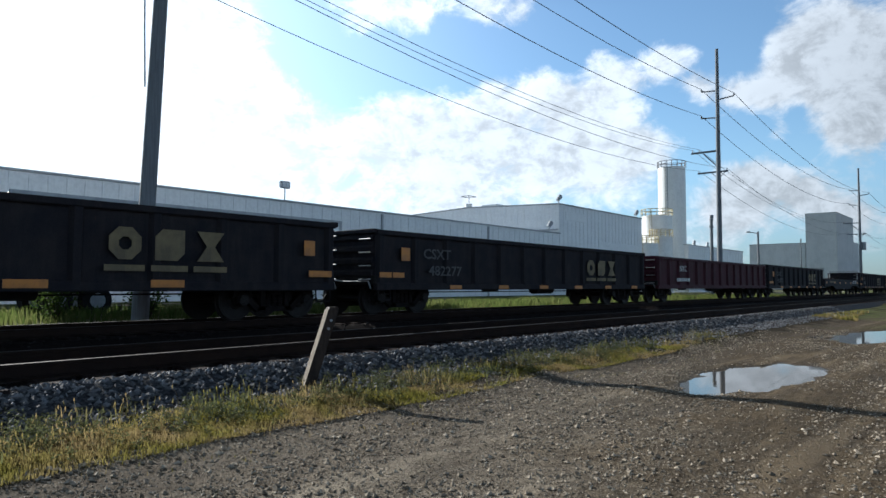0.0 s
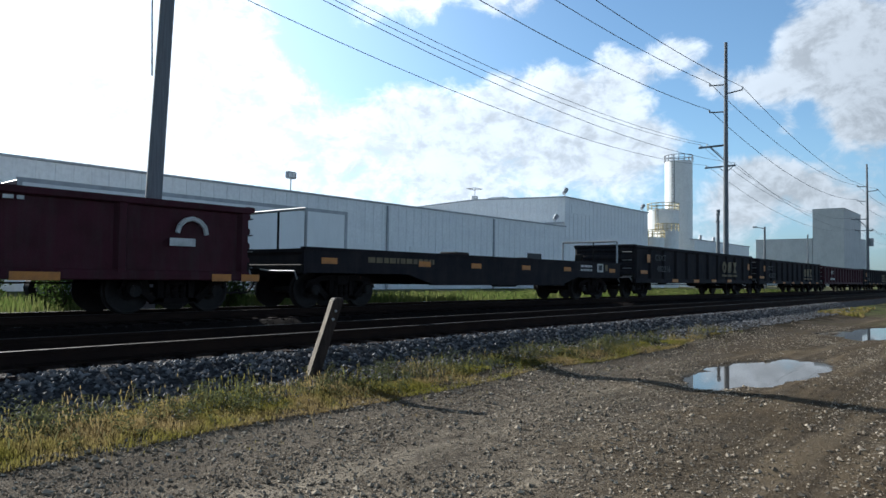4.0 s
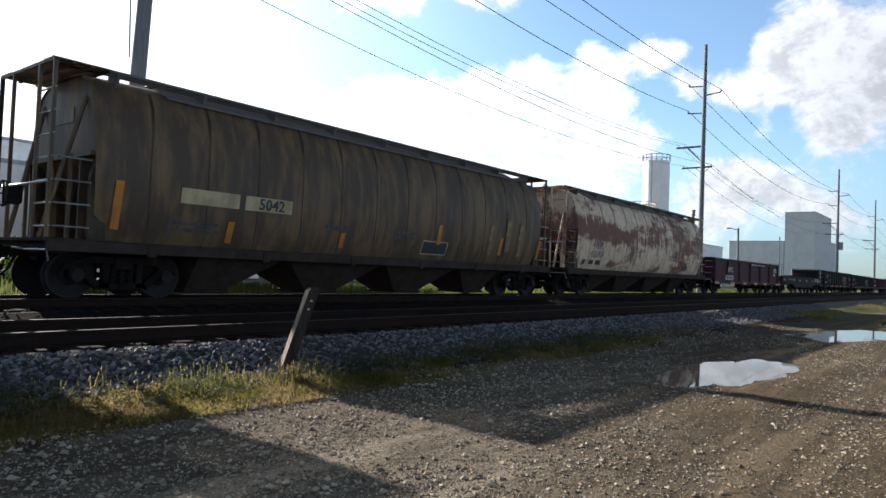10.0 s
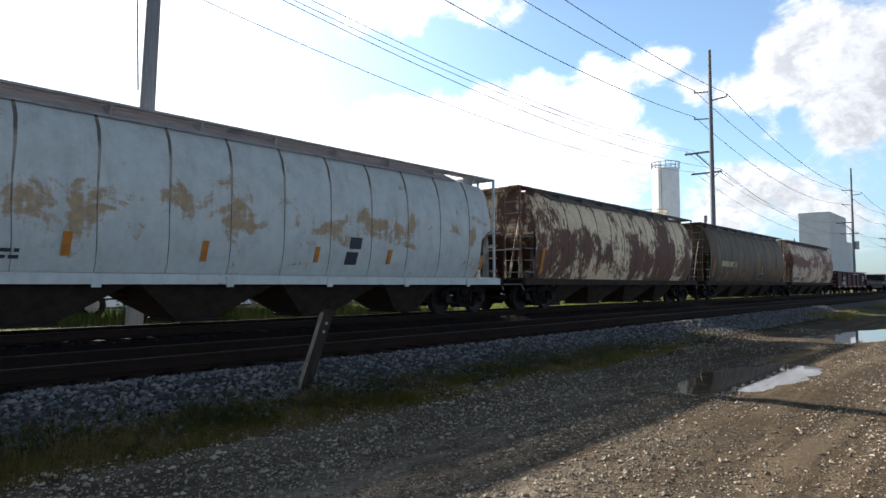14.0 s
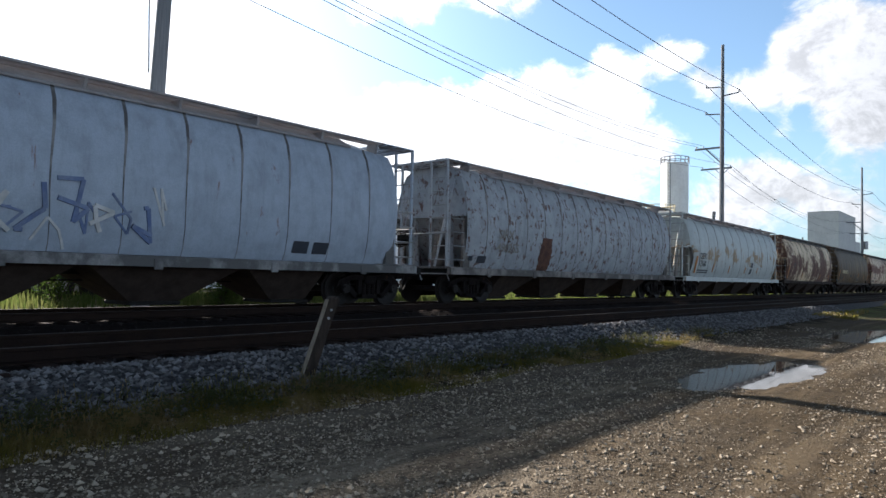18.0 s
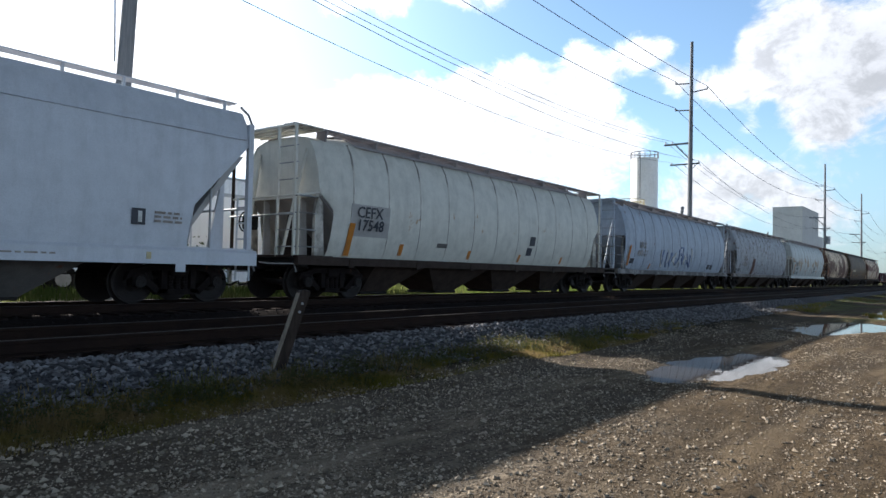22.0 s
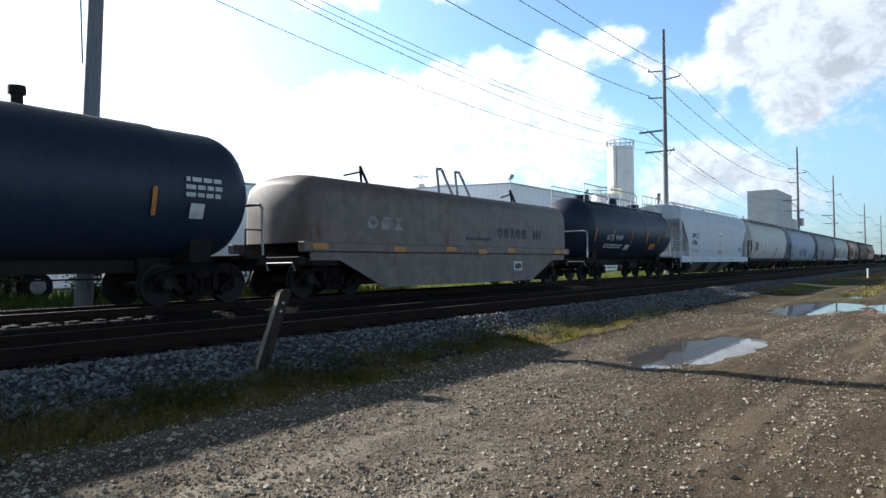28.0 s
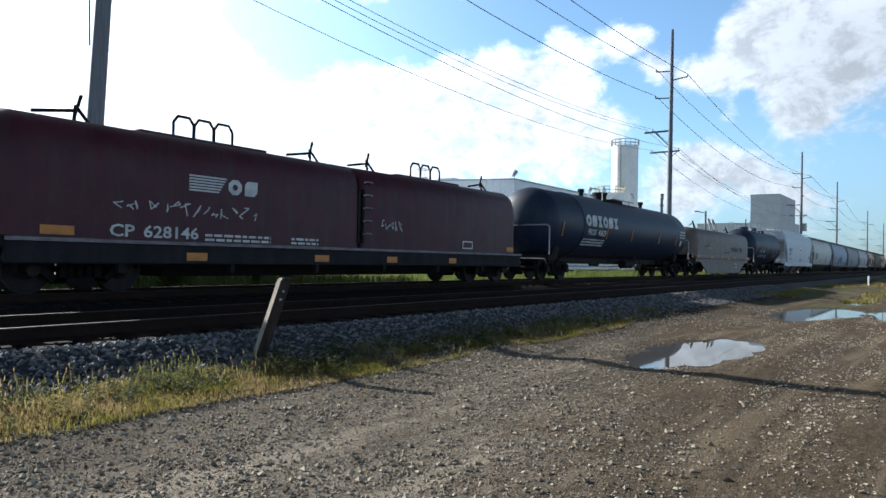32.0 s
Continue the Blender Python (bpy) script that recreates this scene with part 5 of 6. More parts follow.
        zt = 2.66 if shroud else 2.75
        zr = 4.0 + 0.39 * (dip if e < 0 else 0.6)
        top_panel = part("end_panel", MB().prism([(-1.50, zt), (1.50, zt), (1.50, 2.9), (1.40, 3.4), (1.25, 3.85), (1.08, 4.1), (0.70, zr), (-0.70, zr), (-1.08, 4.1), (-1.25, 3.85), (-1.40, 3.4), (-1.50, 2.9)], *sorted((e * (h - 0.10), e * (h - 0.03))), "x"), mat, body)
        part("end_stiffener", MB().box(*sorted((e * (h - 0.04), e * (h + 0.06))), -1.45, 1.45, zt - 0.03, zt + 0.05), mat, top_panel)
        part("placard_board", MB().box(*sorted((e * (h - 0.03), e * (h - 0.01))), -0.45, 0.45, 3.45, 3.75), mat, top_panel)
        part("end_slope_sheet", MB().loft([[(e * (h - 0.06), -1.46, zt), (e * (h - 0.06), 1.46, zt), (e * (h - 0.14), 1.46, zt), (e * (h - 0.14), -1.46, zt)],
                                           [(e * (h - 0.9), -1.44, 1.9), (e * (h - 0.9), 1.44, 1.9), (e * (h - 0.98), 1.44, 1.9), (e * (h - 0.98), -1.44, 1.9)],
                                           [(e * (h - 1.65), -1.16, 1.06), (e * (h - 1.65), 1.16, 1.06), (e * (h - 1.73), 1.16, 1.06), (e * (h - 1.73), -1.16, 1.06)]]), inner, car)
        part("bolster_web", MB().prism([(e * (h - 0.12), 1.1), (e * (h - 0.3), zt - 0.4), (e * (h - 1.5), 1.3), (e * (h - 1.5), 1.1)], -0.06, 0.06), sm, car)
        for s in (-0.75, 0.75):
            part("end_gusset", MB().prism([(e * (h - 0.05), 1.1), (e * (h - 0.05), zt), (e * (h - 0.20), zt), (e * (h - 0.28), 1.1)], s - 0.03, s + 0.03), inner, cagepart)
        if shroud:
            part("shroud_rail", MB().path([(e * (h - 0.02), -1.5, 2.72), (e * (xe - 0.03), -1.3, 2.62), (e * (xe - 0.03), 1.3, 2.62), (e * (h - 0.02), 1.5, 2.72)], 0.03, 6), mat, cagepart)
    br = part("brake_wheel", MB().path([(-xl - 0.08, 0.55 + 0.26 * math.cos(k * math.tau / 12), 2.0 + 0.26 * math.sin(k * math.tau / 12)) for k in range(13)], 0.02, 5).tube((-xl - 0.08, 0.29, 2.0), (-xl - 0.08, 0.81, 2.0), 0.015, 5).tube((-xl - 0.08, 0.55, 1.74), (-xl - 0.08, 0.55, 2.26), 0.015, 5), "under", car)
    part("brake_housing", MB().cbox(-xl - 0.04, -xl + 0.2, 0.35, 0.75, 1.8, 2.2, 0.03), "under", br)

    def bay_mesh(a, b):
        """An outlet pyramid that reaches a to the left and b to the right along the car at its top."""
        lvl = lambda ka, kb, w, z: [(-ka, -w, z), (kb, -w, z), (kb, w, z), (-ka, w, z)]
        return MB().loft([lvl(a, b, 1.28, 1.05), lvl(a, b, 1.24, 0.95), lvl(0.5, 0.5, 0.5, 0.15)])
    for xc, a, b in ((-5.17, 0.62, 1.70), (-1.72, 1.70, 1.70), (1.72, 1.70, 1.70), (5.17, 1.70, 0.62)):
        bay = part("outlet_bay", shared("outlet_bay%.1f%.1f" % (a, b), "bay", lambda: bay_mesh(a, b)), "bay", car)
        bay.location.x = xc - 0.1
        part("outlet_gate", shared("outlet_gate", "under", lambda: MB().cbox(-0.56, 0.56, -0.6, 0.6, 0.10, 0.18, 0.02)), "under", bay)
    ys = lambda z: -section_y(z) - 0.016
    for words, x, z, size in marks:
        text_part(car, words, size, pose(x, ys(z + size * 0.3) - 0.006, z, 90 + section_lean(z + size * 0.3)), mark_mat)
    for x, z, w, h, pm in panels:
        if pm in ("rustpatch", "greypatch"):
            rng = random.Random(3)
            rows = [(z - h / 2 + h * k / 8, w / 2, w / 2) for k in range(9)] if pm == "greypatch" else [(z - h / 2 + h * k / 14, w * (0.44 + rng.uniform(-0.05, 0.04)) * (0.6 + 0.4 * math.sin(0.3 + k * 0.18)), w * (0.46 + rng.uniform(-0.06, 0.04)) * (0.7 + 0.3 * math.cos(k * 0.12))) for k in range(15)]
            patch = MB().loft([[(x - a, -section_y(zz) - 0.008, zz), (x + b, -section_y(zz) - 0.008, zz), (x + b, -section_y(zz) + 0.01, zz), (x - a, -section_y(zz) + 0.01, zz)] for zz, a, b in rows])
            part("rust_patch" if pm == "rustpatch" else "overpaint_patch", patch, "rustbrown" if pm == "rustpatch" else pm, body, "bare rust-brown patch" if pm == "rustpatch" else "grey overpaint patch")
            continue
        strip(car, x, z, w, h, ys(z) + (0.004 if pm == "greypatch" else 0), pm, "stencil_panel" if pm != "amber" else "reflector", section_lean(z))
    for x, z, w, h, rows in fine:
        bars(car, x, z, w, h, rows, ys(z) - 0.004, mark_mat, section_lean(z))
    return car


def smooth_hopper(x0, L, label):
    """A smooth modern hopper: flat-sided shell with rounded shoulders, cut-back slope-sheet ends, deep white sill."""
    car = new_car("covered_hopper", x0, label, "hopper car")
    running_gear(car, L, L / 2 - 2.3)
    hb = L / 2 - 0.95
    half = [(1.50, 1.05), (1.56, 1.5), (1.58, 2.6), (1.56, 3.5), (1.49, 4.0), (1.27, 4.33), (0.7, 4.46), (0.0, 4.48)]
    prof = [(-y, z) for y, z in half] + [(y, z) for y, z in reversed(half[:-1])]

    def ring(x, floor, k=1.0):
        return [(x, y * k, max(z, floor)) for y, z in prof]
    rings = [ring(-hb, 3.55, 0.97), ring(-hb + 0.12, 3.45), ring(-hb + 1.35, 2.1), ring(-hb + 1.48, 1.05)]
    rings += [[(-p[0], p[1], p[2]) for p in r] for r in reversed(rings)]
    part("body", MB().loft(rings), "grey", car, smooth=True)
    part("shoulder_seam", MB().prism([(-1.575, 3.66), (-1.50, 3.66), (-1.48, 3.8), (-1.53, 3.76)], -hb + 0.1, hb - 0.1, "x"), "grey", car)
    for s in (-1, 1):
        part("side_sill", MB().prism([(s * 1.48, 0.84), (s * 1.605, 0.84), (s * 1.605, 1.12), (s * 1.56, 1.18), (s * 1.48, 1.18)], -L / 2 + 0.72, L / 2 - 0.72, "x"), "grey", car)
    for e in (-1, 1):
        # greyer than the body: the shade under the overhang is coloured in
        part("slope_sheet", MB().prism([(e * (hb - 0.1), 3.3), (e * (hb - 1.75), 1.1), (e * (hb - 1.85), 1.1), (e * (hb - 0.3), 3.3)], -1.45, 1.45), "greypatch", car, "slope sheet with its shade put into a darker grey")
        cage = part("end_frame", MB().box(*sorted((e * (hb - 1.6), e * (hb + 0.2))), -1.5, 1.5, 1.16, 1.22), "grey", car)
        for s in (-1, 1):
            part("corner_post", MB().box(*sorted((e * (hb - 0.02), e * (hb + 0.1))), s * 1.5 - 0.06, s * 1.5 + 0.06, 1.2, 4.05), "grey", cage)
            part("gusset", MB().prism([(e * (hb - 0.1), 3.3), (e * (hb - 0.1), 1.2), (e * (hb - 0.5), 1.2), (e * (hb - 0.25), 2.4)], *sorted((s * 0.7, s * 0.76))), "grey", cage)
            part("grab_post", MB().tube((e * (hb - 0.95), s * 1.52, 1.2), (e * (hb - 0.95), s * 1.52, 2.55), 0.025, 6), "steel", cage)
            part("shroud_bow", MB().path([(e * (hb + 0.1), s * 1.5, 4.0), (e * (hb + 0.08), s * 1.35, 4.3), (e * (hb + 0.05), s * 1.1, 4.5)], 0.03, 6), "steel", cage)
        ladder(car, (e * (hb + 0.16) - 0.02, 0.95, 1.2), 2.9, 0.5, "y", 8, "grey", 0.02)
        ladder(car, (e * (hb + 0.12) - 0.02, -1.5, 0.5), 1.9, 0.5, "y", 5, "grey", 0.02)
        part("hand_rail", MB().tube((e * (hb + 0.14), -1.45, 2.15), (e * (hb + 0.14), 1.45, 2.15), 0.028, 6), "grey", cage)
    for s in (-1, 1):
        board = part("running_board", MB().box(-hb, hb, s * 0.85 - 0.16, s * 0.85 + 0.16, 4.585, 4.61), "grey", car)
        for k in range(15):
            part("board_bracket", MB().box(-0.025, 0.025, s * 0.85 - 0.14, s * 0.85 - 0.08, 4.34, 4.585), "grey", board).location.x = -hb + 0.3 + (2 * hb - 0.6) * k / 14
    part("hatch_trough", MB().cbox(-hb + 0.9, hb - 0.9, -0.38, 0.38, 4.44, 4.6, 0.05), "grey", car)
    for k in range(3):
        bay = part("outlet_bay", shared("smooth_bay", "roof", lambda: MB().loft([[(-1.75, -1.4, 1.06), (1.75, -1.4, 1.06), (1.75, 1.4, 1.06), (-1.75, 1.4, 1.06)], [(-0.55, -0.62, 0.17), (0.55, -0.62, 0.17), (0.55, 0.62, 0.17), (-0.55, 0.62, 0.17)]])), "roof", car)
        bay.location.x = (k - 1) * 3.7
        part("outlet_gate", shared("outlet_gate", "under", lambda: MB().cbox(-0.5, 0.5, -0.62, 0.62, 0.25, 0.36, 0.03)), "under", bay)
    y = -1.592
    text_part(car, "LUPX", 0.42, SIDE_T(-5.95, y, 2.42), "blackink")
    text_part(car, "60780", 0.42, SIDE_T(-5.91, y, 1.95), "blackink")
    x = -5.05
    part("stencil_frame", MB().box(x - 0.2, x + 0.2, y, y + 0.01, 2.36, 2.38).box(x - 0.2, x + 0.2, y, y + 0.01, 2.74, 2.76).box(x - 0.2, x - 0.18, y, y + 0.01, 2.36, 2.76).box(x + 0.18, x + 0.2, y, y + 0.01, 2.36, 2.76), "blackink", car)
    bars(car, -5.95, 1.61, 1.6, 0.2, 2, y, "fadedink")
    bars(car, 0.33, 2.1, 0.55, 0.12, 1, y, "redink")
    bars(car, 0.24, 1.55, 1.2, 0.3, 2, y, "redink")
    bars(car, -3.2, 1.6, 0.8, 0.08, 1, y, "fadedink")
    bars(car, 6.6, 1.8, 0.6, 0.26, 3, y, "fadedink")
    bars(car, 2.4, 1.62, 0.8, 0.07, 1, y, "fadedink")
    strip(car, 0.42, 2.71, 0.85, 0.36, y, "box", "placard")
    bars(car, 0.42, 2.70, 0.7, 0.26, 2, y - 0.006, "blackink")
    strip(car, 5.97, 1.76, 0.28, 0.32, y, "blackink", "stencil_panel")
    strip(car, 6.0, 1.76, 0.08, 0.22, y - 0.004, "whiteink", "stencil_panel")
    for k in range(5):
        strip(car, -6.2 + 3.1 * k, 1.0, 0.1, 0.14, -1.61, "yellow", "reflector")
    for x in (-3.6, 0.2, 3.4):
        bars(car, x, 1.0, 2.2, 0.06, 1, -1.608, "fadedink")
    for x in (-6.9, 6.9):
        strip(car, x, 0.78, 0.22, 0.2, -1.60, "grey", "jacking_pad")
    return car


def gondola(x0, L, mat, label, high=2.22, posts=13, low=0.82, end_gap=0.75):
    """An open gondola: thick sides with hat-section posts, top chord, corrugated ends."""
    car = new_car("gondola_car", x0, label, "gondola car")
    running_gear(car, L, L / 2 - 2.2)
    hb = L / 2 - end_gap
    for s in (-1, 1):
        ya, yb = sorted((s * 1.42, s * 1.36))
        side = part("side", MB().box(-hb, hb, ya, yb, low, high), mat, car)
        part("top_chord", MB().cbox(-hb - 0.02, hb + 0.02, *sorted((s * 1.34, s * 1.54)), high - 0.06, high + 0.08, 0.025), mat, side)
        part("side_sill", MB().cbox(-hb, hb, *sorted((s * 1.34, s * 1.52)), low - 0.14, low + 0.06, 0.02), mat, side)
        for k in range(posts):
            p = part("side_post", shared("side_post_%s_%.2f_%d" % (mat, high, s), mat, lambda: MB().prism([(-0.13, s * 1.42), (-0.07, s * 1.53), (0.07, s * 1.53), (0.13, s * 1.42)], low, high - 0.06, "z")), mat, side)
            p.location.x = -hb + 0.15 + (2 * hb - 0.3) * k / (posts - 1)
    part("floor", MB().box(-hb, hb, -1.36, 1.36, low + 0.1, low + 0.22), "under", car)
    for e in (-1, 1):
        end = part("end_wall", MB().box(*sorted((e * hb, e * (hb - 0.07))), -1.36, 1.36, low, high + 0.02), mat, car)
        for k in range(4):
            z = low + 0.2 + (high - low - 0.1) * k / 4
            part("end_corrugation", MB().prism([(e * hb, z), (e * (hb + 0.09), z + 0.06), (e * (hb + 0.09), z + 0.15), (e * hb, z + 0.22)], -1.36, 1.36), mat, end)
        part("top_cap", MB().cbox(*sorted((e * (hb - 0.1), e * (hb + 0.12))), -1.5, 1.5, high - 0.02, high + 0.1, 0.02), mat, end)
        for k in range(4):
            part("grab_iron", MB().tube((e * (hb + 0.14), -1.38, low + 0.15 + 0.36 * k), (e * (hb + 0.14), -0.95, low + 0.15 + 0.36 * k), 0.018, 5), "steel", end)
        part("step", MB().path([(e * (hb - 0.1), -1.44, low - 0.1), (e * (hb - 0.1), -1.46, 0.42), (e * (hb - 0.55), -1.46, 0.42), (e * (hb - 0.55), -1.44, low - 0.1)], 0.02, 5), "under", car)
    return car


def block_letters(car, x, z, w, h, gap, n, y, mat, bar=True, lean=0.0):
    """A painted emblem as plain upright blocks over underlines."""
    for k in range(n):
        q, d = w * 0.24, 0.004
        mb = MB()
        if k % 3 == 0:
            octagon = [(w / 2 * math.cos((i + 0.5) * math.tau / 8) * 1.08, h / 2 * math.sin((i + 0.5) * math.tau / 8) * 1.08) for i in range(8)]
            mb.loft([[(px * m, yy, pz * m) for px, pz in octagon] for m, yy in ((1, -d), (1, d), (0.4, d), (0.4, -d), (1, -d))], cap=False)
        elif k % 3 == 1:
            mb.prism([(-w / 2, h / 2 - q), (-w / 2 + q, h / 2), (w / 2, h / 2), (w / 2, -h / 2 + q), (w / 2 - q, -h / 2), (-w / 2, -h / 2)], -d, d)
        else:
            mb.prism([(-w / 2, -h / 2), (w / 2, -h / 2), (q * 0.6, 0), (w / 2, h / 2), (-w / 2, h / 2), (-q * 0.6, 0)], -d, d)
        ob = part("emblem_block", mb, mat, car)
        ob.matrix_local = pose(x + k * (w + gap), y, z, lean)
        if bar:
            part("emblem_bar", MB().box(-w * 0.62, w * 0.62, -0.004, 0.004, -h * 0.5 - 0.22, -h * 0.5 - 0.1), mat, ob)


def flat_car(x0, L, label):
    """A low steel flat car with fishbelly side sills and end frames."""
    car = new_car("flat_car", x0, label, "flat car")
    running_gear(car, L, L / 2 - 2.3)
    hb = L / 2 - 0.75
    for s in (-1, 1):
        side = part("side_sill", MB().prism([(-hb, 0.88), (-hb + 3.6, 0.88), (-hb + 4.6, 0.62), (hb - 4.6, 0.62), (hb - 3.6, 0.88), (hb, 0.88), (hb, 1.46), (-hb, 1.46)], *sorted((s * 1.40, s * 1.48))), "gondola", car)
        part("top_flange", MB().box(-hb, hb, *sorted((s * 1.34, s * 1.54)), 1.44, 1.5), "gondola", side)
        part("bottom_flange", MB().box(-hb + 4.6, hb - 4.6, *sorted((s * 1.36, s * 1.52)), 0.58, 0.63), "gondola", side)
    part("deck", MB().box(-hb, hb, -1.4, 1.4, 1.3, 1.38), "tie", car)
    for e in (-1, 1):
        part("end_plate", MB().box(*sorted((e * hb, e * (hb - 0.06))), -1.45, 1.45, 0.85, 1.46), "gondola", car)
        fr = part("end_hoop", MB().path([(e * (hb - 0.1), -1.4, 1.42), (e * (hb - 0.1), -1.4, 2.42), (e * (hb - 0.1), 1.2, 2.42), (e * (hb - 0.1), 1.2, 1.42)], 0.038, 6), "steel", car)
        part("hoop_stay", MB().tube((e * (hb - 0.1), -0.3, 1.4), (e * (hb - 0.1), -0.3, 2.42), 0.03, 5), "under", fr)
    part("brake_stand", MB().cbox(hb - 0.05, hb + 0.12, 0.3, 0.65, 1.1, 1.9, 0.03), "under", car)
    for blk in ((-1.9, -1.2, -0.9, -0.2, 1.38, 1.62), (2.4, 3.0, -0.6, 0.4, 1.38, 1.58)):
        part("timber_block", MB().cbox(*blk, 0.04), "post", car, "weathered timber dunnage")
    part("stake_pocket", MB().cbox(-3.6, -3.0, -1.0, -0.3, 1.38, 1.52, 0.03), "rail", car)
    return car


def tank_car(x0, L, hl, r, zc, label, crown, xs, step=None):
    """A tank car: cylindrical shell with dished heads, saddles, stub sills, walkway and valves."""
    car = new_car("tank_car", x0, label, "tank car")
    running_gear(car, L, xs)
    n = 36

    def ring(x, k):
        return [(x, r * k * math.sin(j * math.tau / n), zc + r * k * math.cos(j * math.tau / n)) for j in range(n)]
    dome = [(0.0, 0.02), (0.06, 0.35), (0.16, 0.58), (0.32, 0.78), (0.52, 0.91), (0.72, 0.975), (0.9, 1.0)]
    body = part("tank", MB().loft([ring(-hl + d, k) for d, k in dome] + [ring(hl - d, k) for d, k in reversed(dome)]), "tank", car, smooth=True)
    for bx in (list(step) if step else [hl * 0.18, -hl * 0.55]):
        part("jacket_band", MB().loft([ring(bx - 0.06, 1.006), ring(bx + 0.06, 1.006)]), "tank", body, smooth=True)
    if step:
        part("jacket", MB().loft([ring(step[0], 1.004), ring(step[0] + 0.02, 1.022), ring(step[1] - 0.02, 1.022), ring(step[1], 1.004)]), "tank", body, smooth=True)
    for e in (-1, 1):
        part("saddle", MB().prism([(-0.95, 0.95), (0.95, 0.95), (1.05, zc - r * 0.68), (0.7, zc - r * 0.86), (-0.7, zc - r * 0.86), (-1.05, zc - r * 0.68)], e * xs - 0.28, e * xs + 0.28, "x"), "under", car)
        plat = part("end_platform", MB().box(*sorted((e * (L / 2 - 0.72), e * (L / 2 - 1.35))), -1.45, 1.45, 1.02, 1.1), "under", car)
        x = e * (L / 2 - 0.8)
        part("end_rail", MB().path([(x, -1.42, 1.1), (x, -1.42, 2.22), (x, -1.32, 2.32), (x, 1.32, 2.32), (x, 1.42, 2.22), (x, 1.42, 1.1)], 0.034, 6), "steel", plat)
        part("end_stay", MB().path([(x, -1.42, 1.7), (x - e * 0.5, -1.42, 1.7), (x - e * 0.5, -1.42, 1.1)], 0.02, 5), "under", plat)
        part("stub_sill", MB().box(*sorted((e * (L / 2 - 0.75), e * (xs - 1.1))), -0.3, 0.3, 0.75, 1.08), "under", car)
    part("brake_wheel", MB().path([(-L / 2 + 0.74, 0.5 + 0.27 * math.cos(k * math.tau / 14), 2.0 + 0.27 * math.sin(k * math.tau / 14)) for k in range(15)], 0.022, 5).tube((-L / 2 + 0.74, 0.23, 2.0), (-L / 2 + 0.74, 0.77, 2.0), 0.016, 5).tube((-L / 2 + 0.74, 0.5, 1.1), (-L / 2 + 0.74, 0.5, 2.27), 0.03, 5), "under", car)
    top = zc + r
    if crown == "walkway":
        for a, b in ((-5.3, 1.6), (2.5, 5.9)):
            w = part("walkway", MB().box(a, b, -0.85, 0.85, top - 0.28, top - 0.22), "under", car)
            for y in (-0.85, 0.85):
                part("guard_rail", MB().path([(a, y, top + 0.62), (b - 0.3, y, top + 0.62), (b, y, top + 0.45), (b, y, top - 0.25)], 0.022, 5).tube((a, y, top + 0.15), (b, y, top + 0.15), 0.018, 5), "steel", w)
                for k in range(5):
                    x = a + (b - a) * k / 4.6
                    part("rail_post", MB().tube((x, y, top - 0.25), (x, y, top + 0.62), 0.022, 5), "steel", w)
        part("manway", MB().tube((-3.8, 0, top - 0.1), (-3.8, 0, top + 0.22), 0.4, 16), "tank", car, smooth=True)
        part("manway", MB().tube((3.2, 0, top - 0.1), (3.2, 0, top + 0.18), 0.36, 16), "tank", car, smooth=True)
        part("valve_bonnet", MB().loft([[(0.1 + q * math.cos(k * math.tau / 12), q * math.sin(k * math.tau / 12), top + z) for k in range(12)] for z, q in ((-0.1, 0.28), (0.2, 0.28), (0.33, 0.2), (0.38, 0.05))]), "tank", car, smooth=True)
    else:
        w = part("walkway", MB().box(-2.4, 2.1, -0.75, 0.75, top - 0.16, top - 0.1), "under", car)
        for x, a in ((-2.5, 0.35), (1.1, 0.6)):
            part("hoop_rail", MB().path([(x, -0.7, top - 0.1), (x, -0.7, top + 0.42), (x + 0.1, -0.7, top + 0.56), (x + a - 0.1, -0.7, top + 0.56), (x + a, -0.7, top + 0.44), (x + a, -0.7, top + 0.3)], 0.026, 5), "steel", w)
        part("hoop_rail", MB().path([(-1.0, 0.7, top - 0.1), (-1.0, 0.7, top + 0.6), (-0.85, 0.7, top + 0.75), (0.35, 0.7, top + 0.75), (0.5, 0.7, top + 0.6), (0.5, 0.7, top - 0.1)], 0.026, 5), "steel", w)
        part("kick_rail", MB().tube((-1.3, -0.72, top + 0.08), (1.7, -0.72, top + 0.08), 0.03, 5), "steel", w)
        part("manway", MB().tube((-1.2, 0, top - 0.1), (-1.2, 0, top + 0.34), 0.34, 16).tube((-1.2, 0, top + 0.3), (-1.2, 0, top + 0.42), 0.4, 16), "under", car, smooth=True)
        part("safety_valve", MB().tube((-0.45, 0.1, top - 0.1), (-0.45, 0.1, top + 0.3), 0.1, 10).tube((-0.45, 0.1, top + 0.28), (-0.45, 0.1, top + 0.4), 0.15, 10), "under", car, smooth=True)
        part("valve_box", MB().cbox(0.3, 1.2, -0.3, 0.3, top - 0.05, top + 0.22, 0.03), "under", car)
        for x in (-3.5, 4.7):
            part("vent", MB().tube((x, 0, top - 0.05), (x, 0, top + 0.28), 0.11, 10).tube((x, 0, top + 0.24), (x, 0, top + 0.4), 0.16, 10), "under", car, smooth=True)
        part("bottom_outlet", MB().tube((-0.2, 0, zc - r - 0.3), (-0.2, 0, zc - r + 0.1), 0.3, 12).box(-1.6, 1.6, -0.06, 0.06, zc - r - 0.12, zc - r), "under", car)
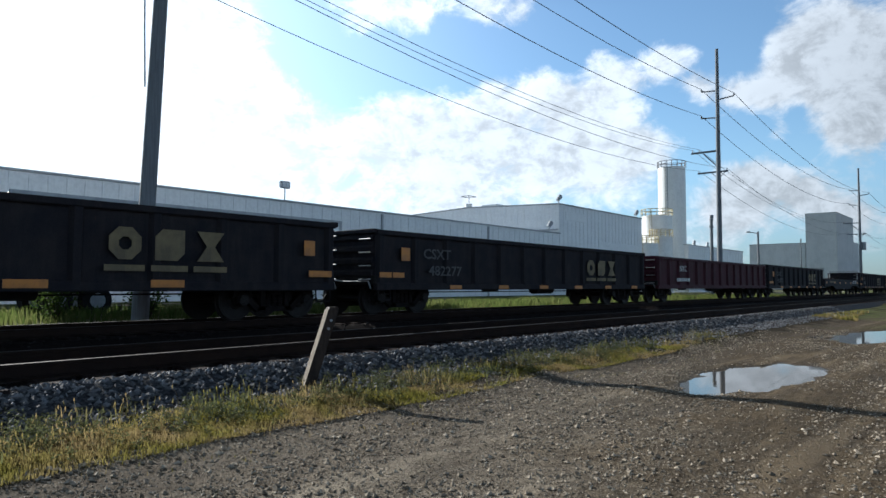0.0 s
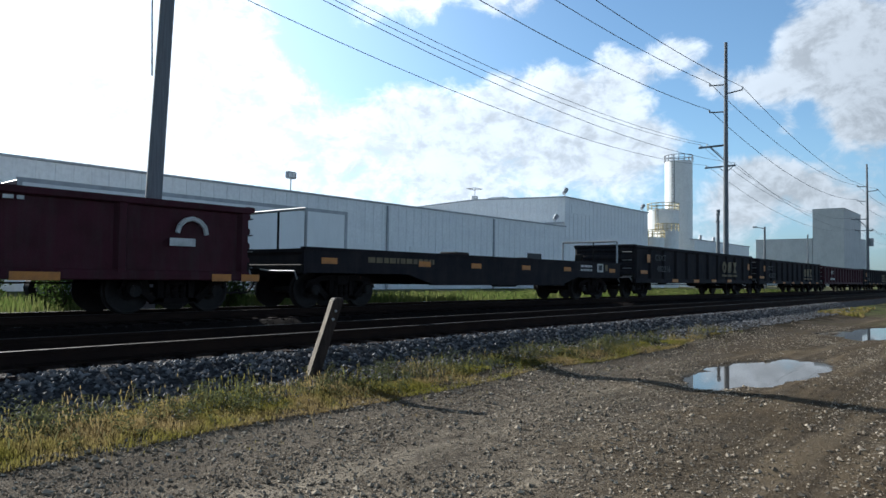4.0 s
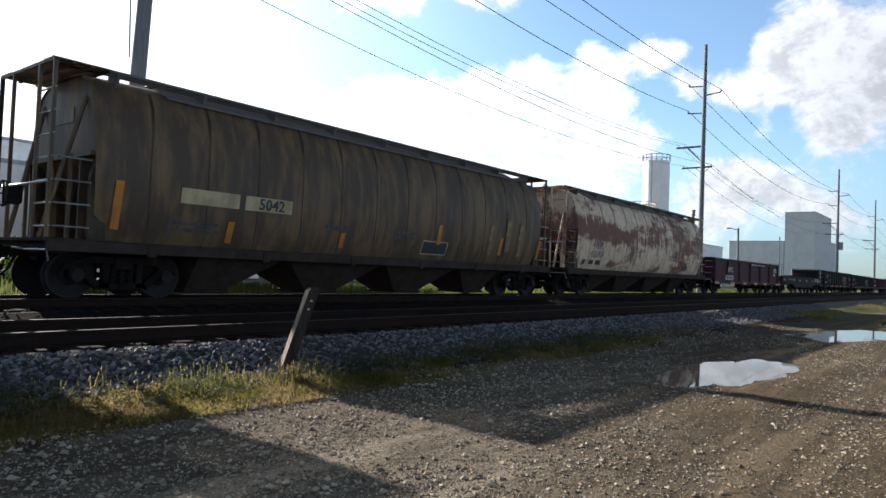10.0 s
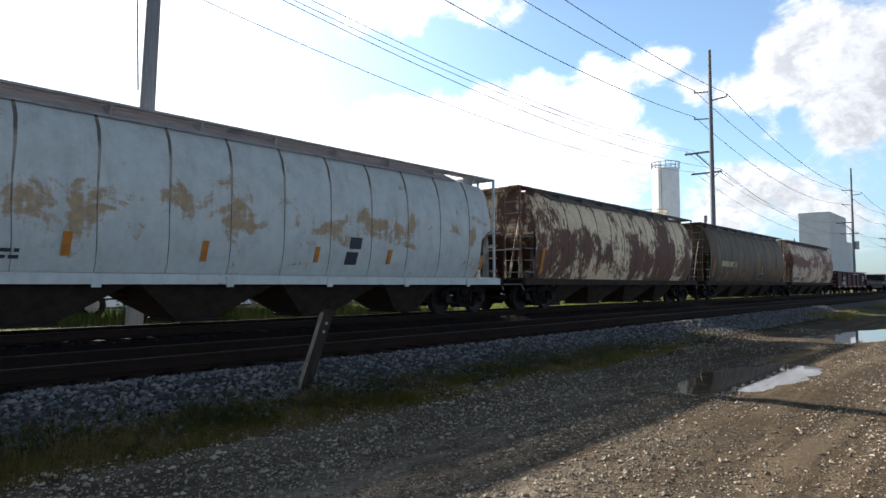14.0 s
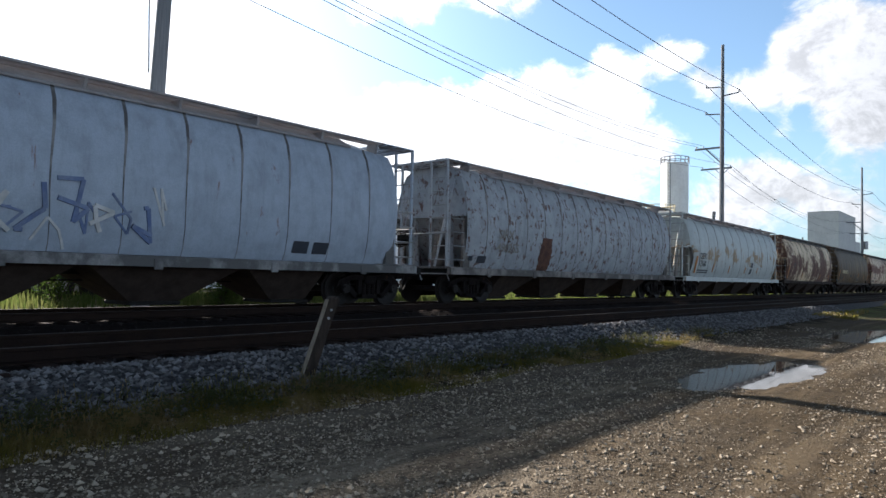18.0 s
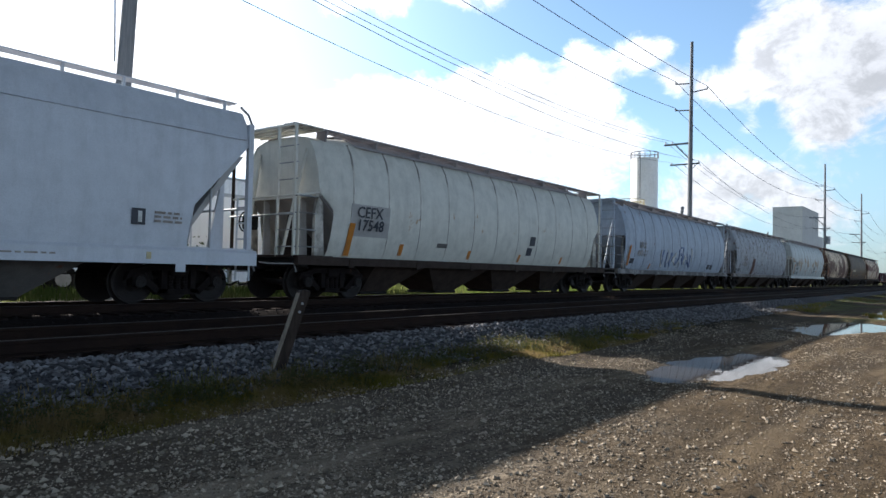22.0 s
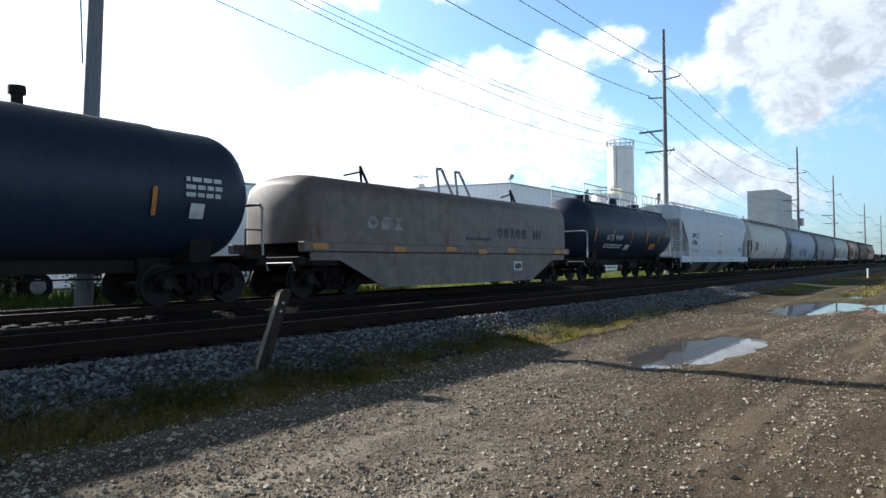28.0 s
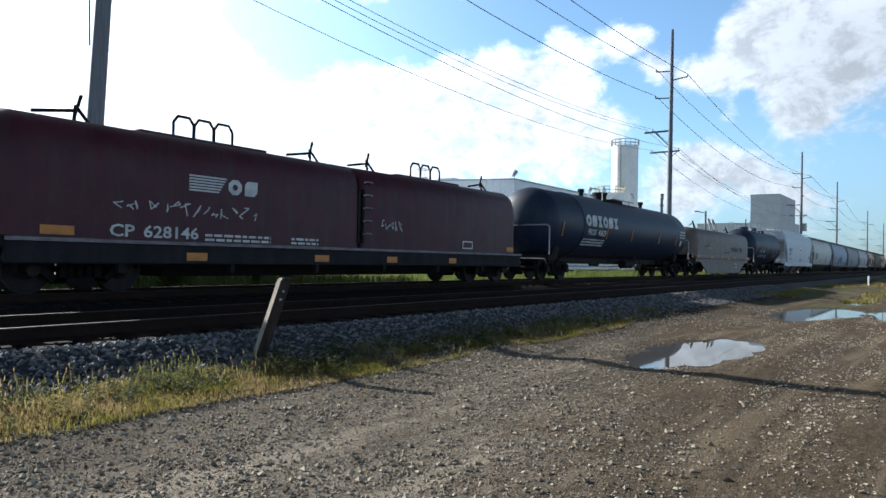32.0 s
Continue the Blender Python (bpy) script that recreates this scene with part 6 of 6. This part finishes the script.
        part("ladder_frame", MB().path([(1.2, -1.0, zc - r + 0.5), (1.2, -1.0, zc - r - 0.5), (2.0, -1.0, zc - r - 0.5), (2.0, -1.0, zc - r + 0.5)], 0.03, 5), "under", car)
        part("valve_handle", MB().tube((-1.6, -1.0, zc - r - 0.1), (-1.5, -1.0, zc - r + 0.5), 0.03, 5), "under", car)
    return car


def on_tank(r, zc, z):
    """Near-side y of a tank shell, and its lean, at height z."""
    return -math.sqrt(max(0.01, r * r - (z - zc) ** 2)) - 0.04, -math.degrees(math.asin((z - zc) / r))


HOOD = [(1.46, 0.0), (1.46, 0.56), (1.43, 0.73), (1.31, 0.87), (1.02, 0.955), (0.55, 0.99), (0.0, 1.0)]


def hood(car, xa, xb, mat, base, top, ka=1.0, kb=1.0):
    """A round-topped coil cover with softened ends."""
    prof = [(-y, z) for y, z in HOOD] + [(y, z) for y, z in reversed(HOOD[:-1])]
    ring = lambda x, d: [(x, y * (1 - d / 1.5), base + z * (top - base) * (1 - d / 2.1)) for y, z in prof]
    return part("hood", MB().loft([ring(xa, 0.42 * ka), ring(xa + 0.12 * ka, 0.22 * ka), ring(xa + 0.3 * ka, 0.08 * ka), ring(xa + 0.55 * ka, 0), ring(xb - 0.55 * kb, 0), ring(xb - 0.3 * kb, 0.08 * kb), ring(xb - 0.12 * kb, 0.22 * kb), ring(xb, 0.42 * kb)]), mat, car, smooth=True)


def coil_car(x0, L, label, mat, deep):
    car = new_car("coil_car", x0, label, "coil car")
    running_gear(car, L, L / 2 - 2.3)
    hb = L / 2 - 0.8
    for s in (-1, 1):
        if deep:
            side = part("side_plate", MB().prism([(-hb + 0.3, 0.98), (-6.2, 0.98), (-4.4, 0.2), (4.4, 0.2), (6.2, 0.98), (hb - 0.3, 0.98), (hb - 0.3, 1.2), (-hb + 0.3, 1.2)], *sorted((s * 1.40, s * 1.46))), mat, car)
            part("ledge", MB().cbox(-hb, hb, *sorted((s * 1.3, s * 1.56)), 1.2, 1.46, 0.03), mat, side)
        else:
            side = part("side_sill", MB().cbox(-hb, hb, *sorted((s * 1.36, s * 1.50)), 0.58, 1.0, 0.03), "gondola", car)
            part("white_rail", MB().box(-hb, hb, *sorted((s * 1.34, s * 1.56)), 0.99, 1.06), "palerail", side, "scuffed pale top rail")
            for k in range(6):
                part("sill_bracket", MB().box(-hb + 2 + 2.6 * k, -hb + 2.1 + 2.6 * k, *sorted((s * 1.36, s * 1.52)), 0.4, 0.6), "under", side)
    part("trough_floor", MB().box(-hb + 0.5, hb - 0.5, -1.3, 1.3, 0.85, 1.05), "under", car)
    if not deep:
        part("coil_trough", MB().prism([(-1.25, 0.9), (1.25, 0.9), (0.55, 0.3), (-0.55, 0.3)], -5.4, 5.4, "x"), "under", car)
    return car


# ---- the cars, from the head of the train back ----
def build_train():
    # dark and maroon gondolas
    y = -1.55
    g = gondola(21.2, 18.45, "gondola", "black gondola car with faded yellow emblem and numbers")
    text_part(g, "CSXT", 0.4, SIDE_T(-6.07, y, 1.58), "dullink", squeeze=1.25)
    text_part(g, "482277", 0.4, SIDE_T(-5.69, y, 1.1), "dullink", squeeze=1.25)
    block_letters(g, 3.32, 1.53, 0.62, 0.6, 0.27, 3, y, "yellowink")
    for x in (-8.2, -7.7):
        strip(g, x, 1.09, 0.45, 0.14, y)
    for k in range(6):
        strip(g, -5.2 + 2.5 * k, 0.76, 0.55, 0.12, y)
    strip(g, -7.42, 1.67, 0.34, 0.36, y, "amber", "stencil_panel")
    for x in (58.4, 93.5, 111.5, 129.5, 147.5, 165.5):
        c = copy_thing(g, pose(x, FAR_Y, RAIL))
        CARS.append((c, x))
        collect(c)
    a = gondola(2.93, 18.15, "gondola", "black gondola car with a large faded yellow emblem", 2.28, 12)
    text_part(a, "CSXT", 0.4, SIDE_T(-5.75, y, 1.72), "dullink", squeeze=1.3)
    text_part(a, "482216", 0.4, SIDE_T(-5.39, y, 1.21), "dullink", squeeze=1.3)
    block_letters(a, 3.08, 1.6, 0.62, 0.62, 0.28, 3, y, "yellowink")
    strip(a, 7.49, 1.69, 0.32, 0.36, y, "amber", "stencil_panel")
    strip(a, -7.08, 1.79, 0.32, 0.36, y, "amber", "stencil_panel")
    for x, z in ((-7.56, 1.17), (-4.0, 0.8), (-1.2, 0.8), (1.4, 0.82), (3.95, 0.83), (7.83, 1.08)):
        strip(a, x, z, 0.7, 0.15, y)
    m = gondola(40.2, 19.4, "maroon", "weathered maroon gondola car with white numbers", 2.15, 15)
    text_part(m, "NYC", 0.42, SIDE_T(-5.9, y, 1.55), "whiteink", squeeze=1.1)
    bars(m, -5.9, 1.2, 1.7, 0.3, 1, y)
    n = gondola(-33.05, 17.7, "maroon", "maroon gondola car with white numbers", 2.2, 7)
    text_part(n, "NYC", 0.46, SIDE_T(-4.95, y, 1.44), "whiteink", squeeze=1.15)
    text_part(n, "608328", 0.46, SIDE_T(-5.18, y, 0.93), "whiteink", squeeze=1.3)
    bars(n, 1.8, 2.1, 3.6, 0.12, 1, y - 0.01)
    strip(n, 6.5, 1.45, 0.55, 0.16, y, "whiteink", "stencil_panel")
    part("emblem_arc", MB().path([(6.7 + 0.32 * math.cos(k), y, 1.62 + 0.32 * math.sin(k)) for k in (0, 0.5, 1.05, 1.6, 2.1, 2.6, 3.1)], 0.05, 6), "whiteink", n)
    for x in (-7.73, -4.43, -1.59, 1.18, 3.82, 7.4, 8.1):
        strip(n, x, 0.74, 0.8 if x < 5 else 0.45, 0.15, y)
    # low flat cars
    f = flat_car(-15.17, 18.05, "low black steel flat car with end hoops and dunnage")
    for x in (-7.5, -4.0, -1.6, 1.19, 3.95, 7.57):
        strip(f, x, 1.18, 0.5, 0.15, -1.49)
    bars(f, -4.9, 1.3, 2.6, 0.26, 1, -1.49, "yellowink")
    bars(f, 5.4, 1.28, 0.9, 0.3, 2, -1.49)
    strip(f, 6.53, 1.28, 0.5, 0.36, -1.49, "whiteink", "placard")
    strip(f, 6.53, 1.28, 0.3, 0.2, -1.496, "blackink", "placard")
    strip(f, 7.05, 1.28, 0.2, 0.24, -1.49, "yellowink", "placard")
    c = copy_thing(f, pose(76.0, FAR_Y, RAIL))
    CARS.append((c, 76.0))
    collect(c)
    # covered hoppers
    hopper_car(-51.1, 18.4, "cream", "rust-streaked cream covered hopper", [("SIRX", -6.2, 2.06, 0.42), ("490404", -6.22, 1.64, 0.42)], "fadedink", 12, 7.95, panels=((-7.23, 1.42, 0.3, 0.2, "blackink"), (-6.56, 1.42, 0.4, 0.18, "blackink"), (-5.92, 1.42, 0.45, 0.2, "blackink"), (4.6, 1.45, 0.3, 0.3, "blackink"), (4.98, 1.45, 0.3, 0.3, "blackink")))
    olive = hopper_car(-69.9, 19.2, "olive", "grimy olive-brown covered hopper with yellow stripes", [], "dullink", 12, 8.3, panels=((-5.9, 2.15, 1.4, 0.32, "plate"), (-4.4, 2.15, 1.3, 0.32, "plate"), (-7.87, 1.82, 0.16, 0.95, "amber"), (-5.32, 1.47, 0.16, 0.5, "amber"), (-1.98, 1.49, 0.14, 0.4, "amber"), (1.9, 1.89, 0.16, 0.6, "amber"), (5.25, 1.7, 0.16, 0.6, "amber"), (7.75, 1.7, 0.16, 0.7, "amber"), (1.5, 1.48, 0.5, 0.34, "blackink"), (2.1, 1.48, 0.5, 0.34, "blackink"), (1.8, 1.67, 1.16, 0.03, "plate"), (1.8, 1.29, 1.16, 0.03, "plate"), (1.22, 1.48, 0.03, 0.36, "plate"), (2.38, 1.48, 0.03, 0.36, "plate"), (4.6, 1.9, 0.22, 1.0, "yellowfade"), (5.6, 2.1, 0.26, 1.1, "yellowfade"), (6.4, 2.0, 0.24, 1.2, "yellowfade")), fine=((-6.2, 1.55, 1.2, 0.3, 2), (-2.2, 1.85, 0.9, 0.25, 1), (0.4, 1.8, 1.0, 0.3, 2)))
    text_part(olive, "5042", 0.36, pose(-4.35, -section_y(2.15) - 0.04, 2.03, 90 + section_lean(2.15)), "blackink")
    hopper_car(-88.75, 18.5, "flaked", "cream covered hopper with large flaking rust patches", [("SI", -6.15, 2.12, 0.42)], "roof", 12, 8.0, panels=((-7.6, 1.75, 0.2, 0.95, "amber"), (-3.2, 1.5, 0.12, 0.45, "amber"), (3.0, 1.5, 0.12, 0.45, "amber"), (6.4, 1.5, 0.12, 0.45, "amber")))
    hopper_car(-107.55, 19.1, "stained", "off-white covered hopper with light rust stains", [("CEFX", -6.87, 2.08, 0.44), ("17560", -6.84, 1.69, 0.44)], "blackink", 11, 8.45, shroud=True, panels=((-7.7, 1.76, 0.2, 0.9, "amber"), (-4.96, 1.63, 0.16, 0.45, "amber"), (-2.22, 1.6, 0.14, 0.45, "amber"), (0.8, 1.63, 0.14, 0.4, "amber"), (3.32, 1.65, 0.14, 0.4, "amber"), (7.55, 1.6, 0.14, 0.5, "amber"), (2.03, 1.96, 0.4, 0.3, "blackink"), (1.95, 1.57, 0.4, 0.34, "blackink")), fine=((-6.5, 1.45, 1.6, 0.24, 2),))
    hopper_car(-126.55, 18.9, "chipped", "pale grey covered hopper with chipped paint and rust", [("SIRX", -6.16, 2.1, 0.42), ("490255", -6.0, 1.68, 0.42)], "fadedink", 13, 8.15, panels=((-3.55, 1.7, 0.95, 1.15, "rustpatch"), (-7.28, 1.4, 0.45, 0.24, "blackink"), (-7.85, 1.42, 0.2, 0.16, "blackink")))
    w = hopper_car(-145.7, 19.4, "pale", "pale blue-white covered hopper with blue graffiti", [("SIRX", -6.34, 2.18, 0.44), ("490157", -6.37, 1.78, 0.44)], "fadedink", 12, 8.3, panels=((-7.9, 1.78, 0.18, 1.0, "amber"), (-7.42, 1.53, 0.45, 0.26, "blackink"), (4.7, 1.45, 0.45, 0.3, "blackink"), (5.3, 1.45, 0.45, 0.3, "blackink"), (-5.0, 1.3, 0.12, 0.3, "amber")))
    rng = random.Random(8)
    for k in range(16):
        x, z = -3.6 + k * 0.31, 1.85 + rng.uniform(-0.2, 0.2)
        pts = [(x + rng.uniform(-0.3, 0.3), z + rng.uniform(-0.5, 0.45)) for _ in range(5)]
        part("graffiti_stroke", MB().path([(px, -section_y(pz) - 0.006, pz) for px, pz in pts], 0.03 if k % 2 else 0.055, 4), "blueink" if k % 3 else "whiteink", w)
    hopper_car(-164.9, 19.0, "white", "clean off-white covered hopper", [("CEFX", -6.56, 2.2, 0.42), ("17548", -6.52, 1.86, 0.42)], "blackink", 11, 8.3, sill_mat="bay", shroud=True, panels=((-7.2, 1.6, 0.2, 0.9, "amber"), (-5.07, 1.4, 0.16, 0.35, "amber"), (-1.68, 1.36, 0.14, 0.3, "amber"), (1.47, 1.34, 0.14, 0.3, "amber"), (4.67, 1.34, 0.12, 0.3, "amber"), (2.17, 1.99, 0.36, 0.34, "blackink"), (-6.5, 2.12, 1.5, 0.85, "greypatch"), (2.05, 1.6, 0.36, 0.3, "blackink"), (-3.2, 1.6, 0.5, 0.14, "roof")))
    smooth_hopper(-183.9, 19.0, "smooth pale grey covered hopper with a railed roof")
    # tank and coil cars
    r, zc = 1.49, 2.52
    t = tank_car(-199.8, 14.2, 6.25, r, zc, "black tank car with railed walkway", "walkway", 4.6)
    yy, lean = on_tank(r, zc, 2.1)
    text_part(t, "ACFX", 0.36, pose(-3.74, yy, 1.97, 90 + lean), "whiteink")
    text_part(t, "94189", 0.36, pose(-2.62, yy, 1.97, 90 + lean), "whiteink")
    bars(t, -3.0, 1.7, 2.2, 0.26, 2, on_tank(r, zc, 1.7)[0], "whiteink", on_tank(r, zc, 1.7)[1])
    bars(t, 4.75, 2.55, 0.95, 0.42, 3, on_tank(r, zc, 2.55)[0], "fadedink", on_tank(r, zc, 2.55)[1])
    for x in (-5.5, -3.35, -0.85, 1.4, 3.25):
        yy, ll = on_tank(r, zc, 2.17)
        strip(t, x, 2.17, 0.11, 0.6, yy - 0.005, "amber", "reflector", ll)
    strip(t, -1.1, 1.64, 0.6, 0.32, on_tank(r, zc, 1.64)[0], "whiteink", "placard", on_tank(r, zc, 1.64)[1])
    strip(t, 2.55, 1.72, 0.8, 0.36, on_tank(r, zc, 1.72)[0], "amber", "placard", on_tank(r, zc, 1.72)[1])
    k1 = coil_car(-215.85, 16.7, "grey coil car with a single round-topped hood", "coilgrey", True)
    h1 = hood(k1, -7.2, 7.65, "coilgrey", 1.46, 3.33, 0.8, 0.7)
    for x in (-0.1, 1.0):
        part("lifting_frame", MB().path([(x - 0.42, -0.6, 3.22), (x - 0.14, -0.3, 4.2), (x + 0.14, -0.3, 4.2), (x + 0.42, -0.6, 3.22)], 0.05, 6), "steel", h1)
    for x in (-4.3, 4.6):
        part("lifting_lug", MB().path([(x, -0.5, 3.25), (x + 0.16, -0.3, 3.85), (x + 0.3, -0.5, 3.25)], 0.045, 6).tube((x - 0.55, -0.3, 3.5), (x + 0.16, -0.3, 3.68), 0.03, 5), "under", h1)
    block_letters(k1, 2.05, 1.98, 0.3, 0.36, 0.14, 5, -1.475, "smudge", False)
    block_letters(k1, 4.6, 1.98, 0.14, 0.36, 0.1, 3, -1.475, "smudge", False)
    block_letters(k1, -4.9, 2.05, 0.45, 0.36, 0.12, 3, -1.475, "fadedink", False)
    for x, z in ((-7.0, 1.34), (-3.8, 1.3), (-1.19, 1.34), (0.71, 1.27), (2.67, 1.34), (6.45, 1.32), (7.1, 1.32)):
        strip(k1, x, z, 0.55, 0.15, -1.57)
    strip(k1, 3.3, 0.76, 0.6, 0.34, -1.47, "whiteink", "placard")
    strip(k1, 3.3, 0.76, 0.44, 0.2, -1.476, "blackink", "placard")
    bars(k1, 0.6, 1.75, 1.6, 0.16, 1, -1.47, "blackink")
    r, zc = 1.49, 2.52
    p = tank_car(-234.1, 20.6, 9.55, r, zc, "long black tank car with white lettering", "hoops", 8.1, (-6.3, 7.2))
    r2 = r * 1.022
    yy, ll = on_tank(r2, zc, 2.68)
    block_letters(p, -5.93, 2.7, 0.53, 0.52, 0.1, 6, yy, "whiteink", False, ll)
    yy, ll = on_tank(r2, zc, 2.2)
    text_part(p, "PROX", 0.4, pose(-5.55, yy, 2.04, 90 + ll), "whiteink", squeeze=0.9)
    text_part(p, "40629", 0.4, pose(-4.44, yy, 2.04, 90 + ll), "whiteink", squeeze=0.9)
    yy, ll = on_tank(r2, zc, 1.72)
    bars(p, -5.0, 1.75, 2.4, 0.42, 3, yy, "whiteink", ll)
    for x in (-8.4, -3.77, -0.52, 3.62, 6.66):
        yy, ll = on_tank(r2 if -6.3 < x < 7.2 else r, zc, 2.2)
        strip(p, x, 2.2, 0.10, 0.6, yy - 0.004, "amber", "reflector", ll)
    yy, ll = on_tank(r, zc, 2.5)
    bars(p, 7.85, 2.6, 0.9, 0.5, 3, yy, "whiteink", ll)
    strip(p, 7.7, 2.05, 0.34, 0.34, on_tank(r, zc, 2.05)[0], "whiteink", "stencil_panel", on_tank(r, zc, 2.05)[1])
    k2 = coil_car(-254.95, 19.3, "maroon coil car with two round-topped hoods and a pale sill", "coilred", False)
    for xa, xb, ka, kb in ((-9.2, -0.0, 1.0, 0.25), (0.1, 8.75, 0.25, 0.85)):
        h = hood(k2, xa, xb, "coilred", 1.07, 3.44, ka, kb)
        m = -4.2 if xa < 0 else 4.4
        for dx in (-0.54, 0.0, 0.54):
            part("lifting_loop", MB().path([(m + dx - 0.26, -0.3, 3.42), (m + dx - 0.26, -0.3, 3.82), (m + dx - 0.15, -0.3, 3.97), (m + dx + 0.15, -0.3, 3.97), (m + dx + 0.26, -0.3, 3.82), (m + dx + 0.26, -0.3, 3.42)], 0.032, 6), "under", h)
        part("roof_batten", MB().box(m - 1.7, m + 1.7, -0.5, 0.5, 3.42, 3.49), "coilred", h)
        for x in (m - 3.1, m + 3.2):
            part("lifting_lug", MB().path([(x, -0.5, 3.4), (x + 0.1, -0.35, 3.75), (x + 0.32, -0.5, 3.38)], 0.035, 6).tube((x - 0.75, -0.4, 3.5), (x + 0.12, -0.35, 3.66), 0.035, 5).tube((x + 0.08, -0.35, 3.55), (x + 0.2, -0.35, 3.98), 0.035, 5), "under", h)
        if xa > 0:
            for k in range(5):
                part("rung", MB().path([(xa + 0.02, -1.47, 1.45 + 0.36 * k), (xa + 0.06, -1.53, 1.47 + 0.36 * k), (xa + 0.32, -1.53, 1.47 + 0.36 * k), (xa + 0.36, -1.47, 1.45 + 0.36 * k)], 0.022, 5), "steel", h, "bright worn grab iron")
        part("hood_rib", MB().box((xa if xa > 0 else xb) - 0.08, (xa if xa > 0 else xb) + 0.08, -1.47, -1.44, 1.2, 2.7), "under", h)
    for k in range(6):
        strip(k2, -4.85 - 0.02 * k, 2.5 - 0.062 * k, 0.95 - 0.04 * k, 0.036, -1.475, "whiteink", "emblem_bar")
    block_letters(k2, -4.15, 2.34, 0.36, 0.34, 0.08, 2, -1.475, "whiteink", False)
    text_part(k2, "CP", 0.34, SIDE_T(-6.78, -1.475, 1.13), "whiteink", squeeze=1.25)
    text_part(k2, "628146", 0.34, SIDE_T(-5.7, -1.475, 1.13), "whiteink", squeeze=1.25)
    bars(k2, -4.0, 1.2, 1.8, 0.2, 2, -1.475)
    bars(k2, -2.0, 1.2, 0.9, 0.2, 2, -1.475)
    strip(k2, 5.3, 1.3, 0.6, 0.26, -1.475, "whiteink", "placard")
    strip(k2, 5.3, 1.3, 0.5, 0.18, -1.48, "coilred", "placard")
    for x, z, s in ((-7.99, 1.2, 0.6), (-5.11, 0.75, 0.5), (-1.44, 0.76, 0.5), (1.35, 0.76, 0.45), (4.4, 0.76, 0.4), (8.12, 1.21, 0.5)):
        strip(k2, x, z, s, 0.17, -1.51 if z < 1.0 else -1.47)
    for k in range(14):
        pts = [(-6.9 + 0.25 * k + rng.uniform(-0.15, 0.15), 1.75 + rng.uniform(-0.16, 0.16)) for _ in range(4)]
        part("graffiti_stroke", MB().path([(px, -1.466, pz) for px, pz in pts], 0.014, 4), "whiteink", k2)
    for k in range(5):
        pts = [(0.9 + 0.22 * k + rng.uniform(-0.15, 0.15), 1.75 + rng.uniform(-0.16, 0.16)) for _ in range(4)]
        part("graffiti_stroke", MB().path([(px, -1.466, pz) for px, pz in pts], 0.014, 4), "whiteink", k2)


def collect(car):
    """Wheelsets of a copied car."""
    k = 0
    for o in car.children_recursive:
        if o.name.startswith("wheelset"):
            WHEELS.append((o, 0 if o.location.x < 0 else 1))


build_train()


def motions():
    for car, x0 in CARS:
        walk(car, [(t, pose(x0 + SPEED * t, FAR_Y, RAIL)) for t in (0, 8, 16, 24, 32)])
    spin = math.degrees(SPEED / WHEEL_R)
    keyed = {}
    for w, k in WHEELS:
        if k not in keyed:
            walk(w, [(i / 15, pose(-0.89 if k == 0 else 0.89, 0, WHEEL_R, 0, (spin * i / 15) % 360, 0)) for i in range(481)])
            keyed[k] = w
        else:
            w.rotation_mode = "QUATERNION"
            w.animation_data_create()
            w.animation_data.action = keyed[k].animation_data.action
            w.animation_data.action_slot = keyed[k].animation_data.action_slot


motions()
